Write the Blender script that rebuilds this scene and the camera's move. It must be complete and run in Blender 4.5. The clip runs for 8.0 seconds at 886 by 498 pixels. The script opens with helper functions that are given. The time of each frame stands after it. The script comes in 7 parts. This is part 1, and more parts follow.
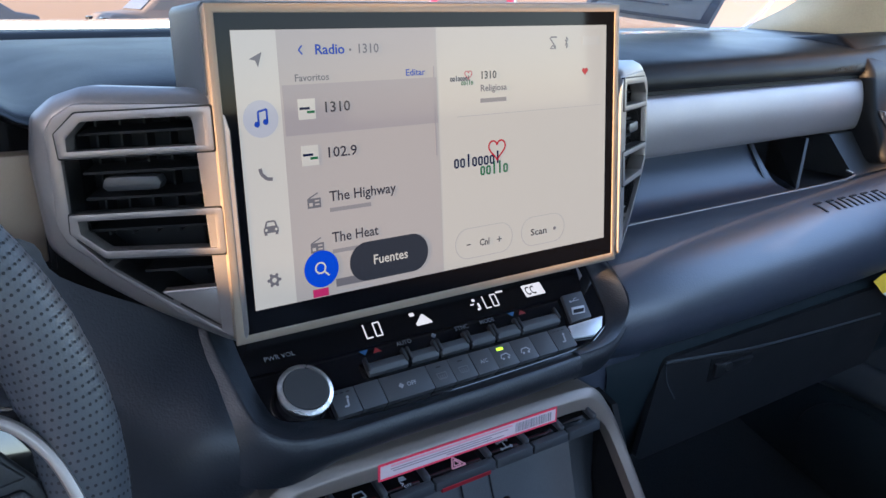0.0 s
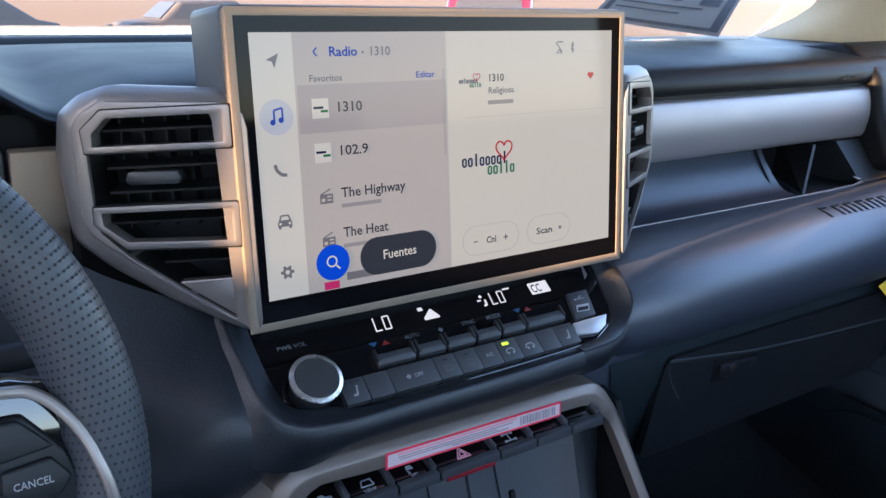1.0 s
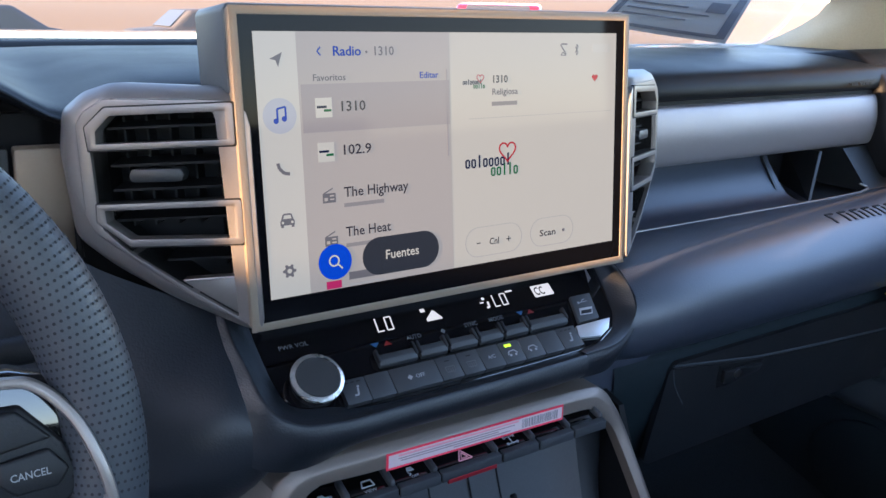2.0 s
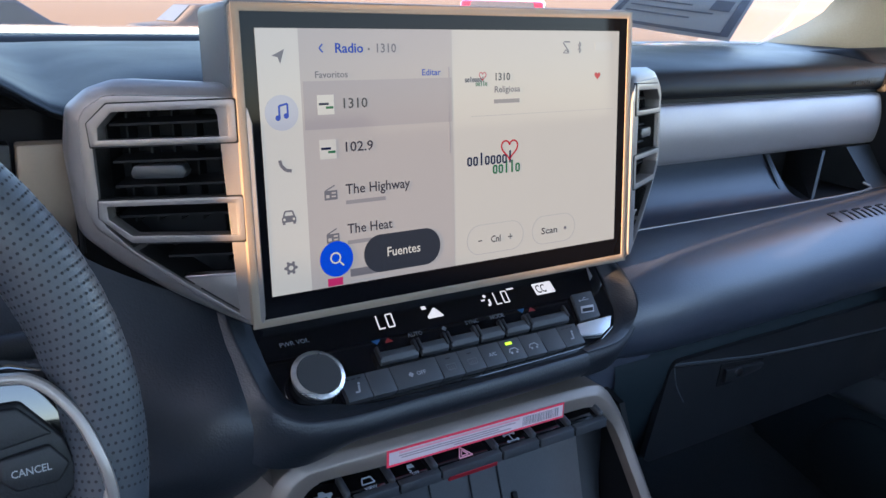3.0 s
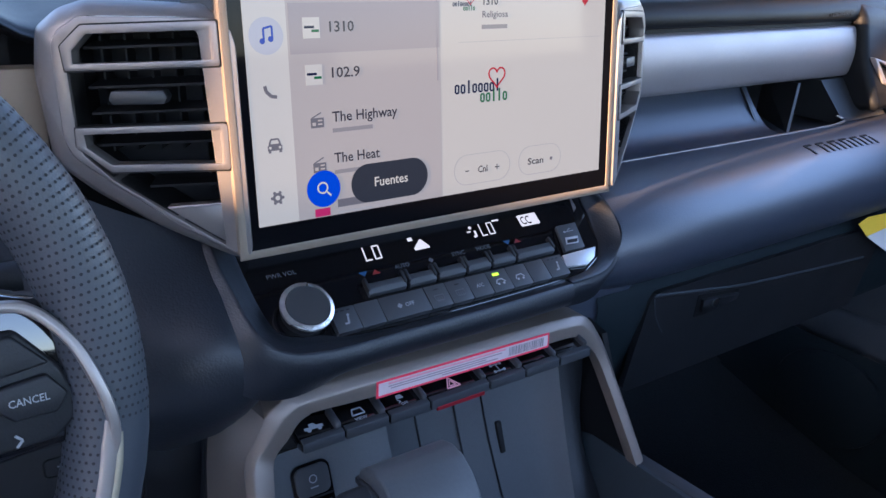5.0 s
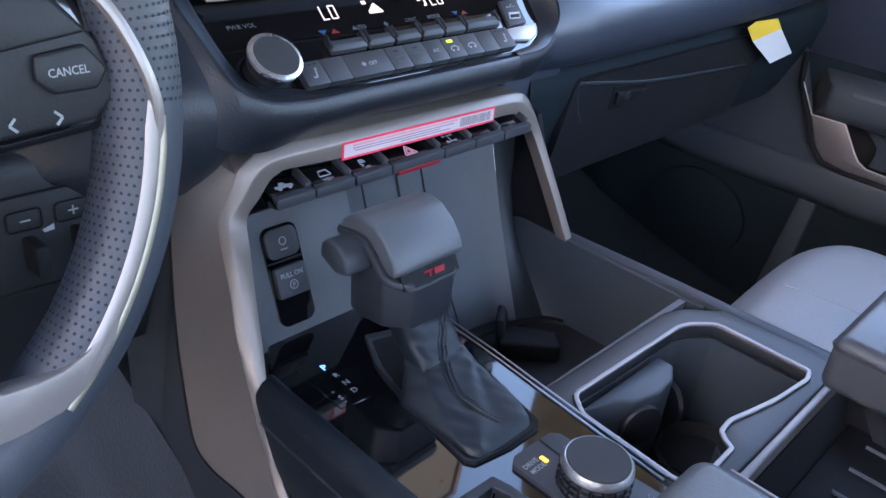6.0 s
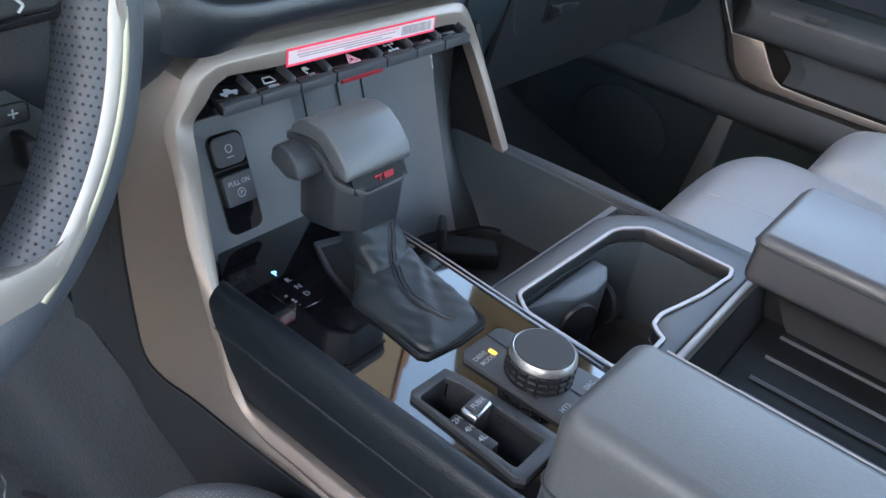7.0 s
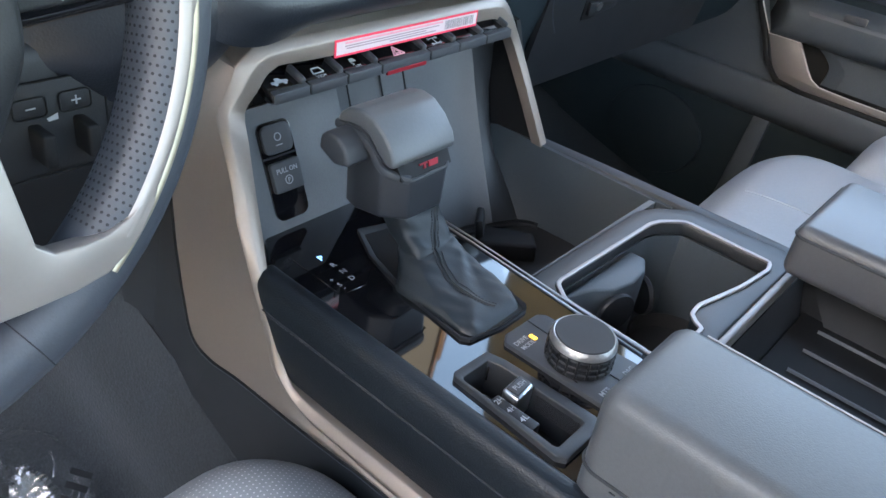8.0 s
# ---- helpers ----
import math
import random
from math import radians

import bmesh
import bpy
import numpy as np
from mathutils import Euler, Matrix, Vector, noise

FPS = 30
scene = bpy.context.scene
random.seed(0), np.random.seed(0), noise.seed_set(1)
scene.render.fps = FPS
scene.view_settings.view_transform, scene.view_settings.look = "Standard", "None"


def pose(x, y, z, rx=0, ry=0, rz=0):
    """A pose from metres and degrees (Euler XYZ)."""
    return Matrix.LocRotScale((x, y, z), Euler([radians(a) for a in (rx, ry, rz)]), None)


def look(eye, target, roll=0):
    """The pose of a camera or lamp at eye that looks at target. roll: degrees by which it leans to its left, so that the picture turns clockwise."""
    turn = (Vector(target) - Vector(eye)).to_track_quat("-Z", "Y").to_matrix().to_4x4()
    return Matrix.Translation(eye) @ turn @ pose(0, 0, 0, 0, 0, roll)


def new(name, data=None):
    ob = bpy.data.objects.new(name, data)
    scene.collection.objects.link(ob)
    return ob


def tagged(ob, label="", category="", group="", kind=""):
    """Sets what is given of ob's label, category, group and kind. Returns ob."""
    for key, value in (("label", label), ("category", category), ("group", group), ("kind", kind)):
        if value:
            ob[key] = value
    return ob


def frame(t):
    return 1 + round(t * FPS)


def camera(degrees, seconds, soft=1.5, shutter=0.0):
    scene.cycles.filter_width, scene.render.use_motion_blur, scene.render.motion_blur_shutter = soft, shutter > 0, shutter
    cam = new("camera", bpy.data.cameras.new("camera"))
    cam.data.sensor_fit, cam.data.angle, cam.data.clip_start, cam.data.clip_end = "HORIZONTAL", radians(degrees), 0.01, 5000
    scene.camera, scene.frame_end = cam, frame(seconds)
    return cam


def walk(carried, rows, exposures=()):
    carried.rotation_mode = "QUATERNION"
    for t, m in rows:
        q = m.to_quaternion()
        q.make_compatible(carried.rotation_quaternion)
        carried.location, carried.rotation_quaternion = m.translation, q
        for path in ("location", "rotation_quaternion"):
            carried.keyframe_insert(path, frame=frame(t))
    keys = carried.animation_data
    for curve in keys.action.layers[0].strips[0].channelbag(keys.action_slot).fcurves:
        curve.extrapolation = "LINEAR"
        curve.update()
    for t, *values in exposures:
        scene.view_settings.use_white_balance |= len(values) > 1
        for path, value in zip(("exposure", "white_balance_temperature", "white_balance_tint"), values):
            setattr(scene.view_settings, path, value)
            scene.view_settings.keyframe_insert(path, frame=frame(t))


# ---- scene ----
cam = camera(57.6, 8.0, shutter=0.0)
PATH = [
    (0, (-0.328, -0.464, 0.948), (0.75, 1.105, 0.336), 0.9),
    (0.5, (-0.335, -0.478, 0.948), (0.72, 1.109, 0.339), 1.0),
    (1, (-0.336, -0.485, 0.945), (0.716, 1.11, 0.354), 1.1),
    (1.5, (-0.335, -0.487, 0.939), (0.711, 1.119, 0.368), 1.2),
    (3, (-0.333, -0.488, 0.94), (0.701, 1.123, 0.361), 1.6),
    (3.5, (-0.335, -0.484, 0.944), (0.7, 1.123, 0.354), 1.9),
    (4, (-0.337, -0.482, 0.94), (0.705, 1.118, 0.347), 1.7),
    (4.2, (-0.335, -0.482, 0.94), (0.703, 1.119, 0.34), 1.5),
    (5.3, (-0.36, -0.462, 0.913), (0.801, 0.953, 0.106), 3.2),
    (5.5, (-0.375, -0.445, 0.879), (0.868, 0.86, 0.01), 5.0),
    (6, (-0.433, -0.449, 0.854), (0.873, 0.705, -0.126), 6.3),
    (6.5, (-0.463, -0.453, 0.853), (0.89, 0.562, -0.214), 8.1),
    (7, (-0.46, -0.45, 0.847), (0.915, 0.484, -0.264), 9.3),
    (7.5, (-0.467, -0.454, 0.845), (0.9, 0.479, -0.277), 9.3),
    (8, (-0.479, -0.453, 0.843), (0.856, 0.536, -0.27), 8.8),
]
walk(cam, [(t, look(eye, target, roll)) for t, eye, target, roll in PATH],
     exposures=[(0, 3.6, 5950, 18), (4.2, 3.6, 5950, 18), (5.4, 3.74, 5550, 25), (6.0, 4.45, 6350, 23), (6.6, 4.74, 7100, 15), (8, 4.88, 7300, 13)])

# ---- sky and sun ----
SUN_AZ, SUN_EL = 97.0, 9.0          # degrees: from straight ahead towards the driver's side; above the horizon
world = bpy.data.worlds.new("sky")
scene.world = world
world.use_nodes = True
wn = world.node_tree
sky = wn.nodes.new("ShaderNodeTexSky")
sky.sky_type, sky.sun_disc = "NISHITA", False
sky.sun_elevation, sky.sun_rotation = radians(SUN_EL + 8), radians(-SUN_AZ)
sky.air_density, sky.dust_density = 1.0, 1.0
wn.links.new(sky.outputs["Color"], wn.nodes["Background"].inputs["Color"])
wn.nodes["Background"].inputs["Strength"].default_value = 0.13
sun_data = bpy.data.lights.new("sun", "SUN")
sun_data.energy, sun_data.angle, sun_data.color = 4.2, radians(0.4), (1.0, 0.60, 0.27)
a, e = radians(SUN_AZ), radians(SUN_EL)
sun_from = Vector((-math.sin(a) * math.cos(e), math.cos(a) * math.cos(e), math.sin(e)))
sun = new("sun", sun_data)
sun.matrix_world = look(sun_from * 20, (0, 0, 0))


# ---- materials ----
def mat(name, base, rough=0.5, metal=0.0, grain=0.0, cell=0.0015, vary=0.12, blotch=0.12, coat=0.0,
        emit=None, power=0.0, rough_vary=0.08, spec=0.5, weave=0.0, fleck=0.0, sheen=0.0, alpha=1.0):
    """Principled surface: colour varied by fine and broad noise, optional cell relief, coat and glow."""
    m = bpy.data.materials.new(name)
    m.use_nodes = True
    t = m.node_tree
    n, link = t.nodes, t.links.new
    p = n["Principled BSDF"]
    co = n.new("ShaderNodeTexCoord")
    info = n.new("ShaderNodeObjectInfo")
    fine = n.new("ShaderNodeTexNoise")
    fine.inputs["Scale"].default_value, fine.inputs["Detail"].default_value = 420.0, 4.0
    broad = n.new("ShaderNodeTexNoise")
    broad.inputs["Scale"].default_value, broad.inputs["Detail"].default_value = 14.0, 3.0
    for tex in (fine, broad):
        link(co.outputs["Object"], tex.inputs["Vector"])

    def maths(op, a, b):
        k = n.new("ShaderNodeMath")
        k.operation = op
        for i, v in enumerate((a, b)):
            if isinstance(v, (int, float)):
                k.inputs[i].default_value = v
            else:
                link(v, k.inputs[i])
        return k.outputs[0]

    f = maths("MULTIPLY", maths("SUBTRACT", fine.outputs["Fac"], 0.5), 2 * vary)
    g = maths("MULTIPLY", maths("SUBTRACT", broad.outputs["Fac"], 0.5), 2 * blotch)
    r = maths("MULTIPLY", maths("SUBTRACT", info.outputs["Random"], 0.5), 0.10)
    scale = maths("ADD", maths("ADD", maths("ADD", f, g), r), 1.0)
    mul = n.new("ShaderNodeVectorMath")
    mul.operation = "SCALE"
    mul.inputs[0].default_value = base
    link(scale, mul.inputs["Scale"])
    colour = mul.outputs["Vector"]
    if fleck:
        dots = n.new("ShaderNodeTexVoronoi")
        dots.inputs["Scale"].default_value = 900.0
        link(co.outputs["Object"], dots.inputs["Vector"])
        add = n.new("ShaderNodeVectorMath")
        add.operation = "SCALE"
        link(colour, add.inputs[0])
        link(maths("ADD", maths("MULTIPLY", dots.outputs["Color"], fleck), 1 - fleck / 2), add.inputs["Scale"])
        colour = add.outputs["Vector"]
    link(colour, p.inputs["Base Color"])
    p.inputs["Metallic"].default_value = metal
    p.inputs["Specular IOR Level"].default_value = spec
    p.inputs["Coat Weight"].default_value, p.inputs["Coat Roughness"].default_value = coat, 0.03
    p.inputs["Sheen Weight"].default_value = sheen
    p.inputs["Alpha"].default_value = alpha
    link(maths("ADD", maths("MULTIPLY", maths("SUBTRACT", broad.outputs["Fac"], 0.5), 2 * rough_vary), rough), p.inputs["Roughness"])
    if grain:
        cells = n.new("ShaderNodeTexVoronoi")
        cells.feature = "SMOOTH_F1"
        cells.inputs["Scale"].default_value = 1 / cell
        link(co.outputs["Object"], cells.inputs["Vector"])
        bump = n.new("ShaderNodeBump")
        bump.inputs["Strength"].default_value, bump.inputs["Distance"].default_value = grain, 0.0004
        bump.invert = True
        link(maths("ADD", cells.outputs["Distance"], maths("MULTIPLY", fine.outputs["Fac"], 0.25)), bump.inputs["Height"])
        link(bump.outputs["Normal"], p.inputs["Normal"])
    if emit:
        p.inputs["Emission Color"].default_value = (*emit, 1)
        p.inputs["Emission Strength"].default_value = power
    return m


PAD = mat("grained_soft_plastic", (0.0240, 0.0305, 0.0470), 0.41, grain=0.30, cell=0.0013, spec=0.85, rough_vary=0.03)
# darker copy of PAD, with the driver side's shade in its colour
PADSHADE = mat("shaded_soft_plastic", (0.0105, 0.0128, 0.0175), 0.42, grain=0.42, cell=0.0014, spec=0.52, rough_vary=0.03)
TOP = mat("dash_top_plastic", (0.0060, 0.0066, 0.0080), 0.50, grain=0.35, cell=0.0012, spec=0.13)
HARD = mat("hard_black_plastic", (0.0095, 0.0105, 0.0125), 0.50, grain=0.25, cell=0.0010, spec=0.35)
GREYP = mat("charcoal_grey_plastic", (0.072, 0.076, 0.082), 0.52, grain=0.30, cell=0.0009)
DARK = mat("matt_black_plastic", (0.0050, 0.0052, 0.006), 0.65, spec=0.25)
GLOSS = mat("piano_black", (0.004, 0.004, 0.005), 0.06, coat=1.0, vary=0.02, blotch=0.02, rough_vary=0.01)
KEY = mat("key_cap_plastic", (0.029, 0.032, 0.037), 0.56, vary=0.05, blotch=0.05)
BRONZE = mat("satin_bronze_paint", (0.240, 0.196, 0.166), 0.46, metal=0.6, vary=0.05, blotch=0.05)
SURROUND = mat("satin_titanium_paint", (0.190, 0.174, 0.167), 0.40, metal=0.55, vary=0.05, blotch=0.05)
TRIMSILVER = mat("pale_satin_trim", (0.245, 0.220, 0.205), 0.38, metal=0.5, vary=0.03, blotch=0.03)
GOLDEDGE = mat("champagne_edge", (0.30, 0.27, 0.20), 0.4, metal=0.5)
RINGMETAL = mat("bright_ring_metal", (0.42, 0.41, 0.40), 0.42, metal=0.85, vary=0.20, blotch=0.05, grain=0.6, cell=0.0022)
CAP = mat("matt_cap_plastic", (0.030, 0.031, 0.033), 0.7, vary=0.05, blotch=0.05, spec=0.3)
ROOFCLOTH = mat("dark_headliner_cloth", (0.045, 0.045, 0.046), 0.9, grain=0.4, cell=0.0015)
# darker copy of CARPET: the passenger footwell's shade is in its colour
SHADECARPET = mat("shaded_carpet", (0.0105, 0.0150, 0.0185), 0.95, grain=1.0, cell=0.0020, vary=0.5, blotch=0.25, fleck=0.7)
DOORP = mat("door_trim_plastic", (0.036, 0.044, 0.052), 0.55, grain=0.25, cell=0.0010, spec=0.35)
MIDP = mat("satin_console_plastic", (0.0155, 0.0175, 0.0205), 0.48, grain=0.2, cell=0.0010)
SILVER = mat("brushed_silver_trim", (0.36, 0.335, 0.33), 0.52, metal=0.65, vary=0.06, blotch=0.05)
PANELSILVER = mat("satin_mauve_silver_panel", (0.275, 0.248, 0.25), 0.48, metal=0.65, vary=0.06, blotch=0.05)
POLISHED = mat("polished_faceted_metal", (0.50, 0.48, 0.46), 0.28, metal=0.8, vary=0.30, blotch=0.10, grain=0.5, cell=0.004)
CHROME = mat("chrome", (0.45, 0.46, 0.47), 0.28, metal=1.0, vary=0.02, blotch=0.02, rough_vary=0.02)
BEZEL = mat("dark_bronze_bezel", (0.195, 0.154, 0.114), 0.55, metal=0.2, vary=0.05, blotch=0.05)
RIMLEATHER = mat("slate_rim_leather", (0.031, 0.036, 0.045), 0.50, grain=0.16, cell=0.0010)
FLAP = mat("pale_silver_plastic", (0.50, 0.51, 0.54), 0.30, metal=0.35, vary=0.03, blotch=0.03)
LEATHER = mat("black_leather", (0.0045, 0.0070, 0.0098), 0.46, grain=0.45, cell=0.0011, spec=0.34)
GRIPP = mat("grip_housing_plastic", (0.020, 0.022, 0.026), 0.42, grain=0.1, cell=0.0010, spec=0.4)
GRIPLEATHER = mat("slate_grip_leather", (0.068, 0.073, 0.078), 0.47, grain=0.12, cell=0.0010)
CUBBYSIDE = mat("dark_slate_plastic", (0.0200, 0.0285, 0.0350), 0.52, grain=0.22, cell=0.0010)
SKIRTP = mat("grey_skirt_plastic", (0.0185, 0.0205, 0.0235), 0.60, grain=0.3, cell=0.0010, spec=0.35)
CUPP = mat("slate_cup_plastic", (0.036, 0.046, 0.055), 0.50, grain=0.2, cell=0.0010)
BOOT = mat("soft_boot_leather", (0.0105, 0.0142, 0.0175), 0.48, grain=0.25, cell=0.0008, spec=0.32)
GREYLEATHER = mat("grey_leather", (0.075, 0.078, 0.081), 0.46, grain=0.20, cell=0.0009, blotch=0.08, spec=0.4)
# GREYLEATHER made darker to hold the shade on the passenger's arm rest
SHADELEATHER = mat("shaded_grey_leather", (0.050, 0.050, 0.053), 0.44, grain=0.20, cell=0.0009, blotch=0.08, spec=0.5)
PALEDOT = mat("pale_perforation", (0.50, 0.50, 0.50), 0.7)
SEATPERF = mat("grey_seat_leather", (0.22, 0.225, 0.235), 0.45, grain=0.35, cell=0.0012, blotch=0.08)
STITCH = mat("grey_thread", (0.022, 0.024, 0.027), 0.8)
HOLE = mat("perforation_black", (0.014, 0.015, 0.018), 0.9)
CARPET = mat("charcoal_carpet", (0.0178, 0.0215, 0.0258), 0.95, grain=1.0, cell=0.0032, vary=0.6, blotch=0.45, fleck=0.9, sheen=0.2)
RUBBER = mat("black_rubber", (0.015, 0.015, 0.016), 0.7, grain=0.2)
GLASSBLK = mat("screen_glass", (0.004, 0.004, 0.005), 0.05, spec=0.10, vary=0.0, blotch=0.0, rough_vary=0.0)
LABELPAPER = mat("pink_white_label_paper", (0.58, 0.47, 0.475), 0.5, vary=0.05, blotch=0.08)
LABELINK = mat("faded_label_print", (0.30, 0.23, 0.245), 0.6)
# GREYP darkened for the recessed cubby wall, its shade put into the colour
GREYPSHADE = mat("shaded_grey_plastic", (0.050, 0.053, 0.058), 0.50, grain=0.25, cell=0.0009)
PAPER = mat("white_paper", (0.62, 0.61, 0.60), 0.7, vary=0.03, blotch=0.05)
REDINK = mat("red_label_ink", (0.72, 0.03, 0.07), 0.55, vary=0.03, blotch=0.04)
GREYINK = mat("grey_print", (0.20, 0.19, 0.20), 0.6)
PINKINK = mat("pink_print", (0.70, 0.30, 0.34), 0.6)
YELLOW = mat("yellow_card", (0.80, 0.52, 0.04), 0.6)
BLUEPAPER = mat("blue_print", (0.020, 0.024, 0.045), 0.6)
PALEPAPER = mat("pale_grey_paper", (0.150, 0.160, 0.180), 0.6)
# beige trim, brightened and warmed for the sun that falls on the pillars
HEADLINER = mat("sunlit_beige_trim", (0.40, 0.345, 0.235), 0.85, grain=0.4, cell=0.0015)
REDPAINT = mat("red_car_paint", (0.42, 0.012, 0.02), 0.25, coat=1.0)
GREYPAINT = mat("grey_car_paint", (0.075, 0.068, 0.070), 0.75)
CARGLASS = mat("dusty_car_glass", (0.055, 0.055, 0.060), 0.35, vary=0.03, blotch=0.05)
WHITEPAINT = mat("pale_truck_paint", (0.46, 0.45, 0.43), 0.25, coat=1.0, vary=0.02, blotch=0.02)
CONCRETE = mat("tan_concrete", (0.25, 0.245, 0.24), 0.9, vary=0.3, blotch=0.3)
SHADEWALL = mat("shade_wall_grey", (0.20, 0.20, 0.205), 0.9, vary=0.2, blotch=0.2)
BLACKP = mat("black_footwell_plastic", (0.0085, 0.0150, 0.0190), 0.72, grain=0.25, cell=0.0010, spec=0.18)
# low sun's orange put into this tan, as little sun reaches the slope
SUNGROUND = mat("sunlit_tan_ground", (0.200, 0.118, 0.060), 0.9, vary=0.2, blotch=0.2)
AMBER = mat("amber_glow", (0.6, 0.3, 0.02), 0.4, emit=(1.0, 0.55, 0.05), power=0.14)
LEDGREEN = mat("green_glow", (0.3, 0.6, 0.02), 0.4, emit=(0.55, 1.0, 0.02), power=0.12)
LEDWHITE = mat("white_glow", (0.1, 0.1, 0.1), 0.4, emit=(1.0, 0.98, 0.93), power=0.062)
LEDBLUE = mat("blue_glow", (0.1, 0.2, 0.6), 0.4, emit=(0.15, 0.45, 1.0), power=0.16)
LEDRED = mat("red_glow_mark", (0.07, 0.006, 0.006), 0.4, emit=(1.0, 0.05, 0.05), power=0.004)
LEDBLUEDIM = mat("blue_mark", (0.01, 0.03, 0.09), 0.4, emit=(0.05, 0.35, 0.8), power=0.005)
LEGEND = mat("pale_legend_ink", (0.24, 0.25, 0.265), 0.6)
DIMLEGEND = mat("dim_legend_ink", (0.075, 0.078, 0.083), 0.6)
REDBADGE = mat("red_badge_ink", (0.22, 0.004, 0.012), 0.6, spec=0.3)

SCREEN_POWER = 0.0385


def lit(name, colour, power=1.0):
    """A lit patch of the display under its cover glass."""
    return mat(name, tuple(0.05 * v for v in colour), 0.07, vary=0.0, blotch=0.0, rough_vary=0.0, coat=0.0, spec=0.14, emit=colour, power=power * SCREEN_POWER)


UI_LIST = lit("display_list_grey", (0.86, 0.815, 0.75), 0.80)
UI_SIDE = lit("display_side_white", (0.94, 0.93, 0.82), 1.0)
UI_MAIN = lit("display_main_white", (0.95, 0.925, 0.80), 0.95)
UI_ROW = lit("display_row_grey", (0.70, 0.66, 0.65), 0.80)
UI_INK = lit("display_dark_ink", (0.07, 0.07, 0.09), 1.0)
UI_GREY = lit("display_grey_ink", (0.26, 0.26, 0.28), 1.0)
UI_BAR = lit("display_bar_grey", (0.44, 0.43, 0.43), 1.0)
UI_FAINT = lit("display_faint_ink", (0.72, 0.71, 0.68), 0.95)
UI_BLUE = lit("display_blue", (0.01, 0.10, 0.85), 1.2)
UI_BLUETXT = lit("display_blue_text", (0.02, 0.10, 0.62), 1.0)
UI_HALO = lit("display_pale_blue", (0.74, 0.79, 0.86), 1.0)
UI_PILL = lit("display_pill_slate", (0.055, 0.065, 0.085), 1.0)
UI_RED = lit("display_red", (0.75, 0.02, 0.05), 1.0)
UI_GREEN = lit("display_green", (0.02, 0.22, 0.09), 1.0)
UI_NAVY = lit("display_navy", (0.02, 0.03, 0.09), 1.0)
UI_PINK = lit("display_pink", (0.85, 0.05, 0.22), 1.0)


def pane_material():
    m = bpy.data.materials.new("window_glass")
    m.use_nodes = True
    n, link = m.node_tree.nodes, m.node_tree.links.new
    out = n["Material Output"]
    n.remove(n["Principled BSDF"])
    clear, shine, blend = n.new("ShaderNodeBsdfTransparent"), n.new("ShaderNodeBsdfGlossy"), n.new("ShaderNodeMixShader")
    clear.inputs["Color"].default_value = (0.66, 0.69, 0.685, 1)
    shine.inputs["Roughness"].default_value = 0.02
    blend.inputs[0].default_value = 0.06
    link(clear.outputs[0], blend.inputs[1])
    link(shine.outputs[0], blend.inputs[2])
    link(blend.outputs[0], out.inputs["Surface"])
    return m


PANE = pane_material()


def clear_film(name, tone, share):
    m = bpy.data.materials.new(name)
    m.use_nodes = True
    n, link = m.node_tree.nodes, m.node_tree.links.new
    out = n["Material Output"]
    p = n["Principled BSDF"]
    p.inputs["Base Color"].default_value = (tone, tone, tone * 1.05, 1)
    p.inputs["Roughness"].default_value = 0.10
    p.inputs["Metallic"].default_value = 0.8
    p.inputs["Specular IOR Level"].default_value = 0.9
    clear, blend = n.new("ShaderNodeBsdfTransparent"), n.new("ShaderNodeMixShader")
    co, stretch = n.new("ShaderNodeTexCoord"), n.new("ShaderNodeMapping")
    stretch.inputs["Scale"].default_value, stretch.inputs["Rotation"].default_value = (12, 70, 45), (0.3, 0.2, 0.5)
    noise_tex = n.new("ShaderNodeTexNoise")
    noise_tex.inputs["Scale"].default_value = 1.0
    link(co.outputs["Object"], stretch.inputs["Vector"])
    link(stretch.outputs["Vector"], noise_tex.inputs["Vector"])
    bump = n.new("ShaderNodeBump")
    bump.inputs["Strength"].default_value, bump.inputs["Distance"].default_value = 0.8, 0.006
    link(noise_tex.outputs["Fac"], bump.inputs["Height"])
    link(bump.outputs["Normal"], p.inputs["Normal"])
    blend.inputs[0].default_value = share
    link(clear.outputs[0], blend.inputs[1])
    link(p.outputs[0], blend.inputs[2])
    link(blend.outputs[0], out.inputs["Surface"])
    return m


FILM = clear_film("clear_plastic_film", 0.90, 0.30)
BAGFILM = clear_film("thin_bag_film", 0.60, 0.20)
SLEEVE = clear_film("clear_sleeve_film", 0.12, 0.12)


# ---- building helpers ----
V3 = Vector


def thing(name, at, label, category, group="", kind=""):
    ob = new(name)
    ob.location = at
    ob.empty_display_size = 0.02
    return tagged(ob, label, category, group, kind)


def origin(ob):
    p = V3((0, 0, 0))
    while ob is not None:
        p = p + ob.location
        ob = ob.parent
    return p


def finish(bm, name, material, angle=35):
    bmesh.ops.recalc_face_normals(bm, faces=bm.faces)
    me = bpy.data.meshes.new(name)
    bm.to_mesh(me)
    bm.free()
    me.polygons.foreach_set("use_smooth", [True] * len(me.polygons))
    me.set_sharp_from_angle(angle=radians(angle))
    me.materials.append(material)
    return me


def part(name, bm, material, parent, label="", angle=35):
    """Links a bmesh, given in world metres, as one mesh object under a thing or a part."""
    o = origin(parent)
    bmesh.ops.translate(bm, vec=-o, verts=bm.verts)
    ob = new(name, finish(bm, name, material, angle))
    ob.parent = parent
    return tagged(ob, label)


def setting(name, bm, material, label, category, kind="structure", angle=35):
    return tagged(new(name, finish(bm, name, material, angle)), label, category, kind=kind)


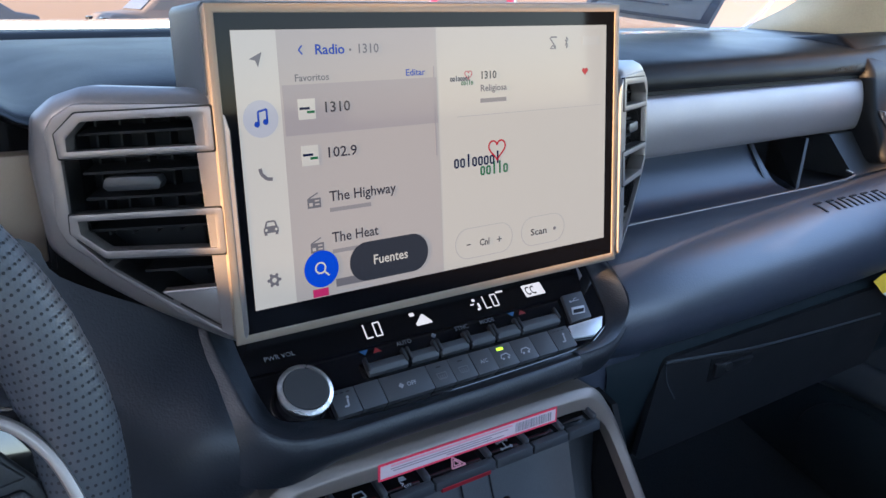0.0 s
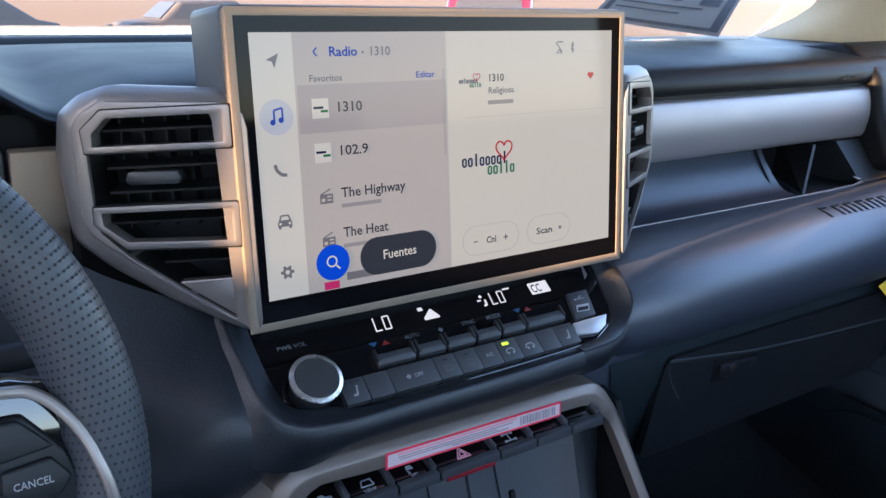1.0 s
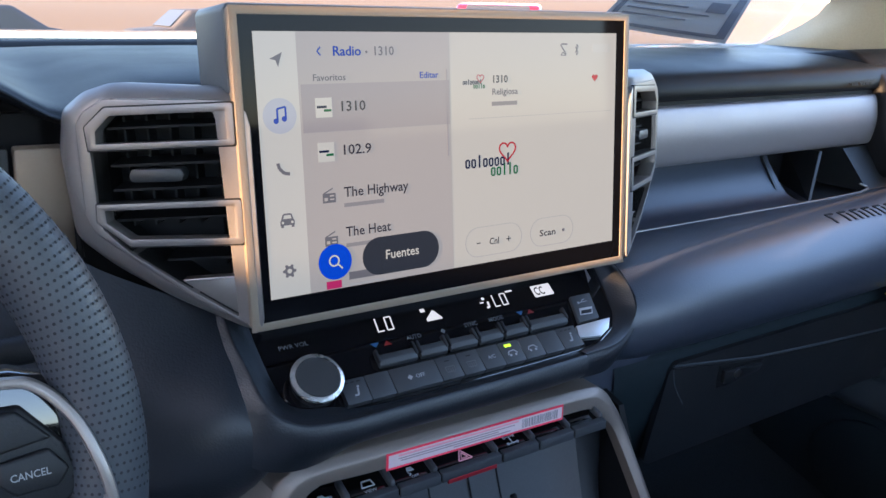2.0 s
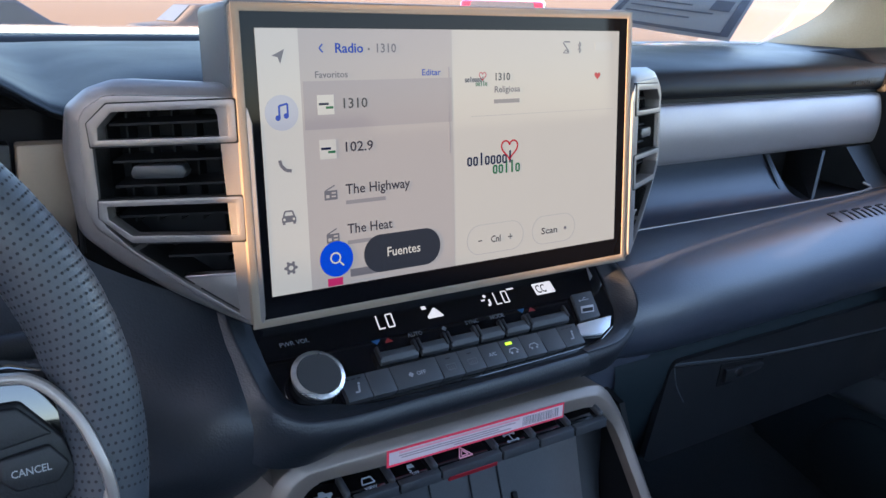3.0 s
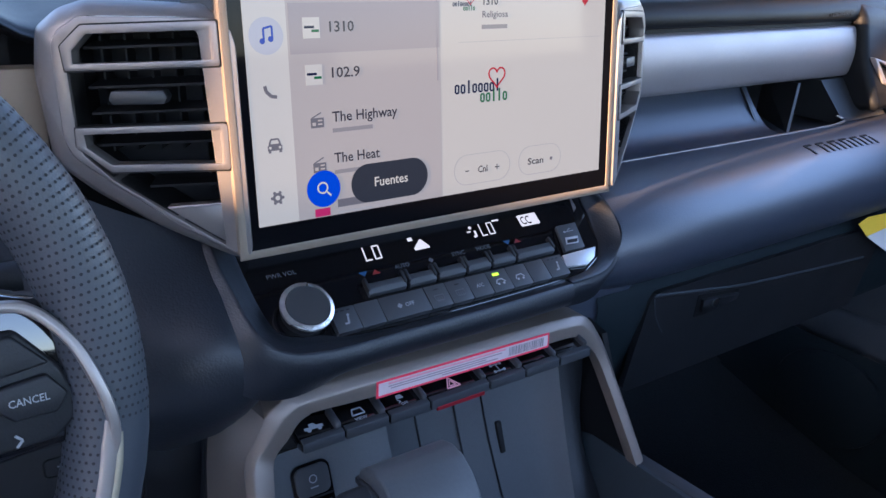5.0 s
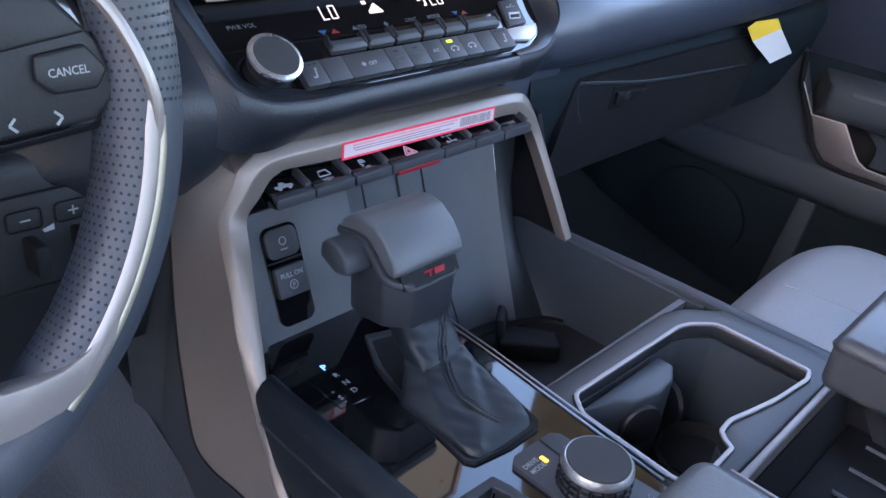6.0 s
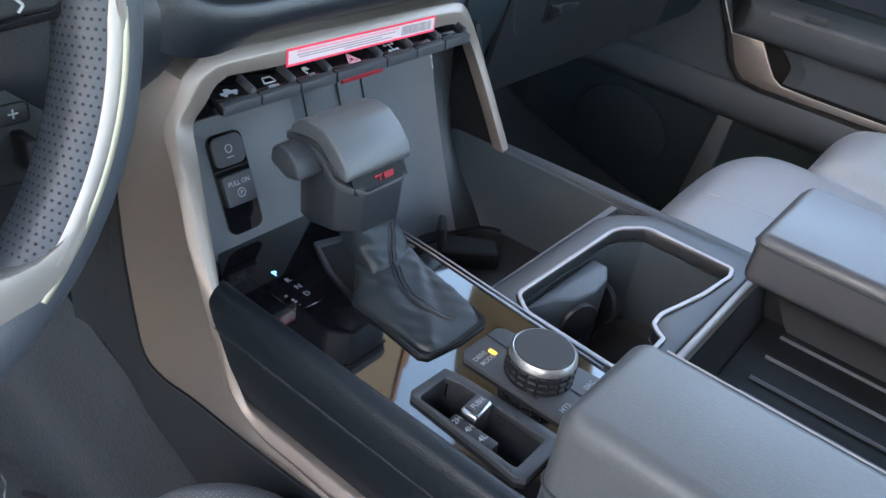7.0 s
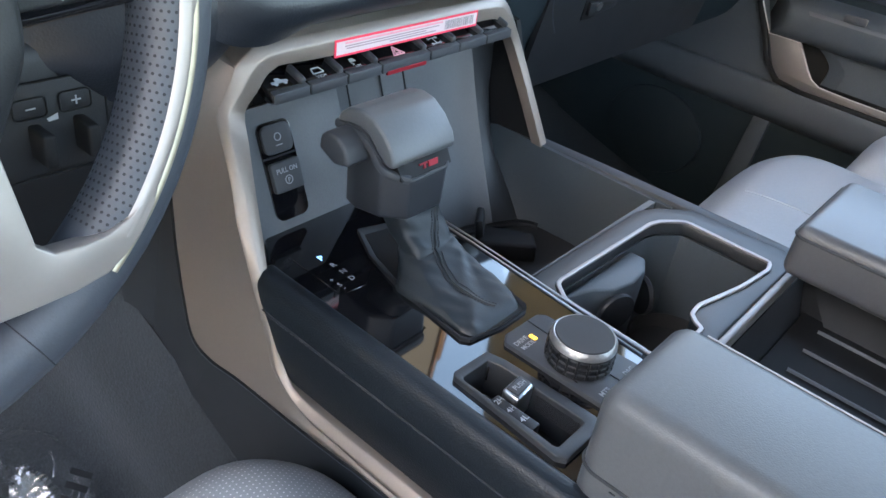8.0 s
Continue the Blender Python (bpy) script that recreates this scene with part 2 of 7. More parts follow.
def solid(name, bm, material, at, label, category, group="", kind="", angle=35):
    """A thing of a single mesh."""
    bmesh.ops.translate(bm, vec=-V3(at), verts=bm.verts)
    ob = new(name, finish(bm, name, material, angle))
    ob.location = at
    return tagged(ob, label, category, group, kind)


def bevel(bm, r, seg=3, angle=25):
    es = [x for x in bm.edges if len(x.link_faces) == 2 and x.calc_face_angle(0) > radians(angle)]
    if es:
        bmesh.ops.bevel(bm, geom=es, offset=r, segments=seg, affect="EDGES", profile=0.5, clamp_overlap=True)
    return bm


def box(c, s, r=0.0, seg=3, m=None):
    """Box of size s at c, edges rounded by r; m: a matrix that turns it about c."""
    bm = bmesh.new()
    bmesh.ops.create_cube(bm, size=1)
    bmesh.ops.scale(bm, vec=s, verts=bm.verts)
    if r:
        bevel(bm, r, seg)
    if m is not None:
        bmesh.ops.transform(bm, matrix=m.to_4x4(), verts=bm.verts)
    bmesh.ops.translate(bm, vec=c, verts=bm.verts)
    return bm


def span(a, b, r=0.0, seg=3):
    return box([(p + q) / 2 for p, q in zip(a, b)], [abs(q - p) for p, q in zip(a, b)], r, seg)


def prism(points, vec, r=0.0, seg=2):
    """A flat outline pushed along vec."""
    bm = bmesh.new()
    lo = [bm.verts.new(p) for p in points]
    hi = [bm.verts.new(V3(p) + V3(vec)) for p in points]
    bm.faces.new(lo)
    bm.faces.new(hi[::-1])
    k = len(lo)
    for i in range(k):
        bm.faces.new((lo[i], lo[(i + 1) % k], hi[(i + 1) % k], hi[i]))
    bmesh.ops.recalc_face_normals(bm, faces=bm.faces)
    return bevel(bm, r, seg) if r else bm


def ring(outer, inner, vec, r=0.0, seg=2):
    """A flat frame between two outlines with as many points, pushed along vec."""
    bm = bmesh.new()
    loops = [[bm.verts.new(V3(p) + V3(o)) for p in pts] for pts in (outer, inner) for o in ((0, 0, 0), vec)]
    a, b, c, d = loops
    k = len(outer)
    for i in range(k):
        j = (i + 1) % k
        for p, q in ((a, b), (b, d), (d, c), (c, a)):
            bm.faces.new((p[i], p[j], q[j], q[i]))
    bmesh.ops.recalc_face_normals(bm, faces=bm.faces)
    return bevel(bm, r, seg) if r else bm


def soften(pts, d=0.12, n=3):
    """An outline of (x, y) points with its corners rounded off."""
    out = []
    k = len(pts)
    for i in range(k):
        (ax, ay), (bx, by), (cx, cy) = pts[i - 1], pts[i], pts[(i + 1) % k]
        e = min(math.hypot(ax - bx, ay - by), math.hypot(cx - bx, cy - by)) * d * 2.5
        la, lc = math.hypot(ax - bx, ay - by), math.hypot(cx - bx, cy - by)
        p, q = (bx + (ax - bx) / la * e, by + (ay - by) / la * e), (bx + (cx - bx) / lc * e, by + (cy - by) / lc * e)
        for j in range(n + 1):
            t = j / n
            out.append(((1 - t) ** 2 * p[0] + 2 * t * (1 - t) * bx + t * t * q[0], (1 - t) ** 2 * p[1] + 2 * t * (1 - t) * by + t * t * q[1]))
    return out


def curve(points, n=6, closed=False):
    """Points on a smooth line through the given ones."""
    p = [V3(q) for q in points]
    k = len(p)
    out = []
    for i in range(k if closed else k - 1):
        a, b, c, d = (p[(i + o) % k] if closed else p[min(max(i + o, 0), k - 1)] for o in (-1, 0, 1, 2))
        for s in range(n):
            t = s / n
            out.append(0.5 * (2 * b + (c - a) * t + (2 * a - 5 * b + 4 * c - d) * t * t + (3 * b - a - 3 * c + d) * t ** 3))
    if not closed:
        out.append(p[-1])
    return out


def sheet(rows, n=5, m=5, thick=None, closed=False):
    """A smooth surface through rows of points; thick: a vector by which its back lies off."""
    rows = [curve(r, n, closed) for r in rows]
    cols = [curve(c, m) for c in zip(*rows)]
    bm = bmesh.new()
    grid = [[bm.verts.new(p) for p in c] for c in cols]
    k = len(grid)
    for i in range(k if closed else k - 1):
        for j in range(len(grid[0]) - 1):
            bm.faces.new((grid[i][j], grid[(i + 1) % k][j], grid[(i + 1) % k][j + 1], grid[i][j + 1]))
    if thick is not None:
        res = bmesh.ops.extrude_face_region(bm, geom=bm.faces[:])
        bmesh.ops.translate(bm, vec=thick, verts=[g for g in res["geom"] if isinstance(g, bmesh.types.BMVert)])
    return bm


def sweep(path, section, up=(0, 0, 1), closed=False, ends=True, scale=None):
    """A section of (across, up) offsets carried along a path."""
    bm = bmesh.new()
    p = [V3(q) for q in path]
    k = len(p)
    rings = []
    for i in range(k):
        a = p[(i - 1) % k] if closed or i else p[0]
        b = p[(i + 1) % k] if closed or i < k - 1 else p[-1]
        d = (b - a).normalized()
        u = V3(up) if not callable(up) else V3(up(i))
        s = d.cross(u).normalized()
        u = s.cross(d).normalized()
        f = scale[i] if scale else 1.0
        rings.append([bm.verts.new(p[i] + s * x * f + u * y * f) for x, y in section])
    m = len(section)
    for i in range(k if closed else k - 1):
        for j in range(m):
            bm.faces.new((rings[i][j], rings[i][(j + 1) % m], rings[(i + 1) % k][(j + 1) % m], rings[(i + 1) % k][j]))
    if ends and not closed:
        bm.faces.new(rings[0])
        bm.faces.new(rings[-1][::-1])
    bmesh.ops.recalc_face_normals(bm, faces=bm.faces)
    return bm


def round_section(r, n=10, sx=1.0, sy=1.0):
    return [(r * sx * math.cos(2 * math.pi * i / n), r * sy * math.sin(2 * math.pi * i / n)) for i in range(n)]


def rect_section(w, h, r=0.002):
    out = []
    for cx, cy, a0 in ((w / 2 - r, h / 2 - r, 0), (-w / 2 + r, h / 2 - r, 90), (-w / 2 + r, -h / 2 + r, 180), (w / 2 - r, -h / 2 + r, 270)):
        for k in range(3):
            a = radians(a0 + 45 * k)
            out.append((cx + r * math.cos(a), cy + r * math.sin(a)))
    return out


def lathe(profile, base, axis, n=40, wobble=None):
    """A (radius, height) profile turned round an axis through base."""
    bm = bmesh.new()
    q = V3(axis).normalized().to_track_quat("Z", "Y").to_matrix()
    rings = []
    for r, h in profile:
        rings.append([bm.verts.new(V3(base) + q @ V3((r * math.cos(2 * math.pi * i / n), r * math.sin(2 * math.pi * i / n), h))) for i in range(n)])
    for a, b in zip(rings, rings[1:]):
        for i in range(n):
            bm.faces.new((a[i], a[(i + 1) % n], b[(i + 1) % n], b[i]))
    bm.faces.new(rings[0][::-1])
    bm.faces.new(rings[-1])
    return bm


def merge(*bms):
    out = bmesh.new()
    for b in bms:
        me = bpy.data.meshes.new("tmp")
        b.to_mesh(me)
        b.free()
        out.from_mesh(me)
        bpy.data.meshes.remove(me)
    return out


def cut(bm, *cutters):
    """A mesh with the cutters' solids taken out of it."""
    ob = bpy.data.objects.new("cut", finish(bm, "cut", GLOSS))
    scene.collection.objects.link(ob)
    tools = []
    for c in cutters:
        t = bpy.data.objects.new("tool", finish(c, "tool", GLOSS))
        scene.collection.objects.link(t)
        tools.append(t)
        md = ob.modifiers.new("cut", "BOOLEAN")
        md.operation, md.object, md.solver = "DIFFERENCE", t, "EXACT"
    bpy.context.view_layer.update()
    me = bpy.data.meshes.new_from_object(ob.evaluated_get(bpy.context.evaluated_depsgraph_get()))
    out = bmesh.new()
    out.from_mesh(me)
    for o in (ob, *tools):
        bpy.data.objects.remove(o)
    return out


def pieces(name, bm, material, parent, matrices):
    """Alike small parts that share one mesh: bm is built at the world's origin, and placed by each matrix."""
    o = origin(parent)
    me = finish(bm, name, material)
    for m in matrices:
        ob = new(name, me)
        ob.parent = parent
        ob.matrix_basis = Matrix.Translation(-o) @ m


def frame3(o, right, up):
    """A matrix whose x runs right, y up and z out of a plane through o."""
    right, up = V3(right).normalized(), V3(up).normalized()
    out = right.cross(up).normalized()
    up = out.cross(right)
    m = Matrix.Identity(4)
    for i, c in enumerate((right, up, out, V3(o))):
        for j in range(3):
            m[j][i] = c[j]
    return m


def on(m, x, y, z=0.0):
    return m @ V3((x, y, z))


def pill(m, x0, y0, x1, y1, r, z0, z1, n=6):
    """A rounded plate lying on the plane m, from height z0 to z1."""
    r = min(r, abs(x1 - x0) / 2 - 1e-5, abs(y1 - y0) / 2 - 1e-5)
    pts = []
    for cx, cy, a0 in ((x1 - r, y1 - r, 0), (x0 + r, y1 - r, 90), (x0 + r, y0 + r, 180), (x1 - r, y0 + r, 270)):
        for k in range(n + 1):
            a = radians(a0 + 90 * k / n)
            pts.append(on(m, cx + r * math.cos(a), cy + r * math.sin(a), z0))
    return prism(pts, m.to_3x3() @ V3((0, 0, z1 - z0)))


def disc(m, x, y, r, z0, z1, n=28):
    return prism([on(m, x + r * math.cos(2 * math.pi * i / n), y + r * math.sin(2 * math.pi * i / n), z0) for i in range(n)], m.to_3x3() @ V3((0, 0, z1 - z0)))


def slab(m, pts, z0, z1):
    return prism([on(m, x, y, z0) for x, y in pts], m.to_3x3() @ V3((0, 0, z1 - z0)))


def stroke(m, pts, w, z0, z1):
    """A thin raised line through points of the plane m."""
    out = []
    for (ax, ay), (bx, by) in zip(pts, pts[1:]):
        d = math.hypot(bx - ax, by - ay) or 1e-6
        nx, ny = -(by - ay) / d * w / 2, (bx - ax) / d * w / 2
        out.append(slab(m, [(ax + nx, ay + ny), (ax - nx, ay - ny), (bx - nx, by - ny), (bx + nx, by + ny)], z0, z1))
    return merge(*out)


def lettering(name, text, m, x, y, size, material, parent, z=0.0003, width=None, align="LEFT", depth=0.00005):
    """Raised words on the plane m, their baseline at (x, y); width: how long they are to be."""
    cu = bpy.data.curves.new("words", "FONT")
    cu.body, cu.size, cu.align_x, cu.extrude, cu.resolution_u, cu.offset = text, size, align, depth, 2, size * 0.010
    ob = bpy.data.objects.new("words", cu)
    scene.collection.objects.link(ob)
    bpy.context.view_layer.update()
    dg = bpy.context.evaluated_depsgraph_get()
    me = bpy.data.meshes.new_from_object(ob.evaluated_get(dg))
    bpy.data.objects.remove(ob)
    bm = bmesh.new()
    bm.from_mesh(me)
    bpy.data.meshes.remove(me)
    if width:
        xs = [v.co.x for v in bm.verts]
        f = width / max(max(xs) - min(xs), 1e-6)
        bmesh.ops.scale(bm, vec=(f, 1, 1), verts=bm.verts)
    bmesh.ops.translate(bm, vec=(x, y, z), verts=bm.verts)
    bmesh.ops.transform(bm, matrix=m, verts=bm.verts)
    return part(name, bm, material, parent)


# ---- cab shell and surroundings ----
def ground_sheet():
    bm = bmesh.new()
    bmesh.ops.create_grid(bm, x_segments=24, y_segments=24, size=400)
    bmesh.ops.translate(bm, vec=(0, 0, -0.85), verts=bm.verts)
    return bm


setting("ground", ground_sheet(), CONCRETE, "tan concrete lot reaching to the horizon", "ground")

# floor pan and carpet: the driver's and passenger's footwells
setting("floor", span((-0.95, -2.0, 0.02), (0.95, 0.75, 0.07)), CARPET, "charcoal carpet on the cab floor", "floor")
setting("wall_front", span((-0.95, 0.70, 0.0), (0.95, 0.76, 0.86)), DARK, "black firewall behind the dashboard", "wall")
setting("wall_rear", span((-0.95, -2.06, 0.0), (0.95, -2.0, 0.92)), HARD, "dark rear wall of the cab", "wall")
roof_bm = sheet([[(-0.88, y, 1.40), (-0.82, y, 1.435), (-0.72, y, 1.465), (-0.50, y, 1.485), (0, y, 1.495), (0.50, y, 1.485), (0.72, y, 1.465), (0.82, y, 1.435), (0.88, y, 1.40)]
                 for y in (-2.06, -1.2, -0.5, -0.12, -0.04)] + [[(-0.78, 0.06, 1.36), (-0.70, 0.07, 1.41), (-0.62, 0.08, 1.455), (-0.45, 0.10, 1.47), (0, 0.13, 1.48), (0.45, 0.10, 1.47), (0.62, 0.08, 1.455), (0.70, 0.07, 1.41), (0.78, 0.06, 1.36)]],
                3, 4, thick=(0, 0, 0.06))
setting("ceiling", roof_bm, ROOFCLOTH, "dark grey cloth headliner", "ceiling")
setting("wall_driver_side", merge(span((-1.02, -2.06, 0.0), (-0.94, -0.85, 0.95)), span((-1.0, -1.0, 0.95), (-0.90, -0.85, 1.52)),
                                  span((-1.02, -0.85, -0.05), (-0.90, 0.62, 0.06)), span((-1.02, 0.50, 0.06), (-0.94, 0.76, 0.84))), HARD, "dark body side round the open driver door", "wall")
setting("wall_passenger_side", merge(span((0.955, -2.06, 0.0), (1.02, 0.62, 0.86)), span((0.92, -0.80, 0.86), (1.0, -0.62, 1.52))), HARD,
        "dark passenger side body panel", "wall")


def pillar(sgn):
    rows = [[(0.955, 0.56, 0.86), (0.93, 0.47, 0.885), (0.90, 0.31, 0.965), (0.755, 0.27, 1.09), (0.625, 0.215, 1.23), (0.56, 0.15, 1.36), (0.54, 0.11, 1.46)],
            [(0.945, 0.42, 0.86), (0.90, 0.36, 0.885), (0.88, 0.22, 0.965), (0.80, 0.18, 1.09), (0.71, 0.12, 1.23), (0.65, 0.05, 1.37), (0.62, 0.0, 1.46)],
            [(0.935, 0.24, 0.86), (0.915, 0.20, 0.885), (0.90, 0.12, 0.965), (0.86, 0.06, 1.09), (0.79, -0.01, 1.23), (0.72, -0.07, 1.36), (0.69, -0.10, 1.45)]]
    return sheet([[(x * sgn, y, z) for x, y, z in r] for r in rows], 5, 4, thick=(0.05 * sgn, 0.02, 0))


setting("pillar_passenger", pillar(1), HEADLINER, "beige windscreen pillar trim", "pillar")
setting("pillar_driver", pillar(-1), HEADLINER, "beige windscreen pillar trim", "pillar")

glass_bm = sheet([[(-0.98, 0.66, 0.86), (0, 0.78, 0.86), (0.98, 0.66, 0.86)],
                  [(-0.76, 0.29, 1.17), (0, 0.42, 1.18), (0.76, 0.29, 1.17)],
                  [(-0.63, 0.10, 1.48), (0, 0.16, 1.49), (0.63, 0.10, 1.48)]], 6, 5)
ws = setting("window_1", glass_bm, PANE, "clear curved windscreen", "windscreen")
ws.visible_shadow = False

# the truck's own hood beyond the windscreen
solid("truck_hood", sheet([[(-0.95, 0.83, 0.835), (-0.5, 0.86, 0.880), (0, 0.88, 0.884), (0.5, 0.86, 0.880), (0.95, 0.83, 0.835)],
                           [(-0.95, 1.3, 0.815), (-0.5, 1.35, 0.874), (0, 1.4, 0.878), (0.5, 1.35, 0.874), (0.95, 1.3, 0.815)],
                           [(-0.93, 2.0, 0.73), (-0.5, 2.1, 0.80), (0, 2.15, 0.81), (0.5, 2.1, 0.80), (0.93, 2.0, 0.73)]], 5, 5, thick=(0, 0, -0.02)),
      WHITEPAINT, (0, 1.4, 0.83), "pale engine hood of the truck", "hood")
setting("trim", sheet([[(-0.95, 0.70, 0.858), (0, 0.80, 0.862), (0.95, 0.70, 0.858)], [(-0.95, 0.74, 0.879), (0, 0.835, 0.884), (0.95, 0.74, 0.879)], [(-0.95, 0.78, 0.830), (0, 0.875, 0.860), (0.95, 0.78, 0.830)]], 6, 4),
        DARK, "black cowl strip between the windscreen and the hood", "cowl")


# slope tilted up towards the cab, added in place of flat sunlit ground
def tilted_ground():
    rows = []
    for k, (y, z) in enumerate(((30, -0.84), (42, 0.2), (60, 1.6), (90, 3.5))):
        rows.append([(x, y + 3 * math.sin(x * 0.11 + k), z + 0.5 * math.sin(x * 0.07 + 2 * k) * (k > 0)) for x in range(-90, 141, 23)])
    return sheet(rows, 3, 4)


# unseen wall, added to block the low sun except for one narrow strip
setting("lot_wall", merge(span((-4.3, -0.60, -0.86), (-4.0, -0.465, 1.385)), span((-4.3, -3, -0.86), (-4.0, -0.60, 2.6)), span((-4.34, -3, 2.6), (-3.96, -0.60, 2.66), 0.01),
                          span((-4.3, -0.465, -0.86), (-4.0, 9, 2.6)), span((-4.34, -0.465, 2.6), (-3.96, 9, 2.66), 0.01)), SHADEWALL, "added unseen wall that shades the cab, with a low gap for the sun", "wall")
setting("backdrop", tilted_ground(), SUNGROUND, "added slope standing in for the sunlit tan ground ahead", "bank")


def parked_car(at, turn, paint, label, size=1.0):
    t = thing("parked_car", at, label, "car", "parked cars")
    m = pose(*at, 0, 0, turn) @ Matrix.Scale(size, 4)

    def put(name, bm, material, parent=None, lab=""):
        bmesh.ops.transform(bm, matrix=m, verts=bm.verts)
        return part(name, bm, material, parent or t, lab)

    side = [(-2.3, 0.35), (-2.3, 0.85), (-2.1, 1.05), (-1.3, 1.12), (-0.75, 1.62), (0.9, 1.66), (1.7, 1.15), (2.25, 1.05), (2.3, 0.4)]
    put("body", prism([(x, -0.9, z) for x, z in side], (0, 1.8, 0), 0.09, 3), paint)
    put("windscreen", prism([(-1.28, -0.75, 1.15), (-0.78, -0.66, 1.58), (-0.78, 0.66, 1.58), (-1.28, 0.75, 1.15)], (-0.03, 0, 0.02)), CARGLASS)
    for y in (-0.905, 0.885):
        put("side_window", prism([(-1.05, y, 1.15), (-0.65, y, 1.55), (0.85, y, 1.58), (1.4, y, 1.15)], (0, 0.02, 0)), CARGLASS)
    for y in (-0.66, 0.66):
        put("headlight", box((-2.28, y, 0.88), (0.12, 0.36, 0.16), 0.03), GLASSBLK)
    for x in (-1.45, 1.45):
        for y in (-0.84, 0.84):
            w = put("wheel", lathe([(0.20, -0.1), (0.33, -0.1), (0.35, 0), (0.33, 0.1), (0.20, 0.1)], (x, y, 0.35), (0, 1, 0), 24), RUBBER)
            put("rim", lathe([(0.05, -0.104), (0.2, -0.104), (0.2, 0.104), (0.05, 0.104)], (x, y, 0.35), (0, 1, 0), 16), SILVER, w)
    return t


parked_car((13.0, 17.6, -0.85), 50, REDPAINT, "glossy red car parked on the lot ahead", 1.20)
parked_car((0.7, 22.5, -0.85), 12, GREYPAINT, "dark grey car parked far across the lot", 1.0)
parked_car((7.0, 24.0, -0.85), 4, GREYPAINT, "dark grey car parked far across the lot", 1.0)


# ---- dashboard ----
dash = thing("dashboard", (0.0, 0.12, 0.70), "black grained dashboard with satin silver trim panel", "dashboard")


def dash_top():
    xs = [-0.95, -0.62, -0.46, -0.34, -0.295, -0.255, -0.217, -0.17, 0.0, 0.20, 0.45, 0.72, 0.95]
    rows = []
    for y, z, dip in ((0.70, 0.880, 0), (0.50, 0.8915, 0.004), (0.34, 0.893, 0.010), (0.20, 0.890, 0.016), (0.135, 0.882, 0.022),
                      (0.117, 0.870, 0.024), (0.113, 0.857, 0.022), (0.120, 0.850, 0.02), (0.15, 0.846, 0.02)):
        row = []
        for x in xs:
            g = math.exp(-((x + 0.255) / 0.035) ** 2)
            hood = 0.045 / (1 + math.exp((x + 0.315) / 0.015)) * (1 if y < 0.3 else 0.4)
            lift = 0.030 * {0.135: 0.3, 0.117: 0.6, 0.113: 0.9, 0.120: 1.0, 0.15: 1.0}.get(y, 0) / (1 + math.exp((x + 0.212) / 0.010))
            row.append((x, y - (0.02 * g if y < 0.2 else 0) + 0.06 * max(0, abs(x) - 0.7), z - dip * g + hood * 0.6 + lift))
        rows.append(row)
    return sheet(rows, 4, 4)


part("upper_pad", dash_top(), TOP, dash, "soft black top pad")
part("airbag_mark", merge(*[span((0.664 + 0.0052 * k, 0.1126, 0.8575), (0.6676 + 0.0052 * k, 0.1142, 0.8612)) for k in range(10) if k != 3]), DARK, dash, "small dark printed mark")


def along(profile, x0, x1, n=2, bend=0.0, steps=8):
    """A (y, z) profile carried across the cab; bend: how far it falls back towards the far end."""
    rows = []
    for y, z in profile:
        rows.append([(x0 + (x1 - x0) * k / steps, y + bend * (k / steps) ** 3, z) for k in range(steps + 1)])
    return sheet(rows, n, 4)


part("silver_panel", along([(0.135, 0.8465), (0.120, 0.8445), (0.1135, 0.838), (0.109, 0.812), (0.1125, 0.786), (0.119, 0.7785), (0.135, 0.776)], 0.17, 0.735),
     PANELSILVER, dash, "satin silver trim panel")
part("groove", span((0.16, 0.122, 0.838), (0.78, 0.17, 0.858)), DARK, dash)
part("shelf", along([(0.150, 0.778), (0.150, 0.770), (0.140, 0.755), (0.115, 0.728), (0.09, 0.721), (0.075, 0.720)], 0.17, 0.568), PAD, dash, "recessed dash shelf")
part("pocket", merge(prism([(0.553, 0.15, 0.776), (0.553, 0.115, 0.726), (0.57, 0.19, 0.720), (0.57, 0.19, 0.776)], (0.004, 0, 0)),
                     span((0.553, 0.19, 0.715), (0.74, 0.195, 0.78)), span((0.553, 0.075, 0.714), (0.74, 0.19, 0.7185))), MIDP, dash, "dark open pocket")
part("pocket_divider", prism([(0.575, 0.088, 0.722), (0.650, 0.185, 0.722), (0.655, 0.185, 0.774), (0.634, 0.120, 0.774)], (0.006, 0, 0)), HARD, dash)
part("pocket_end", prism([(0.682, 0.118, 0.7755), (0.694, 0.080, 0.7215), (0.80, 0.080, 0.7215), (0.80, 0.118, 0.7755)], (0.004, 0.075, 0)), MIDP, dash)
LOWER = [(0.085, 0.715), (0.074, 0.724), (0.062, 0.7275), (0.02, 0.727), (-0.012, 0.718), (-0.034, 0.698), (-0.040, 0.672), (-0.030, 0.647), (-0.010, 0.634), (0.02, 0.630)]
# its near end draws in towards the border of the climate panel
NEAR_X = [0.190, 0.188, 0.185, 0.1785, 0.1722, 0.1685, 0.154, 0.142, 0.136, 0.136]
NEAR_END = [(0.0, 0.868), (0.012, 0.900), (0.027, 0.932), (0.044, 0.962), (0.066, 0.984)]
rows = []
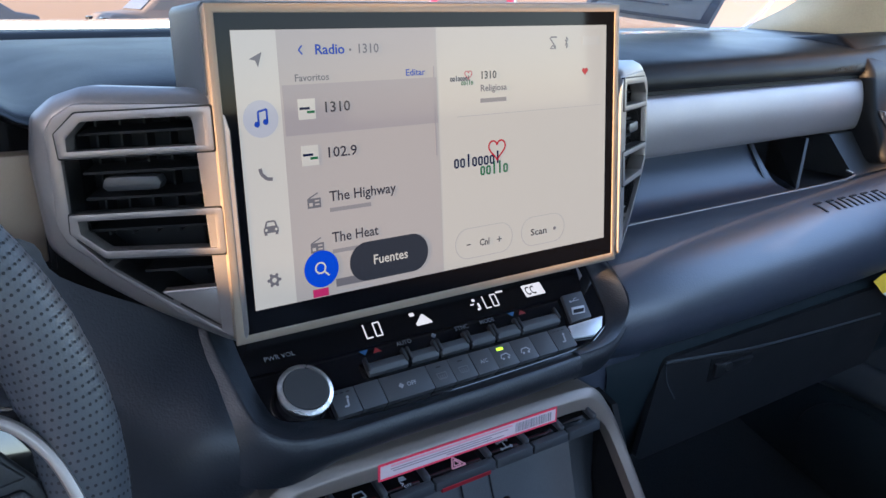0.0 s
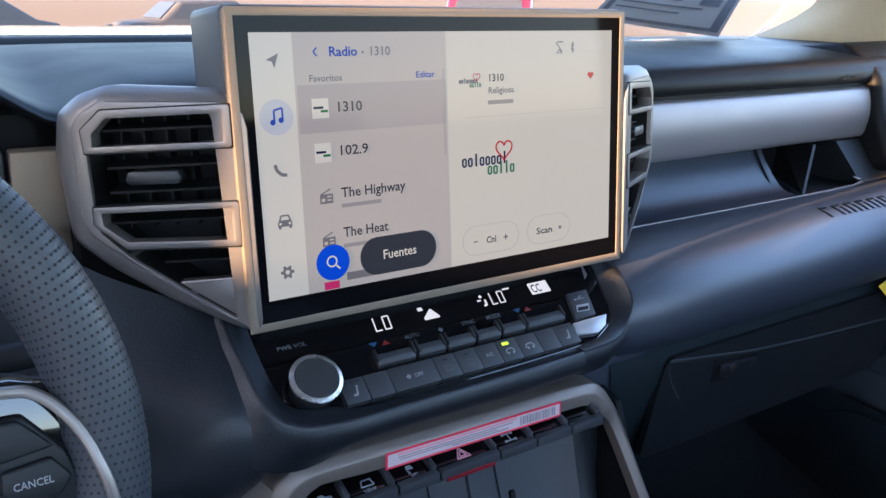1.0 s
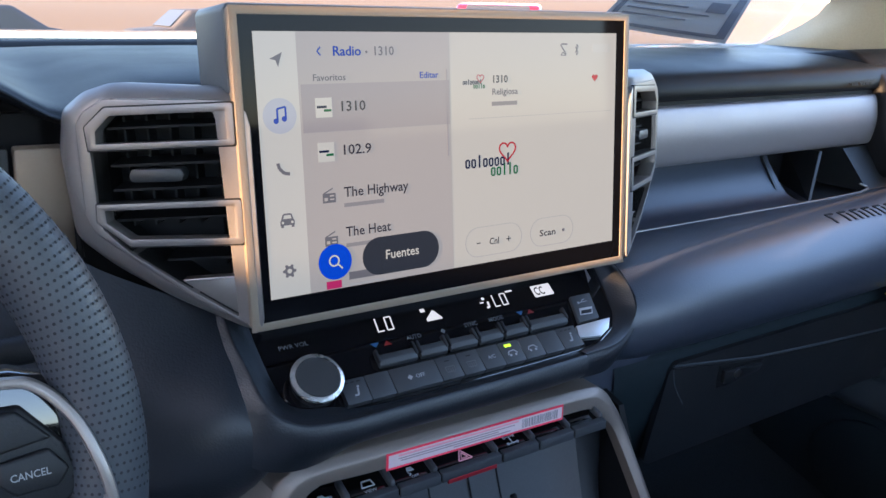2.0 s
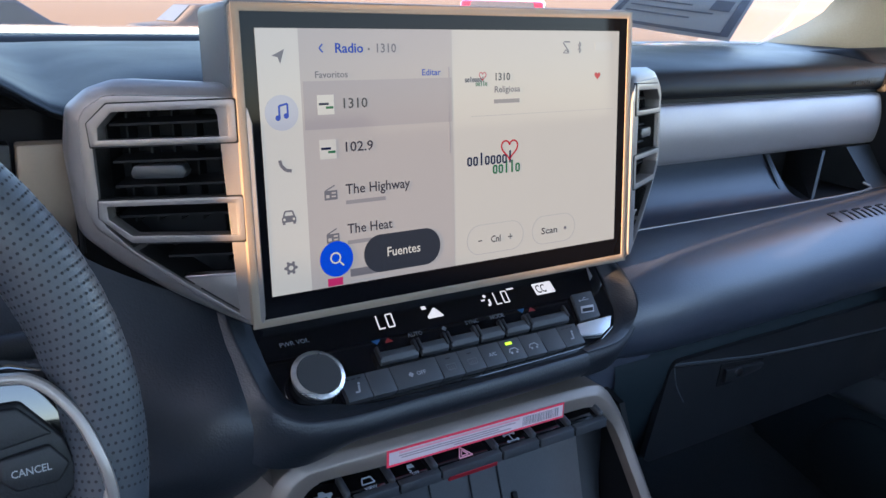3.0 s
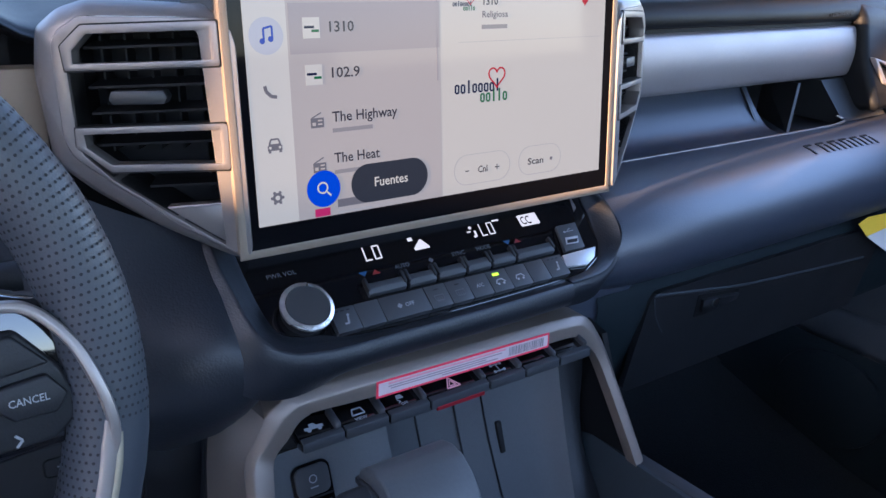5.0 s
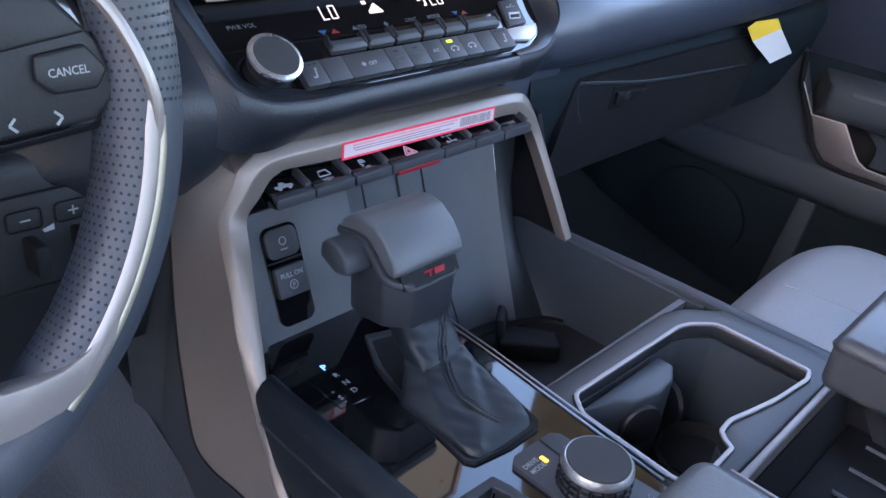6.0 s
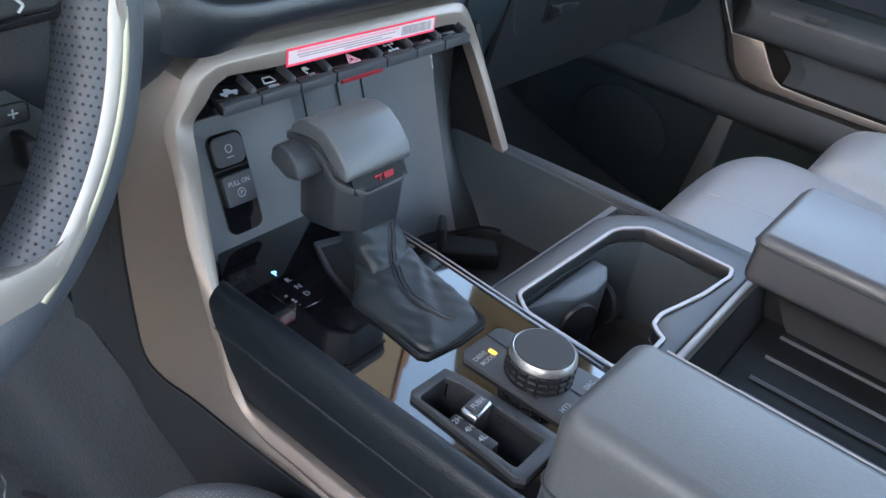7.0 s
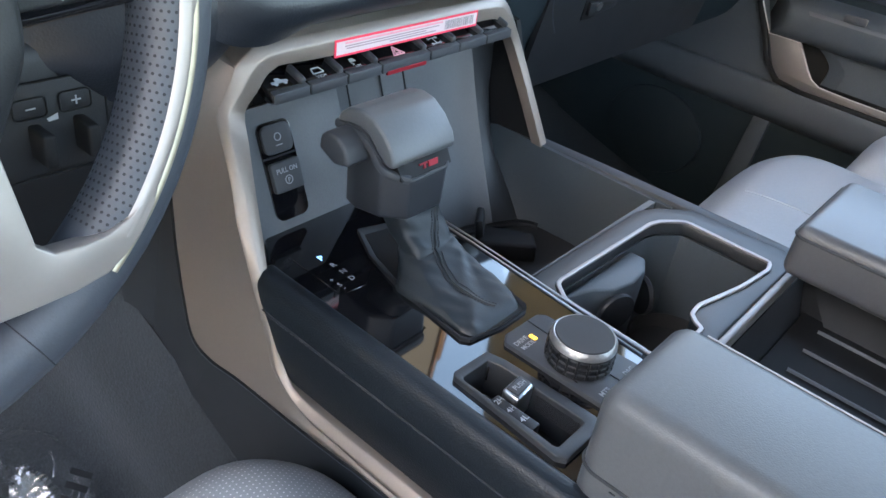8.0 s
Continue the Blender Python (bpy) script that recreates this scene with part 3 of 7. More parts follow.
for (y, z), x0 in zip(LOWER, NEAR_X):
    keep = 0.55 if z > 0.712 and y > 0.05 else 0.2 if y > 0.01 and z > 0.70 else 0.0
    line = [(x0 + dx, f + (1 - f) * keep) for dx, f in NEAR_END] + [(0.270 + 0.06875 * k, 1.0) for k in range(9)]
    rows.append([(x, 0.035 + (y - 0.035) * f + 0.02 * (max(0, x - 0.165) / 0.655) ** 3, 0.680 + (z - 0.680) * f) for x, f in line])
part("lower_pad", sheet(rows, 3, 3),
     PAD, dash, "rounded grained knee pad")
part("shelf_lip", sweep(curve([(0.19, 0.0705, 0.7265), (0.40, 0.070, 0.7265), (0.655, 0.070, 0.7285), (0.672, 0.082, 0.736)], 4), round_section(0.0016, 8)), SURROUND, dash, "thin bright lip")
part("end_cap", prism([(0.735, 0.16, 0.90), (0.735, 0.105, 0.862), (0.735, 0.09, 0.80), (0.735, 0.06, 0.74), (0.735, 0.30, 0.70), (0.735, 0.30, 0.885)], (0.22, 0.03, 0), 0.012, 3), TOP, dash)
ev = part("end_vent", ring([(0.745, 0.085, 0.806), (0.90, 0.082, 0.770), (0.905, 0.075, 0.735), (0.765, 0.078, 0.772)],
                           [(0.757, 0.0845, 0.799), (0.89, 0.082, 0.766), (0.894, 0.076, 0.745), (0.772, 0.079, 0.778)], (0, 0.02, 0), 0.002), SILVER, dash, "silver outer vent frame")
part("vent_slat", prism([(0.76, 0.088, 0.792), (0.895, 0.086, 0.759), (0.895, 0.086, 0.755), (0.76, 0.088, 0.788)], (0, 0.02, 0)), HARD, ev)

# emblem: plain strokes in the size of the moulded name, lying on the pad
pad_ob = [o for o in dash.children if o.name.startswith("lower_pad")][0]
emb = frame3((0.501, 0.0, 0.7228), (1, -0.012, 0.012), (-0.05, 0.62, 0.55))


def on_pad(x, y, lift):
    p, d = on(emb, x, y, 0.05) - origin(pad_ob), -(emb.to_3x3() @ V3((0, 0, 1)))
    hit, place, normal, _ = pad_ob.ray_cast(p, d)
    return (place if hit else p + d * 0.05) + origin(pad_ob) - d * lift


def pad_stroke(pts, w):
    bm = bmesh.new()
    for (ax, ay), (bx, by) in zip(pts, pts[1:]):
        s = math.hypot(bx - ax, by - ay)
        nx, ny = -(by - ay) / s * w / 2, (bx - ax) / s * w / 2
        rows = []
        for k in range(5):
            x, y = ax + (bx - ax) * k / 4, ay + (by - ay) * k / 4
            rows.append([bm.verts.new(on_pad(x + nx * o, y + ny * o, h)) for o, h in ((1, 0.0), (0.7, 0.0011), (-0.7, 0.0011), (-1, 0.0))])
        for r, s2 in zip(rows, rows[1:]):
            for a, b, c, d in zip(r, r[1:], s2[1:], s2):
                bm.faces.new((a, b, c, d))
    return bm


for i in range(6):
    x0 = 0.0240 * i
    part("emblem_bar", pad_stroke([(x0 + 0.001, 0.001), (x0 + 0.005, 0.019), (x0 + 0.018, 0.019)], 0.0034), DARK, dash)
    if i:
        part("emblem_bar", pad_stroke([(x0 + 0.016, 0.015), (x0 + 0.013, 0.001)], 0.0034), DARK, dash)
air = frame3((0.662, 0.1090, 0.8575), (1, 0.02, 0.05), (0, 0.12, 1))
lettering("airbag_mark", "SRS AIRBAG", air, 0, 0, 0.009, DARK, dash, z=0.0008, width=0.055)

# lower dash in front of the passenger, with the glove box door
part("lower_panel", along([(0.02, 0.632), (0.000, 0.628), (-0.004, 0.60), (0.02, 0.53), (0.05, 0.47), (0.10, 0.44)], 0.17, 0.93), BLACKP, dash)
glove = thing("glove_box", (0.47, 0.01, 0.55), "black plastic glove box with a recessed handle", "glove box")
gm = frame3((0.240, -0.0065, 0.6165), (1, 0, 0), (0, -0.19, 0.98))
part("door", pill(gm, 0.0, -0.125, 0.44, 0.0, 0.012, -0.003, 0.0035), HARD, glove)
part("handle_recess", slab(gm, [(0.078, -0.0200), (0.1500, -0.0290), (0.1465, -0.0415), (0.100, -0.0500), (0.082, -0.0490)], 0.0030, 0.0042), DARK, glove)
part("handle", bevel(slab(gm, [(0.084, -0.0260), (0.1480, -0.0325), (0.1445, -0.0395), (0.104, -0.0445), (0.088, -0.0430)], 0.0036, 0.0085), 0.0012, 2), HARD, glove)
part("lock", disc(gm, 0.1050, -0.0330, 0.0050, 0.0084, 0.0098), CHROME, glove)
# pale sweeps painted as the light along the door's edges, beside the dark gap
part("door_edge", sweep(curve([on(gm, x, y, 0.0036) for x, y in ((0.004, -0.002), (0.080, -0.0140), (0.150, -0.0245), (0.280, -0.0360), (0.415, -0.0455))], 5), round_section(0.0012, 6)), DOORP, glove)
part("edge_gap", sweep(curve([on(gm, x, y - 0.0028, 0.0036) for x, y in ((0.004, -0.002), (0.080, -0.0140), (0.150, -0.0245), (0.280, -0.0360), (0.415, -0.0455))], 5), round_section(0.0012, 6)), DARK, glove)
part("door_edge", sweep(curve([on(gm, 0.004, -0.003, 0.0032), on(gm, 0.016, -0.030, 0.0032), on(gm, 0.036, -0.056, 0.0032)], 5), round_section(0.0009, 6)), DOORP, glove)

tag = thing("hang_tag", (0.66, -0.02, 0.60), "yellow and white card tag hanging from the dash", "tag")
part("card", prism([(0.607, -0.022, 0.614), (0.690, -0.022, 0.621), (0.757, -0.022, 0.578), (0.687, -0.022, 0.573)], (0, 0.0006, 0)), PAPER, tag)
part("header", prism([(0.581, -0.0225, 0.634), (0.600, -0.0225, 0.640), (0.668, -0.0225, 0.637), (0.690, -0.0225, 0.621), (0.607, -0.0225, 0.614)], (0, 0.0006, 0)), YELLOW, tag, "yellow header strip")

# paper form in a clear sleeve, standing at the foot of the windscreen
paper = thing("window_sheet", (0.66, 0.37, 0.893), "printed paper form in a clear sleeve on the dash", "paper")


def leaf(u, v, off=0.0):
    """A point of the curled form: u across, v up."""
    lo, hi = V3((0.446 + 0.272 * u, 0.355 + 0.012 * math.sin(3.1 * u), 0.925 - 0.027 * u)), V3((0.560 + 0.270 * u, 0.395, 0.985 - 0.006 * u))
    return lo.lerp(hi, v) + V3((0, -off, off * 0.4))


def leaf_patch(u0, v0, u1, v1, off, k=8):
    return sheet([[leaf(u0 + (u1 - u0) * a / k, v0 + (v1 - v0) * b / 3, off) for a in range(k + 1)] for b in range(4)], 1, 1, thick=(0, 0.0005, 0))


part("form", leaf_patch(0, 0, 1, 1, 0.0), PALEPAPER, paper)
for box4 in ((0.03, 0.06, 0.97, 0.12), (0.03, 0.12, 0.07, 0.95), (0.90, 0.12, 0.97, 0.95), (0.10, 0.30, 0.60, 0.33), (0.10, 0.42, 0.75, 0.45), (0.10, 0.54, 0.55, 0.57), (0.70, 0.50, 0.86, 0.70)):
    part("print_bar", leaf_patch(*box4, 0.0012), BLUEPAPER, paper)
sleeve = sheet([[(0.44, 0.352, 0.8935), (0.58, 0.348, 0.8935), (0.74, 0.352, 0.8935), (0.79, 0.352, 0.8945)], [(0.45, 0.350, 0.925), (0.59, 0.345, 0.912), (0.74, 0.350, 0.902), (0.80, 0.345, 0.912)],
                [(0.55, 0.385, 0.985), (0.68, 0.385, 0.985), (0.86, 0.375, 0.965), (0.915, 0.37, 0.967)]], 6, 5)
part("sleeve", sleeve, SLEEVE, paper, "clear plastic sleeve")
part("sleeve_edge", sweep(curve([(0.44, 0.350, 0.8945), (0.58, 0.346, 0.895), (0.74, 0.350, 0.8955), (0.79, 0.350, 0.897), (0.85, 0.355, 0.925), (0.915, 0.368, 0.967)], 6), round_section(0.0030, 8)), FILM, paper, "clear sleeve edge")

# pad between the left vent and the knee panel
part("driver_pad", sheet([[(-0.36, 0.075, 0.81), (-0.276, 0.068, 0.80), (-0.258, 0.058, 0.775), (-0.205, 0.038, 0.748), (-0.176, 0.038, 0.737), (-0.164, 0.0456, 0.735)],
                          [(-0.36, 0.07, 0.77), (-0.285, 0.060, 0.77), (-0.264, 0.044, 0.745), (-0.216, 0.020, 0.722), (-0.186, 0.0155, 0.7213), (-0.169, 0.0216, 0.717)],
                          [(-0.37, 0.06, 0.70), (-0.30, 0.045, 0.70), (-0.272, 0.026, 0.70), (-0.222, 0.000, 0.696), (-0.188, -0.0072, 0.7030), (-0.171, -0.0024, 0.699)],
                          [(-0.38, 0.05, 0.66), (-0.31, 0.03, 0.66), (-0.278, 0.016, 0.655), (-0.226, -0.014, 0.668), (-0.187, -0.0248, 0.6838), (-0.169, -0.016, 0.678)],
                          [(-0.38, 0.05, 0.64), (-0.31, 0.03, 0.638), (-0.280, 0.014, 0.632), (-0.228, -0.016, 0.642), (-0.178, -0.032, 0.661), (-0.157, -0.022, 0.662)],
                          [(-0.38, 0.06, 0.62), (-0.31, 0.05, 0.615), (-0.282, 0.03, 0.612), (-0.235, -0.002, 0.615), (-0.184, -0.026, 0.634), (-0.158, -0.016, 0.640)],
                          [(-0.38, 0.09, 0.60), (-0.31, 0.07, 0.60), (-0.282, 0.05, 0.595), (-0.24, 0.015, 0.595), (-0.186, -0.006, 0.610), (-0.160, 0.0, 0.625)]], 5, 5), PADSHADE, dash, "grained knee pad")

# filler block added behind the pads to stop daylight showing between them
part("corner_pad", bevel(span((0.128, -0.002, 0.585), (0.225, 0.10, 0.700)), 0.012, 3), PAD, dash)

# ---- climate panel and its padded surround ----
hm = frame3((0, 0.024, 0.715), (1, 0, 0), (0, 0.8, 0.6))
OUT = [(-0.1605, 0.030), (-0.1608, 0.0), (-0.1603, -0.014), (-0.1595, -0.028), (-0.1578, -0.042), (-0.1545, -0.054), (-0.148, -0.0605), (-0.138, -0.0635), (-0.124, -0.0660), (-0.106, -0.0715), (-0.066, -0.0735), (0.0, -0.0738),
       (0.05, -0.0733), (0.095, -0.0722), (0.122, -0.0695), (0.142, -0.060), (0.153, -0.045), (0.160, -0.018), (0.164, 0.008), (0.166, 0.030)]
# crest of the padded roll round the panel: across, up, proud
CREST = [(-0.1800, 0.026, 0.0125), (-0.1792, -0.006, 0.013), (-0.1776, -0.020, 0.013), (-0.1760, -0.033, 0.013), (-0.1742, -0.046, 0.0125), (-0.1710, -0.059, 0.0115), (-0.1635, -0.0705, 0.0105), (-0.150, -0.0780, 0.009),
         (-0.130, -0.0808, 0.008), (-0.108, -0.0818, 0.008), (-0.066, -0.0813, 0.0075), (0.0, -0.0815, 0.007), (0.05, -0.0808, 0.0055), (0.0985, -0.0785, 0.002)]
rows = [[] for _ in range(10)]
for k, ((ex, ey), (cx, cy, ch)) in enumerate(zip(OUT, CREST)):
    a, b = CREST[max(k - 1, 0)], CREST[min(k + 1, len(CREST) - 1)]
    tx, ty = b[0] - a[0], b[1] - a[1]
    s = math.hypot(tx, ty)
    nx, ny = ty / s, -tx / s
    low = min(1.0, max(0.0, (k - 5) / 4))
    for row, (f, h) in zip(rows, ((0.0, -0.004), (0.0, 0.0005), (0.35, 0.35 * ch - 0.0005), (0.75, 0.75 * ch - 0.0002), (0.93, 0.96 * ch), (1.0, ch))):
        row.append(on(hm, ex + (cx - ex) * f, ey + (cy - ey) * f, h))
    for row, (side_d, side_h), (low_d, low_h) in zip(rows[6:], ((0.0024, -0.0012), (0.0075, -0.0065), (0.016, -0.017), (0.028, -0.034)), ((0.0024, -0.0008), (0.0085, -0.006), (0.0105, -0.0160), (0.006, -0.030))):
        side_h *= 1.0 - (1.0 - {0.0024: 1.0, 0.0075: 0.65, 0.016: 0.46, 0.028: 0.37}[side_d]) * ((1.0, 1.0, 1.0, 1.0, 0.7, 0.3)[k] if k < 6 else 0.0)
        d, h = side_d + (low_d - side_d) * low, side_h + (low_h - side_h) * low
        row.append(on(hm, cx + nx * d, cy + ny * d, ch + h))
part("centre_surround", sheet(rows, 4, 3), PADSHADE, dash, "grained padded roll round the climate panel")

# the border on the passenger's side: a broad chamfer from the panel's edge up to a crease on the knee pad
CREASE = [(0.1777, 0.0140, 0.7185), (0.1714, -0.0050, 0.7133), (0.1695, -0.0195, 0.7008), (0.1657, -0.0270, 0.6882), (0.1547, -0.0315, 0.6754), (0.1335, -0.0375, 0.6700), (0.0985, -0.0400, 0.6695)]
edge = [on(hm, x, y, -0.001) for x, y in ((0.1645, 0.030), (0.1630, 0.008), (0.1590, -0.018), (0.1520, -0.045), (0.1415, -0.060), (0.1225, -0.0690), (0.095, -0.0722))]
rows = [[p + (V3(q) - p) * f + hm.to_3x3() @ V3((0, 0, h)) for p, q in zip(edge, CREASE)] for f, h in ((0.0, -0.004), (0.0, 0.001), (0.25, 0.0022), (0.6, 0.002), (0.92, 0.0012), (1.0, 0.0))]
low = (0, 0, 0, 0, 0.5, 1, 1)
rows.append([V3(q) + V3((0.004, 0.0005, -0.001)).lerp(V3((0, -0.0015, -0.008)), w) for q, w in zip(CREASE, low)])
rows.append([V3(q) + V3((0.014, 0.012, -0.003)).lerp(V3((0, 0.006, -0.024)), w) for q, w in zip(CREASE, low)])
part("panel_border", sheet(rows, 5, 4), PADSHADE, dash, "grained chamfered border beside the climate panel")

hv = thing("climate_panel", (0, 0.0, 0.69), "piano-black climate control panel with keys and knob", "control panel")
part("faceplate", prism([on(hm, x, y, -0.006) for x, y in OUT], hm.to_3x3() @ V3((0, 0, 0.006)), 0.0008), GLOSS, hv, angle=5)

knob_at = on(hm, -0.1314, -0.0472, -0.0055)
kn = part("volume_knob", lathe([(0.0160, 0.001), (0.0160, 0.012), (0.0172, 0.0130), (0.0172, 0.0160), (0.015, 0.017)], knob_at, (0, -0.6, 0.8), 48), HARD, hv)
part("bright_ring", lathe([(0.0172, 0.0140), (0.0187, 0.0146), (0.0190, 0.0160), (0.0188, 0.0172), (0.0162, 0.0184), (0.0156, 0.0184), (0.0153, 0.0170)], knob_at, (0, -0.6, 0.8), 30), POLISHED, kn, "bright faceted metal ring", angle=5)
part("cap", lathe([(0.0154, 0.014), (0.0154, 0.0182), (0.0148, 0.0188), (0.002, 0.0189)], knob_at, (0, -0.6, 0.8), 40), CAP, kn, "dark grey cap")

# lower key row: (left edge, right edge, mark)
key_marks = [(-0.1155, -0.0970, "seat"), (-0.0963, -0.0775, ""), (-0.0768, -0.0385, "fan OFF"), (-0.0378, -0.0195, "def"), (-0.0188, 0.0000, "rear"),
             (0.0007, 0.0195, "A/C"), (0.0202, 0.0392, "car lit"), (0.0399, 0.0590, "car"), (0.0597, 0.0785, ""), (0.0792, 0.0990, "seat")]
for x0, x1, mark in key_marks:
    k = part("key", bevel(pill(hm, x0, -0.0705, x1, -0.0515, 0.0006, 0.0005, 0.0062, 3), 0.0006, 2), KEY, hv)
    c = (x0 + x1) / 2
    if mark == "A/C":
        lettering("legend", "A/C", hm, c, -0.0625, 0.0042, LEGEND, k, z=0.0063, align="CENTER")
    elif mark == "fan OFF":
        lettering("legend", "OFF", hm, c + 0.0035, -0.0630, 0.0045, LEGEND, k, z=0.0063, align="CENTER")
        part("icon", merge(*[disc(hm, c - 0.005 + 0.0011 * i, -0.0613 + 0.0011 * j, 0.0009, 0.0061, 0.0065, 10) for i, j in ((-1, 0), (1, 0), (0, 1), (0, -1))]), LEGEND, k)
    elif mark == "seat":
        part("icon", merge(stroke(hm, [(c - 0.002, -0.0645), (c + 0.001, -0.0645), (c + 0.002, -0.0595)], 0.0013, 0.0061, 0.0065),
                           disc(hm, c + 0.0025, -0.0582, 0.0010, 0.0061, 0.0065, 12)), LEGEND, k)
        for i in range(3):
            part("indicator", slab(hm, [(c - 0.006 + 0.0045 * i, -0.0545), (c - 0.0035 + 0.0045 * i, -0.0545), (c - 0.0035 + 0.0045 * i, -0.0538), (c - 0.006 + 0.0045 * i, -0.0538)], 0.0061, 0.0064), DARK, k)
    elif mark in ("car", "car lit"):
        part("icon", merge(stroke(hm, [(c - 0.0045, -0.0635), (c - 0.003, -0.0605), (c + 0.002, -0.0600), (c + 0.0045, -0.0630)], 0.0008, 0.0061, 0.0065),
                           *[disc(hm, c + dx, -0.0640, 0.0010, 0.0061, 0.0065, 10) for dx in (-0.0025, 0.0025)]), LEGEND, k)
    elif mark in ("def", "rear"):
        part("icon", merge(stroke(hm, [(c - 0.0035, -0.0650), (c - 0.004, -0.0605), (c + 0.004, -0.0605), (c + 0.0035, -0.0650), (c - 0.0035, -0.0650)], 0.0006, 0.0061, 0.0065),
                           *[stroke(hm, [(c + dx, -0.0660), (c + dx, -0.0620)], 0.0005, 0.0061, 0.0065) for dx in (-0.0018, 0, 0.0018)]), DIMLEGEND, k)
        part("indicator", slab(hm, [(c - 0.002, -0.0560), (c + 0.002, -0.0560), (c + 0.002, -0.0551), (c - 0.002, -0.0551)], 0.0061, 0.0064), DARK, k)
    if mark == "car lit":
        part("indicator", slab(hm, [(c - 0.0045, -0.0565), (c + 0.0015, -0.0565), (c + 0.0015, -0.0542), (c - 0.0045, -0.0542)], 0.0061, 0.0066), LEDGREEN, k, "lit green indicator")

# upper rocker switches
for x0, x1 in ((-0.0800, -0.0480), (-0.0450, -0.0212), (-0.0185, 0.0065), (0.0092, 0.0314), (0.0341, 0.0565), (0.0592, 0.0985)):
    sec = [(-0.0470, 0.0005), (-0.0462, 0.0042), (-0.0425, 0.0060), (-0.0380, 0.0052), (-0.0355, 0.0005)]
    rk = part("rocker", bevel(prism([on(hm, x0, y, z) for y, z in sec], hm.to_3x3() @ V3((x1 - x0, 0, 0))), 0.0005, 2), KEY, hv)
    for s0 in (x1 - 0.0015, x0 - 0.0005):
        part("rocker_nub", box(on(hm, s0 + 0.001, -0.0385, 0.0044), (0.0026, 0.0110, 0.0052), 0.0012, 2, hm.to_3x3()), HARD, rk)

# display marks of the panel
def readout(x, y, h):
    """L and O in seven-segment strokes."""
    w, s, t0 = 0.42 * h, 0.08 * h, 0.085 * h
    part("digit", merge(stroke(hm, [(x + s, y + h), (x, y)], t0, 0.0002, 0.0004), stroke(hm, [(x, y + t0 / 2), (x + w, y + t0 / 2)], t0, 0.0002, 0.0004)), LEDWHITE, hv, "lit white digit")
    x += 0.66 * h
    part("digit", stroke(hm, [(x, y + t0 / 2), (x + s, y + h - t0 / 2), (x + s + w, y + h - t0 / 2), (x + w, y + t0 / 2), (x, y + t0 / 2)], t0, 0.0002, 0.0004), LEDWHITE, hv, "lit white digit")


readout(-0.0675, -0.0170, 0.0122)
readout(0.0420, -0.0165, 0.0118)
part("fan_icon", merge(slab(hm, [(-0.024, -0.0165), (-0.0105, -0.0165), (-0.0105, -0.0150), (-0.0150, -0.008), (-0.0165, -0.0075), (-0.0245, -0.0145)], 0.0002, 0.0004),
                       slab(hm, [(-0.0265, -0.0075), (-0.0225, -0.0075), (-0.0225, -0.0045), (-0.0265, -0.0045)], 0.0002, 0.0004)), LEDWHITE, hv)
part("airflow_icon", merge(disc(hm, 0.0335, -0.0065, 0.0014, 0.0002, 0.0004), stroke(hm, [(0.0335, -0.0155), (0.0360, -0.0150), (0.0365, -0.0100)], 0.0018, 0.0002, 0.0004),
                           stroke(hm, [(0.029, -0.0100), (0.0325, -0.0100)], 0.0012, 0.0002, 0.0004)), LEDWHITE, hv)
part("sync_bar", slab(hm, [(0.0575, -0.0035), (0.0645, -0.0035), (0.0645, -0.0050), (0.0575, -0.0050)], 0.0002, 0.0004), LEDWHITE, hv)
cc = part("mode_badge", pill(hm, 0.0840, -0.0155, 0.1045, -0.0040, 0.001, 0.0002, 0.0004), LEDWHITE, hv, "lit white badge")
lettering("badge_text", "CC", hm, 0.0855, -0.0138, 0.0115, GLOSS, cc, z=0.0005, width=0.010)
for x0, txt, w in ((-0.048, "AUTO", 0.013), (0.0045, "SYNC", 0.0125), (0.0285, "MODE", 0.0140)):
    lettering("legend", txt, hm, x0, -0.0285, 0.0050, DIMLEGEND, hv, width=w)
lettering("legend", "PWR VOL", hm, -0.146, -0.0150, 0.0050, DIMLEGEND, hv, width=0.022)
for x0, mtl in ((-0.0785, LEDBLUEDIM), (0.0570, LEDBLUEDIM)):
    part("cool_mark", slab(hm, [(x0, -0.0250), (x0 + 0.0075, -0.0250), (x0 + 0.0037, -0.0290)], 0.0002, 0.0004), mtl, hv, "blue arrow")
    part("warm_mark", slab(hm, [(x0 + 0.010, -0.0290), (x0 + 0.0175, -0.0290), (x0 + 0.0137, -0.0250)], 0.0002, 0.0004), LEDRED, hv, "red arrow")
part("fan_mark", merge(*[disc(hm, -0.0155 + 0.0012 * i, -0.0275 + 0.0012 * j, 0.0010, 0.0002, 0.0004, 10) for i, j in ((-1, 0), (1, 0), (0, 1), (0, -1))]), DIMLEGEND, hv)
port = part("usb_plate", bevel(slab(hm, [(0.1085, -0.0496), (0.1316, -0.0491), (0.1372, -0.0236), (0.1148, -0.0236)], 0.0002, 0.0042), 0.0008, 2), KEY, hv)
part("socket", slab(hm, [(0.1135, -0.0432), (0.1272, -0.0440), (0.1304, -0.0375), (0.1165, -0.0368)], 0.0042, 0.0046), RINGMETAL, port, "metal usb socket")
part("socket_slot", slab(hm, [(0.1150, -0.0424), (0.1262, -0.0430), (0.1286, -0.0398), (0.1170, -0.0392)], 0.0046, 0.0048), DARK, port)
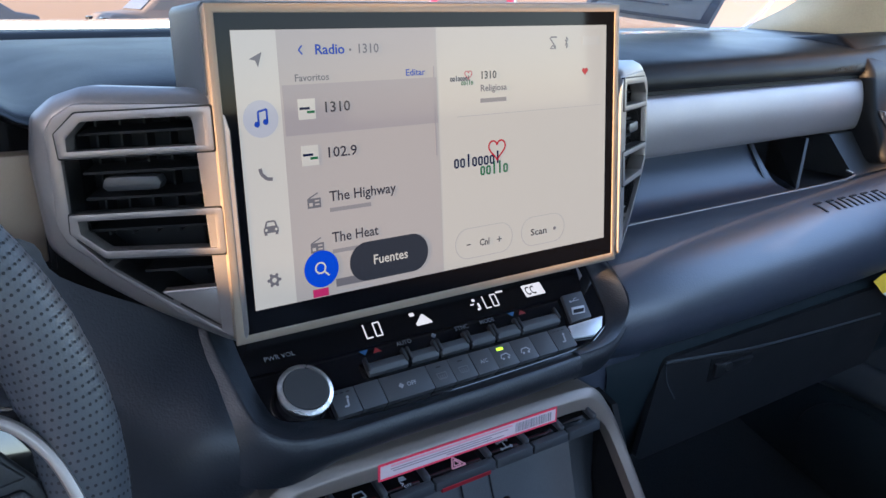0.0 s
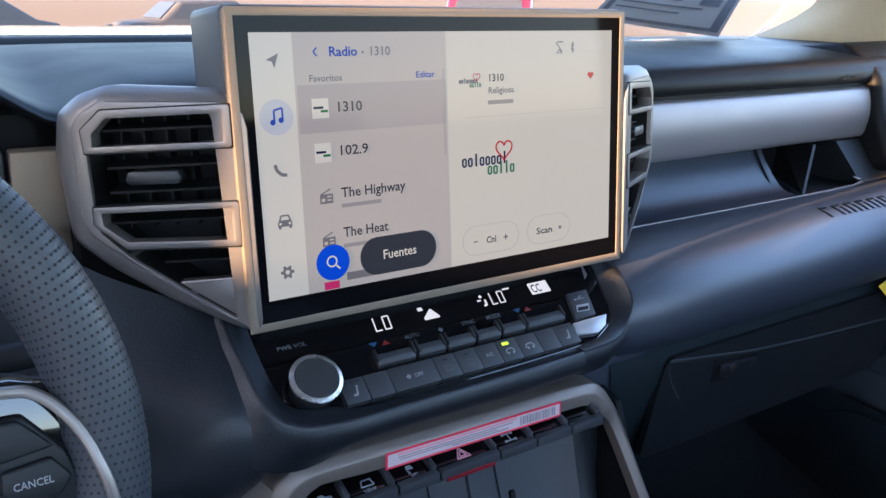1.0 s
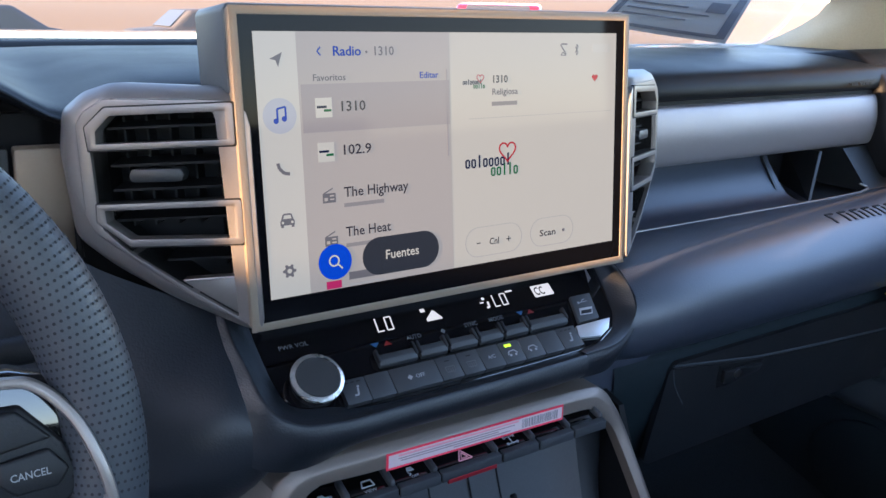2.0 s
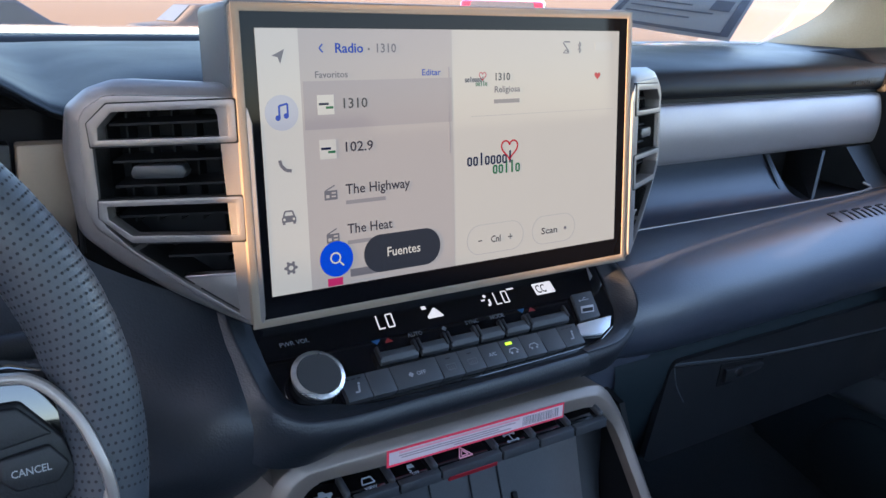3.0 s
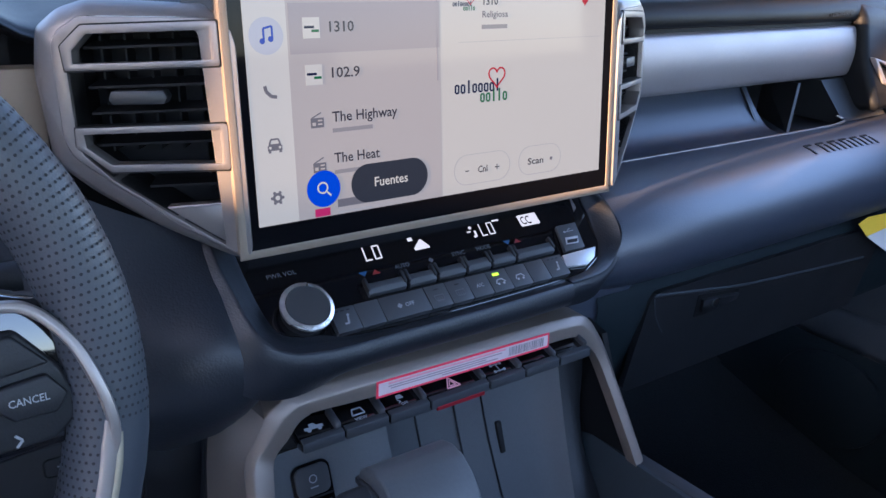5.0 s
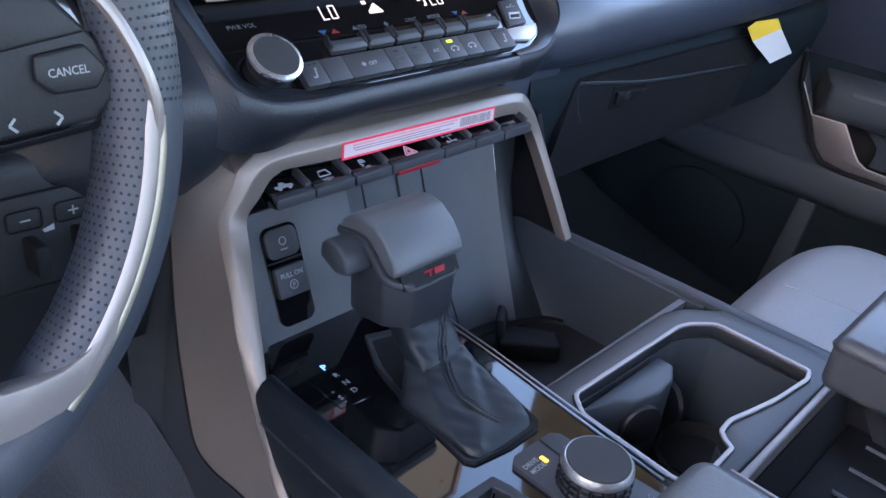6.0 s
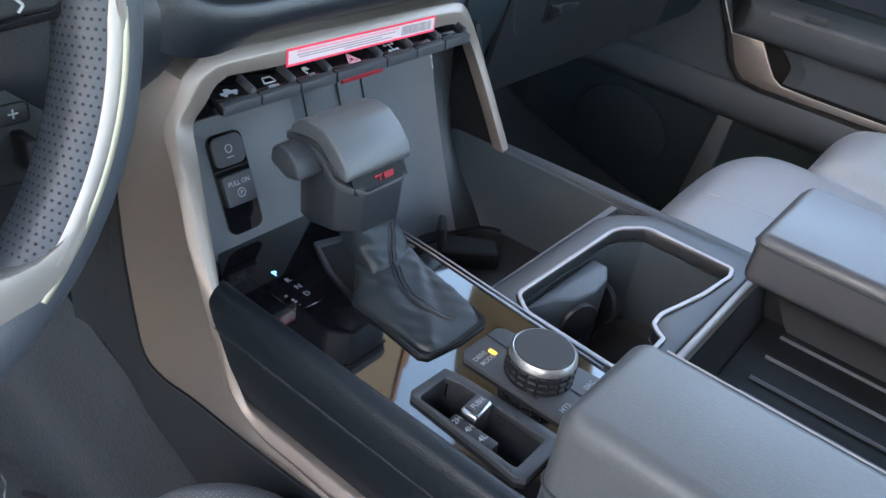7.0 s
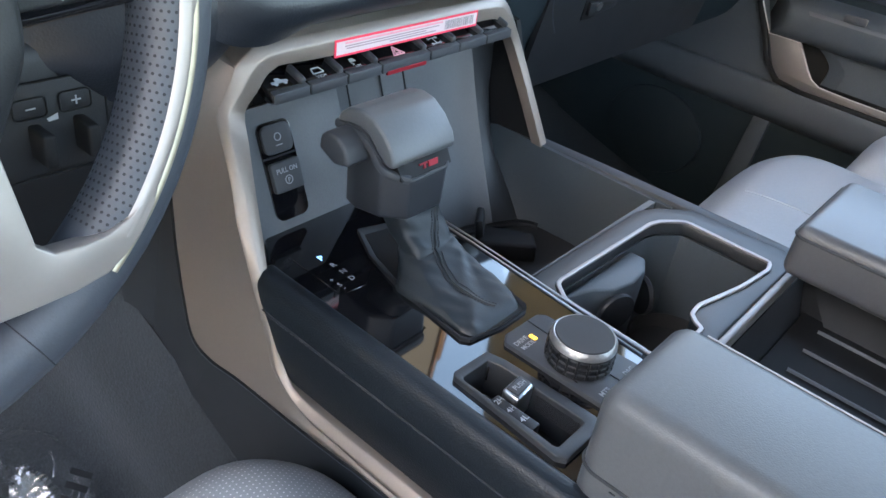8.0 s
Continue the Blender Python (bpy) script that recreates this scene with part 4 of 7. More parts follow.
part("usb_mark", merge(stroke(hm, [(0.1195, -0.0312), (0.1290, -0.0312)], 0.0006, 0.0042, 0.0044), stroke(hm, [(0.1225, -0.0312), (0.1250, -0.0290), (0.1272, -0.0290)], 0.0006, 0.0042, 0.0044),
                       disc(hm, 0.1192, -0.0312, 0.0011, 0.0042, 0.0044, 10)), LEGEND, port)
part("socket_flap", bevel(slab(hm, [(0.1005, -0.0626), (0.1241, -0.0655), (0.1354, -0.0606), (0.1438, -0.0506), (0.1041, -0.0514)], 0.0002, 0.0036), 0.0010, 2), FLAP, hv, "silver corner flap")
# pale sliver added as a glint on the gloss corner
part("corner_glint", slab(hm, [(0.146, -0.012), (0.1515, -0.008), (0.153, 0.008)], 0.0002, 0.0006), SURROUND, hv)

# ---- touchscreen ----
sm = frame3((-0.155, 0.0, 0.75), (1, 0, 0), (0, math.sin(radians(5)), math.cos(radians(5))))
tv = thing("touchscreen", (0.0, 0.02, 0.74), "wide lit touchscreen showing radio favourites", "touchscreen")
part("housing", bevel(slab(sm, [(-0.0150, -0.018), (0.3250, -0.018), (0.3250, 0.189), (-0.0150, 0.189)], -0.020, 0.000), 0.003, 3), BEZEL, tv)
part("hood", prism([on(sm, x, y, -0.004) for x, y in ((-0.0165, 0.136), (0.3265, 0.136), (0.3265, 0.188), (0.3235, 0.1915), (-0.0135, 0.1915), (-0.0165, 0.188))],
                   sm.to_3x3() @ V3((0, 0, -0.060)), 0.004), GREYP, tv, "grey plastic back hood")
part("bezel", ring([on(sm, x, y, 0) for x, y in ((-0.0145, -0.0205), (0.3245, -0.0215), (0.3245, 0.1895), (-0.0145, 0.1895))],
                   [on(sm, x, y, 0) for x, y in ((-0.0090, -0.0150), (0.3190, -0.0150), (0.3190, 0.1840), (-0.0090, 0.1840))], sm.to_3x3() @ V3((0, 0, 0.0017)), 0.0006), BEZEL, tv, "bronze-grey rim")
part("glass", slab(sm, [(-0.0092, -0.0152), (0.3192, -0.0152), (0.3192, 0.1842), (-0.0092, 0.1842)], 0.0, 0.0012), GLASSBLK, tv, "black cover glass")
Z = 0.0012
disp = part("display", slab(sm, [(0, 0), (0.31, 0), (0.31, 0.174), (0, 0.174)], Z, Z + 0.0002), UI_MAIN, tv, "lit white display")


def ui(name, bm, material, label=""):
    return part(name, bm, material, disp, label)


def quad(x0, y0, x1, y1, lo, hi):
    return slab(sm, [(x0, y0), (x1, y0), (x1, y1), (x0, y1)], Z + lo, Z + hi)


def words(txt, x, y, size, material, width=None, align="LEFT"):
    lettering("text", txt, sm, x, y, size, material, disp, z=Z + 0.00065, width=width, align=align, depth=0.00003)


L1, L2, L3 = (0.0002, 0.0003), (0.0003, 0.00045), (0.00045, 0.0006)
ui("side_bar", quad(0, 0, 0.0285, 0.174, *L1), UI_SIDE)
ui("list_panel", quad(0.0285, 0, 0.1460, 0.174, *L1), UI_LIST)
ui("selected_item", quad(0.0300, 0.1090, 0.1450, 0.1405, *L2), UI_ROW)
ui("music_halo", disc(sm, 0.0145, 0.1210, 0.0115, Z + L2[0], Z + L2[1]), UI_HALO)
ui("arrow_icon", slab(sm, [(0.0100, 0.1570), (0.0185, 0.1610), (0.0155, 0.1520), (0.0140, 0.1560)], Z + L2[0], Z + L3[1]), UI_GREY)
ui("music_icon", merge(stroke(sm, [(0.0128, 0.1180), (0.0128, 0.1255), (0.0185, 0.1268), (0.0185, 0.1192)], 0.0013, Z + L3[0], Z + L3[1]),
                       disc(sm, 0.0117, 0.1178, 0.0018, Z + L3[0], Z + L3[1], 14), disc(sm, 0.0174, 0.1190, 0.0018, Z + L3[0], Z + L3[1], 14)), UI_BLUETXT)
ui("phone_icon", stroke(sm, [(0.0110, 0.0905), (0.0118, 0.0870), (0.0150, 0.0838), (0.0188, 0.0832)], 0.0022, Z + L2[0], Z + L3[1]), UI_GREY)
ui("car_icon", merge(stroke(sm, [(0.0112, 0.0530), (0.0124, 0.0566), (0.0176, 0.0566), (0.0188, 0.0530)], 0.0011, Z + L2[0], Z + L3[0]),
                     slab(sm, [(0.0100, 0.0492), (0.0200, 0.0492), (0.0200, 0.0522), (0.0188, 0.0536), (0.0112, 0.0536), (0.0100, 0.0522)], Z + L2[0], Z + L3[0]),
                     quad(0.0104, 0.0478, 0.0122, 0.0493, L2[0], L3[0]), quad(0.0178, 0.0478, 0.0196, 0.0493, L2[0], L3[0])), UI_GREY)
ui("car_lamp", merge(disc(sm, 0.0117, 0.0512, 0.0009, Z + L3[0], Z + L3[1], 10), disc(sm, 0.0183, 0.0512, 0.0009, Z + L3[0], Z + L3[1], 10)), UI_SIDE)
gear = [disc(sm, 0.0142, 0.0180, 0.0034, Z + L2[0], Z + L3[0], 20)]
for i in range(6):
    c = 2 * math.pi * i / 6
    gear.append(disc(sm, 0.0142 + 0.0038 * math.cos(c), 0.0180 + 0.0038 * math.sin(c), 0.0011, Z + L2[0], Z + L3[0], 8))
ui("gear_icon", merge(*gear), UI_GREY)
ui("gear_hole", disc(sm, 0.0142, 0.0180, 0.0016, Z + L3[0], Z + L3[1], 16), UI_SIDE)
ui("back_arrow", stroke(sm, [(0.0452, 0.1642), (0.0428, 0.1615), (0.0452, 0.1588)], 0.0009, Z + L2[0], Z + L3[1]), UI_BLUETXT)
words("Radio", 0.0535, 0.1585, 0.0090, UI_BLUETXT, 0.0205)
words("Radio", 0.0537, 0.1585, 0.0090, UI_BLUETXT, 0.0205)
ui("dot", disc(sm, 0.0790, 0.1608, 0.0008, Z + L2[0], Z + L3[1], 12), UI_GREY)
words("1310", 0.0835, 0.1585, 0.0085, UI_GREY, 0.0150)
words("Favoritos", 0.0385, 0.1425, 0.0062, UI_GREY, 0.0235)
words("Editar", 0.1200, 0.1425, 0.0062, UI_BLUETXT, 0.0155)
words("1310", 0.0565, 0.1222, 0.0095, UI_INK, 0.0180)
words("102.9", 0.0565, 0.0930, 0.0095, UI_INK, 0.0210)
words("The Highway", 0.0570, 0.0640, 0.0098, UI_INK, 0.0510)
words("The Heat", 0.0570, 0.0362, 0.0098, UI_INK, 0.0355)
words("1310", 0.1830, 0.1375, 0.0078, UI_INK, 0.0135)
words("Religiosa", 0.1830, 0.1287, 0.0066, UI_GREY, 0.0240)
words("Cnl", 0.1790, 0.0140, 0.0074, UI_INK, 0.0090)
words("Scan", 0.2290, 0.0140, 0.0074, UI_INK, 0.0165)
ui("text_bar", quad(0.2835, 0.1590, 0.3010, 0.1655, *L2), UI_SIDE)
ui("text_bar", quad(0.0570, 0.0568, 0.0880, 0.0595, *L2), UI_BAR)
ui("text_bar", quad(0.0570, 0.0285, 0.0760, 0.0312, *L2), UI_BAR)
ui("text_bar", quad(0.0580, 0.0050, 0.1130, 0.0105, *L2), UI_GREY)
ui("text_bar", quad(0.0580, 0.0005, 0.0850, 0.0022, *L2), UI_FAINT)
ui("text_bar", quad(0.1830, 0.1205, 0.2070, 0.1235, *L2), UI_BAR)
for y0 in (0.1185, 0.0890):
    t0 = ui("station_tile", quad(0.0395, y0, 0.0515, y0 + 0.0130, *L3), UI_SIDE)
    ui("tile_bar", quad(0.0405, y0 + 0.0062, 0.0475, y0 + 0.0078, 0.0006, 0.0007), UI_NAVY)
    ui("tile_bar", quad(0.0455, y0 + 0.0038, 0.0508, y0 + 0.0054, 0.0006, 0.0007), UI_GREEN)
for y0 in (0.0630, 0.0330):
    ui("radio_icon", merge(slab(sm, [(0.0412, y0 - 0.002), (0.0508, y0 - 0.002), (0.0508, y0 + 0.0045), (0.0412, y0 + 0.0045)], Z + L2[0], Z + L3[0]),
                           stroke(sm, [(0.0420, y0 + 0.0045), (0.0490, y0 + 0.0078)], 0.0008, Z + L2[0], Z + L3[0])), UI_GREY)
    ui("radio_gap", merge(quad(0.0424, y0 - 0.0006, 0.0448, y0 + 0.0016, *L3), quad(0.0465, y0 + 0.0022, 0.0496, y0 + 0.0032, *L3), quad(0.0465, y0 - 0.0002, 0.0496, y0 + 0.0008, *L3)), UI_LIST)
ui("cover_tile", quad(0.0405, 0.0005, 0.0520, 0.0060, *L2), UI_PINK)
ui("scroll_bar", quad(0.1425, 0.0860, 0.1435, 0.1480, *L2), UI_ROW)
ui("search_button", disc(sm, 0.0478, 0.0195, 0.0126, Z + 0.0006, Z + 0.0008, 36), UI_BLUE, "round blue search button")
ui("search_icon", merge(*[stroke(sm, [(0.0470 + 0.0036 * math.cos(2 * math.pi * i / 20), 0.0203 + 0.0036 * math.sin(2 * math.pi * i / 20)),
                                      (0.0470 + 0.0036 * math.cos(2 * math.pi * (i + 1) / 20), 0.0203 + 0.0036 * math.sin(2 * math.pi * (i + 1) / 20))], 0.0011, Z + 0.0008, Z + 0.0009) for i in range(20)],
                        stroke(sm, [(0.0496, 0.0177), (0.0530, 0.0143)], 0.0012, Z + 0.0008, Z + 0.0009)), UI_SIDE)
ui("source_button", pill(sm, 0.0690, 0.0050, 0.1325, 0.0325, 0.0135, Z + 0.0006, Z + 0.0008, 10), UI_PILL, "dark slate pill button")
lettering("text", "Fuentes", sm, 0.0870, 0.0158, 0.0096, UI_SIDE, disp, z=Z + 0.0009, width=0.0275, depth=0.00003)
ui("divider", quad(0.1620, 0.1115, 0.3050, 0.1119, *L1), UI_FAINT)


def logo(x, y, f):
    for x0, n, y0, ink, tall in ((0.0, 8, 0.0080, UI_NAVY, (2, 7)), (0.0235, 5, 0.0005, UI_GREEN, (2, 3))):
        for k in range(n):
            a, h = x + (x0 + 0.0054 * k) * f, (0.0095 if k in tall else 0.0068) * f
            bits = ((0.0014, 0.0029, 0, h),) if k in tall else ((0, 0.0014, 0.0009, 0.0060), (0.0030, 0.0043, 0.0009, 0.0060), (0.0008, 0.0036, 0, 0.0013), (0.0008, 0.0036, 0.0055, 0.0068))
            ui("logo_bar", merge(*[quad(a + p * f, y + (y0 + q) * f, a + r * f, y + y0 * f + (q2 if k in tall else q2 * f), *L2) for p, r, q, q2 in bits]), ink)
    heart = [(x + 0.0395 * f + 0.0078 * f * math.sin(t) ** 3, y + 0.019 * f + 0.00052 * f * (13 * math.cos(t) - 5 * math.cos(2 * t) - 2 * math.cos(3 * t) - math.cos(4 * t)))
             for t in (2 * math.pi * i / 24 for i in range(25))]
    ui("logo_heart", stroke(sm, heart, 0.0012 * f, Z + L2[0], Z + L2[1]), UI_RED)


logo(0.1580, 0.0668, 1.0)
logo(0.1570, 0.1335, 0.40)
heart = [(0.2868 + 0.0032 * math.sin(t) ** 3, 0.1390 + 0.00020 * (13 * math.cos(t) - 5 * math.cos(2 * t) - 2 * math.cos(3 * t) - math.cos(4 * t))) for t in (2 * math.pi * i / 24 for i in range(24))]
ui("favourite_heart", slab(sm, heart, Z + L2[0], Z + L2[1]), UI_RED, "small red heart")
for x0, x1 in ((0.1570, 0.2110), (0.2200, 0.2650)):
    r0 = 0.0115
    path = [(x0 + r0 + r0 * math.cos(radians(a0)), 0.0172 + r0 * math.sin(radians(a0))) for a0 in range(90, 271, 15)] + \
           [(x1 - r0 + r0 * math.cos(radians(a0)), 0.0172 + r0 * math.sin(radians(a0))) for a0 in range(-90, 91, 15)]
    ui("button_outline", stroke(sm, path + path[:1], 0.0005, Z + L1[0], Z + L1[1]), UI_FAINT)
ui("minus", quad(0.1672, 0.0160, 0.1708, 0.0167, *L2), UI_INK)
ui("plus", merge(quad(0.1958, 0.0160, 0.2002, 0.0167, *L2), quad(0.1977, 0.0142, 0.1983, 0.0186, *L2)), UI_INK)
ui("scan_dot", disc(sm, 0.2545, 0.0165, 0.0014, Z + L2[0], Z + L2[1], 14), UI_GREY)
ui("bluetooth_icon", stroke(sm, [(0.2655, 0.1590), (0.2685, 0.1635), (0.2670, 0.1655), (0.2670, 0.1570), (0.2685, 0.1590), (0.2655, 0.1635)], 0.0005, Z + L2[0], Z + L2[1]), UI_GREY)
ui("satellite_icon", merge(stroke(sm, [(0.2500, 0.1650), (0.2560, 0.1580)], 0.0008, Z + L2[0], Z + L2[1]), stroke(sm, [(0.2505, 0.1570), (0.2530, 0.1595), (0.2560, 0.1570), (0.2505, 0.1570)], 0.0006, Z + L2[0], Z + L2[1]),
                           stroke(sm, [(0.2510, 0.1655), (0.2570, 0.1655)], 0.0010, Z + L2[0], Z + L2[1])), UI_GREY)


# ---- air vents beside the screen ----
def air_vent(sgn, out, label):
    P = V3((-0.168 - out, 0.0010, 0.75))
    u = V3((-0.0855, 0.0510, 0)).normalized()
    w = V3((0, math.sin(radians(5)), math.cos(radians(5))))
    o = -(u.cross(w)).normalized()

    def vp(a, h, d=0.0):
        q = P + u * a * 0.00108 + w * (h + 6.2 * (1 - a / 92)) * 0.001 + o * d
        return V3((q.x * sgn, q.y, q.z))

    def vec(d):
        return V3((o.x * d * sgn, o.y * d, o.z * d))

    t = thing("air_vent", vp(40, 60, -0.02), label, "air vent", "vents beside the screen")
    outer = [(-7, 125.5), (76.5, 129.8), (89.2, 122.0), (93.8, 114.0), (93.8, 57), (89.6, 45.8), (63.7, 23.4), (31, -3.2), (-7, -27)]
    inner = [(13, 120), (72.5, 123), (80, 118), (87, 112.5), (86.5, 58), (84, 47), (69, 30), (34, 3), (8, -16)]
    part("surround", ring([vp(*p) for p in soften(outer, 0.08)], [vp(*p) for p in soften(inner, 0.03)], vec(-0.028), 0.0013, 2), SURROUND, t, "satin titanium surround")
    wide = [(-7, 133), (74, 140), (91, 135), (104.5, 124), (108.4, 98), (104.6, 42), (82.5, 21), (49.6, -2.3), (-6, -33)]
    lip = [(-7, 126), (76.7, 130.2), (89.5, 122.4), (94.2, 114.2), (94.2, 57), (90, 45.4), (64, 23.0), (31.4, -3.6), (-6, -27)]
    wide, lip = soften(wide, 0.10), soften(lip, 0.10)
    bm = bmesh.new()
    loops = [[bm.verts.new(vp(*p, d)) for p in pts] for pts, d in ((wide, -0.030), (wide, -0.010), ([(0.6 * a[0] + 0.4 * b[0], 0.6 * a[1] + 0.4 * b[1]) for a, b in zip(wide, lip)], -0.0035), (lip, -0.0010), (lip, -0.012))]
    for a, b in zip(loops, loops[1:]):
        for i in range(len(a)):
            j = (i + 1) % len(a)
            bm.faces.new((a[i], a[j], b[j], b[i]))
    part("outer_frame", bm, SURROUND, t, "rounded titanium outer frame", 50)
    big = [(6, 124), (75, 126), (82, 121), (90, 114), (89.5, 56), (87, 44), (71, 27), (36, 0), (4, -20)]
    part("duct", merge(ring([vp(*p, -0.004) for p in big], [vp(*p, -0.004) for p in inner], vec(-0.05)), prism([vp(*p, -0.05) for p in big], vec(-0.003))), DARK, t)
    up_o, up_i = [(2, 124.5), (76, 124.5), (88.5, 113), (87.5, 98.2), (2, 98)], [(6.5, 119.5), (73.5, 119.5), (82.5, 110), (82.8, 102), (6.5, 101.6)]
    lo_o, lo_i = [(1, 63), (86.5, 63.5), (87, 52), (69, 35.5), (1, 34)], [(5.5, 59.2), (82, 59.6), (81.5, 51.5), (68.5, 40), (5.5, 38)]
    for oo, ii in ((up_o, up_i), (lo_o, lo_i)):
        oo, ii = soften(oo, 0.03), soften(ii, 0.03)
        fr = part("slat_frame", ring([vp(*p, 0.0012) for p in oo], [vp(*p, 0.0012) for p in ii], vec(-0.014), 0.0006, 2), SURROUND, t)
        mid = (sum(p[0] for p in oo) / len(oo), sum(p[1] for p in oo) / len(oo))
        big_o = [(mid[0] + (p[0] - mid[0]) * 1.022, mid[1] + (p[1] - mid[1]) * 1.075) for p in oo]
        part("frame_gap", ring([vp(*p, 0.0005) for p in big_o], [vp(*p, 0.0005) for p in oo], vec(-0.010)), DARK, fr)
    part("corner_plate", prism([vp(43, 9.5, -0.007), vp(6, 10.5, -0.007), vp(6, -19, -0.007)], vec(-0.012), 0.0006), SURROUND, t, "recessed corner plate")
    part("plate_edge", sweep([vp(41, 9.5, -0.0066), vp(9, 10.5, -0.0066)], round_section(0.0007, 6)), SILVER, t, "thin bright edge")
    for h in (110, 86, 70, 50, 22):
        a1 = 80 if h > 30 else 52
        part("blade", prism([vp(9, h, -0.012), vp(a1, h, -0.012), vp(a1, h + 3, -0.034), vp(9, h + 3, -0.034)], V3((0, 0, 0.0016))), DARK, t)
    for a in (20, 34, 48, 62, 76):
        part("vane", prism([vp(a, 14 if a < 34 else 44, -0.030), vp(a, 118, -0.030), vp(a, 118, -0.047), vp(a, 14 if a < 34 else 44, -0.047)], V3((0.0012, 0, 0))), DARK, t)
    part("tab", bevel(prism([vp(36, 76, -0.002), vp(65, 76.5, -0.002), vp(67, 80, -0.002), vp(65, 85, -0.002), vp(36, 84.5, -0.002), vp(34, 80, -0.002)], vec(-0.014)), 0.001, 2), MIDP, t, "grey adjuster tab")
    return t


air_vent(1, 0.0, "titanium-framed black air vent with slats beside the touchscreen")
air_vent(-1, 0.010, "titanium-framed black air vent with slats beside the touchscreen")

# ---- centre console ----
con = thing("centre_console", (0.0, -0.2, 0.07), "black centre console with bronze arch and piano-black top", "console")

# stations of the arch from its rear end on the driver's side over the top to the passenger's side: outer edge, ridge, inner edge
ARCH = [((-0.205, -0.45, 0.412), (-0.2065, -0.45, 0.418), (-0.2005, -0.45, 0.425)), ((-0.205, -0.24, 0.413), (-0.2065, -0.245, 0.419), (-0.2005, -0.25, 0.4255)),
        ((-0.204, -0.185, 0.413), (-0.206, -0.187, 0.418), (-0.2005, -0.188, 0.424)), ((-0.204, -0.148, 0.4155), (-0.2055, -0.145, 0.420), (-0.2003, -0.143, 0.4258)),
        ((-0.204, -0.1165, 0.4345), (-0.205, -0.122, 0.435), (-0.200, -0.1265, 0.4365)), ((-0.204, -0.1075, 0.459), (-0.2035, -0.1135, 0.4575), (-0.1995, -0.116, 0.4575)),
        ((-0.2025, -0.093, 0.4905), (-0.200, -0.101, 0.4875), (-0.195, -0.102, 0.4865)), ((-0.2003, -0.0775, 0.520), (-0.1945, -0.085, 0.5165), (-0.1868, -0.0853, 0.5145)),
        ((-0.198, -0.0675, 0.536), (-0.1905, -0.0735, 0.5353), (-0.1818, -0.0725, 0.5363)), ((-0.1940, -0.0578, 0.5543), (-0.1873, -0.0613, 0.5555), (-0.1770, -0.0605, 0.557)),
        ((-0.1895, -0.0423, 0.5785), (-0.1849, -0.0476, 0.579), (-0.1715, -0.048, 0.578)), ((-0.1856, -0.031, 0.5963), (-0.1799, -0.0372, 0.5964), (-0.1665, -0.0375, 0.595)),
        ((-0.1775, -0.031, 0.611), (-0.169, -0.037, 0.611), (-0.156, -0.037, 0.607)), ((-0.170, -0.031, 0.6255), (-0.1588, -0.037, 0.6253), (-0.148, -0.037, 0.6175)),
        ((-0.1587, -0.031, 0.6351), (-0.1494, -0.037, 0.6305), (-0.140, -0.037, 0.6215)), ((-0.1447, -0.031, 0.6391), (-0.1398, -0.037, 0.6322), (-0.1322, -0.037, 0.6225)),
        ((-0.08, -0.031, 0.6375), (-0.08, -0.037, 0.6315), (-0.08, -0.037, 0.6195)), ((0.05, -0.030, 0.6345), (0.05, -0.036, 0.6285), (0.05, -0.036, 0.6165)),
        ((0.114, -0.029, 0.6315), (0.110, -0.035, 0.6255), (0.105, -0.035, 0.615)), ((0.133, -0.029, 0.6245), (0.127, -0.035, 0.6185), (0.119, -0.035, 0.610)),
        ((0.145, -0.031, 0.609), (0.139, -0.037, 0.606), (0.130, -0.037, 0.600)), ((0.1555, -0.034, 0.589), (0.150, -0.040, 0.588), (0.141, -0.040, 0.585)),
        ((0.167, -0.053, 0.541), (0.162, -0.059, 0.540), (0.153, -0.059, 0.538)), ((0.179, -0.074, 0.487), (0.174, -0.080, 0.486), (0.165, -0.080, 0.485))]


def arch_band():
    """The arch's band: an outer bevel and an inner face that meet in a ridge, and returns that run forward."""
    lines = []
    for k, dy in ((0, 0.022), (0, 0.0), (1, 0.0), (2, 0.0), (2, 0.013)):
        lines.append(curve([V3(q[k]) + V3((0.006 if dy and q[k][0] < -0.19 else 0, dy, 0)) for q in ARCH], 3))
    bm = bmesh.new()
    grid = [[bm.verts.new(p) for p in line] for line in lines]
    for a, b in zip(grid, grid[1:]):
        for i in range(len(a) - 1):
            bm.faces.new((a[i], a[i + 1], b[i + 1], b[i]))
    bmesh.ops.recalc_face_normals(bm, faces=bm.faces)
    return bevel(bm, 0.0011, 2, 24)


part("arch", arch_band(), BRONZE, con, "satin bronze arch trim")

SIDE_A = [(-0.206, -0.45, 0.4085), (-0.206, -0.238, 0.4095), (-0.2058, -0.19, 0.4062), (-0.2056, -0.142, 0.4022), (-0.2055, -0.080, 0.3995), (-0.2055, -0.042, 0.3950), (-0.2055, -0.0185, 0.4040),
          (-0.2055, -0.0095, 0.440), (-0.2055, -0.0065, 0.462), (-0.2050, -0.0025, 0.490), (-0.2030, 0.002, 0.540), (-0.1990, 0.006, 0.590), (-0.1920, 0.009, 0.625), (-0.184, 0.012, 0.640)]
SIDE_B = [q[0] for q in ARCH[:14]]
mid_ab = [tuple(0.5 * (p + q) - (0.0010 if k == 0 else 0) for k, (p, q) in enumerate(zip(s, t))) for s, t in zip(SIDE_A, SIDE_B)]
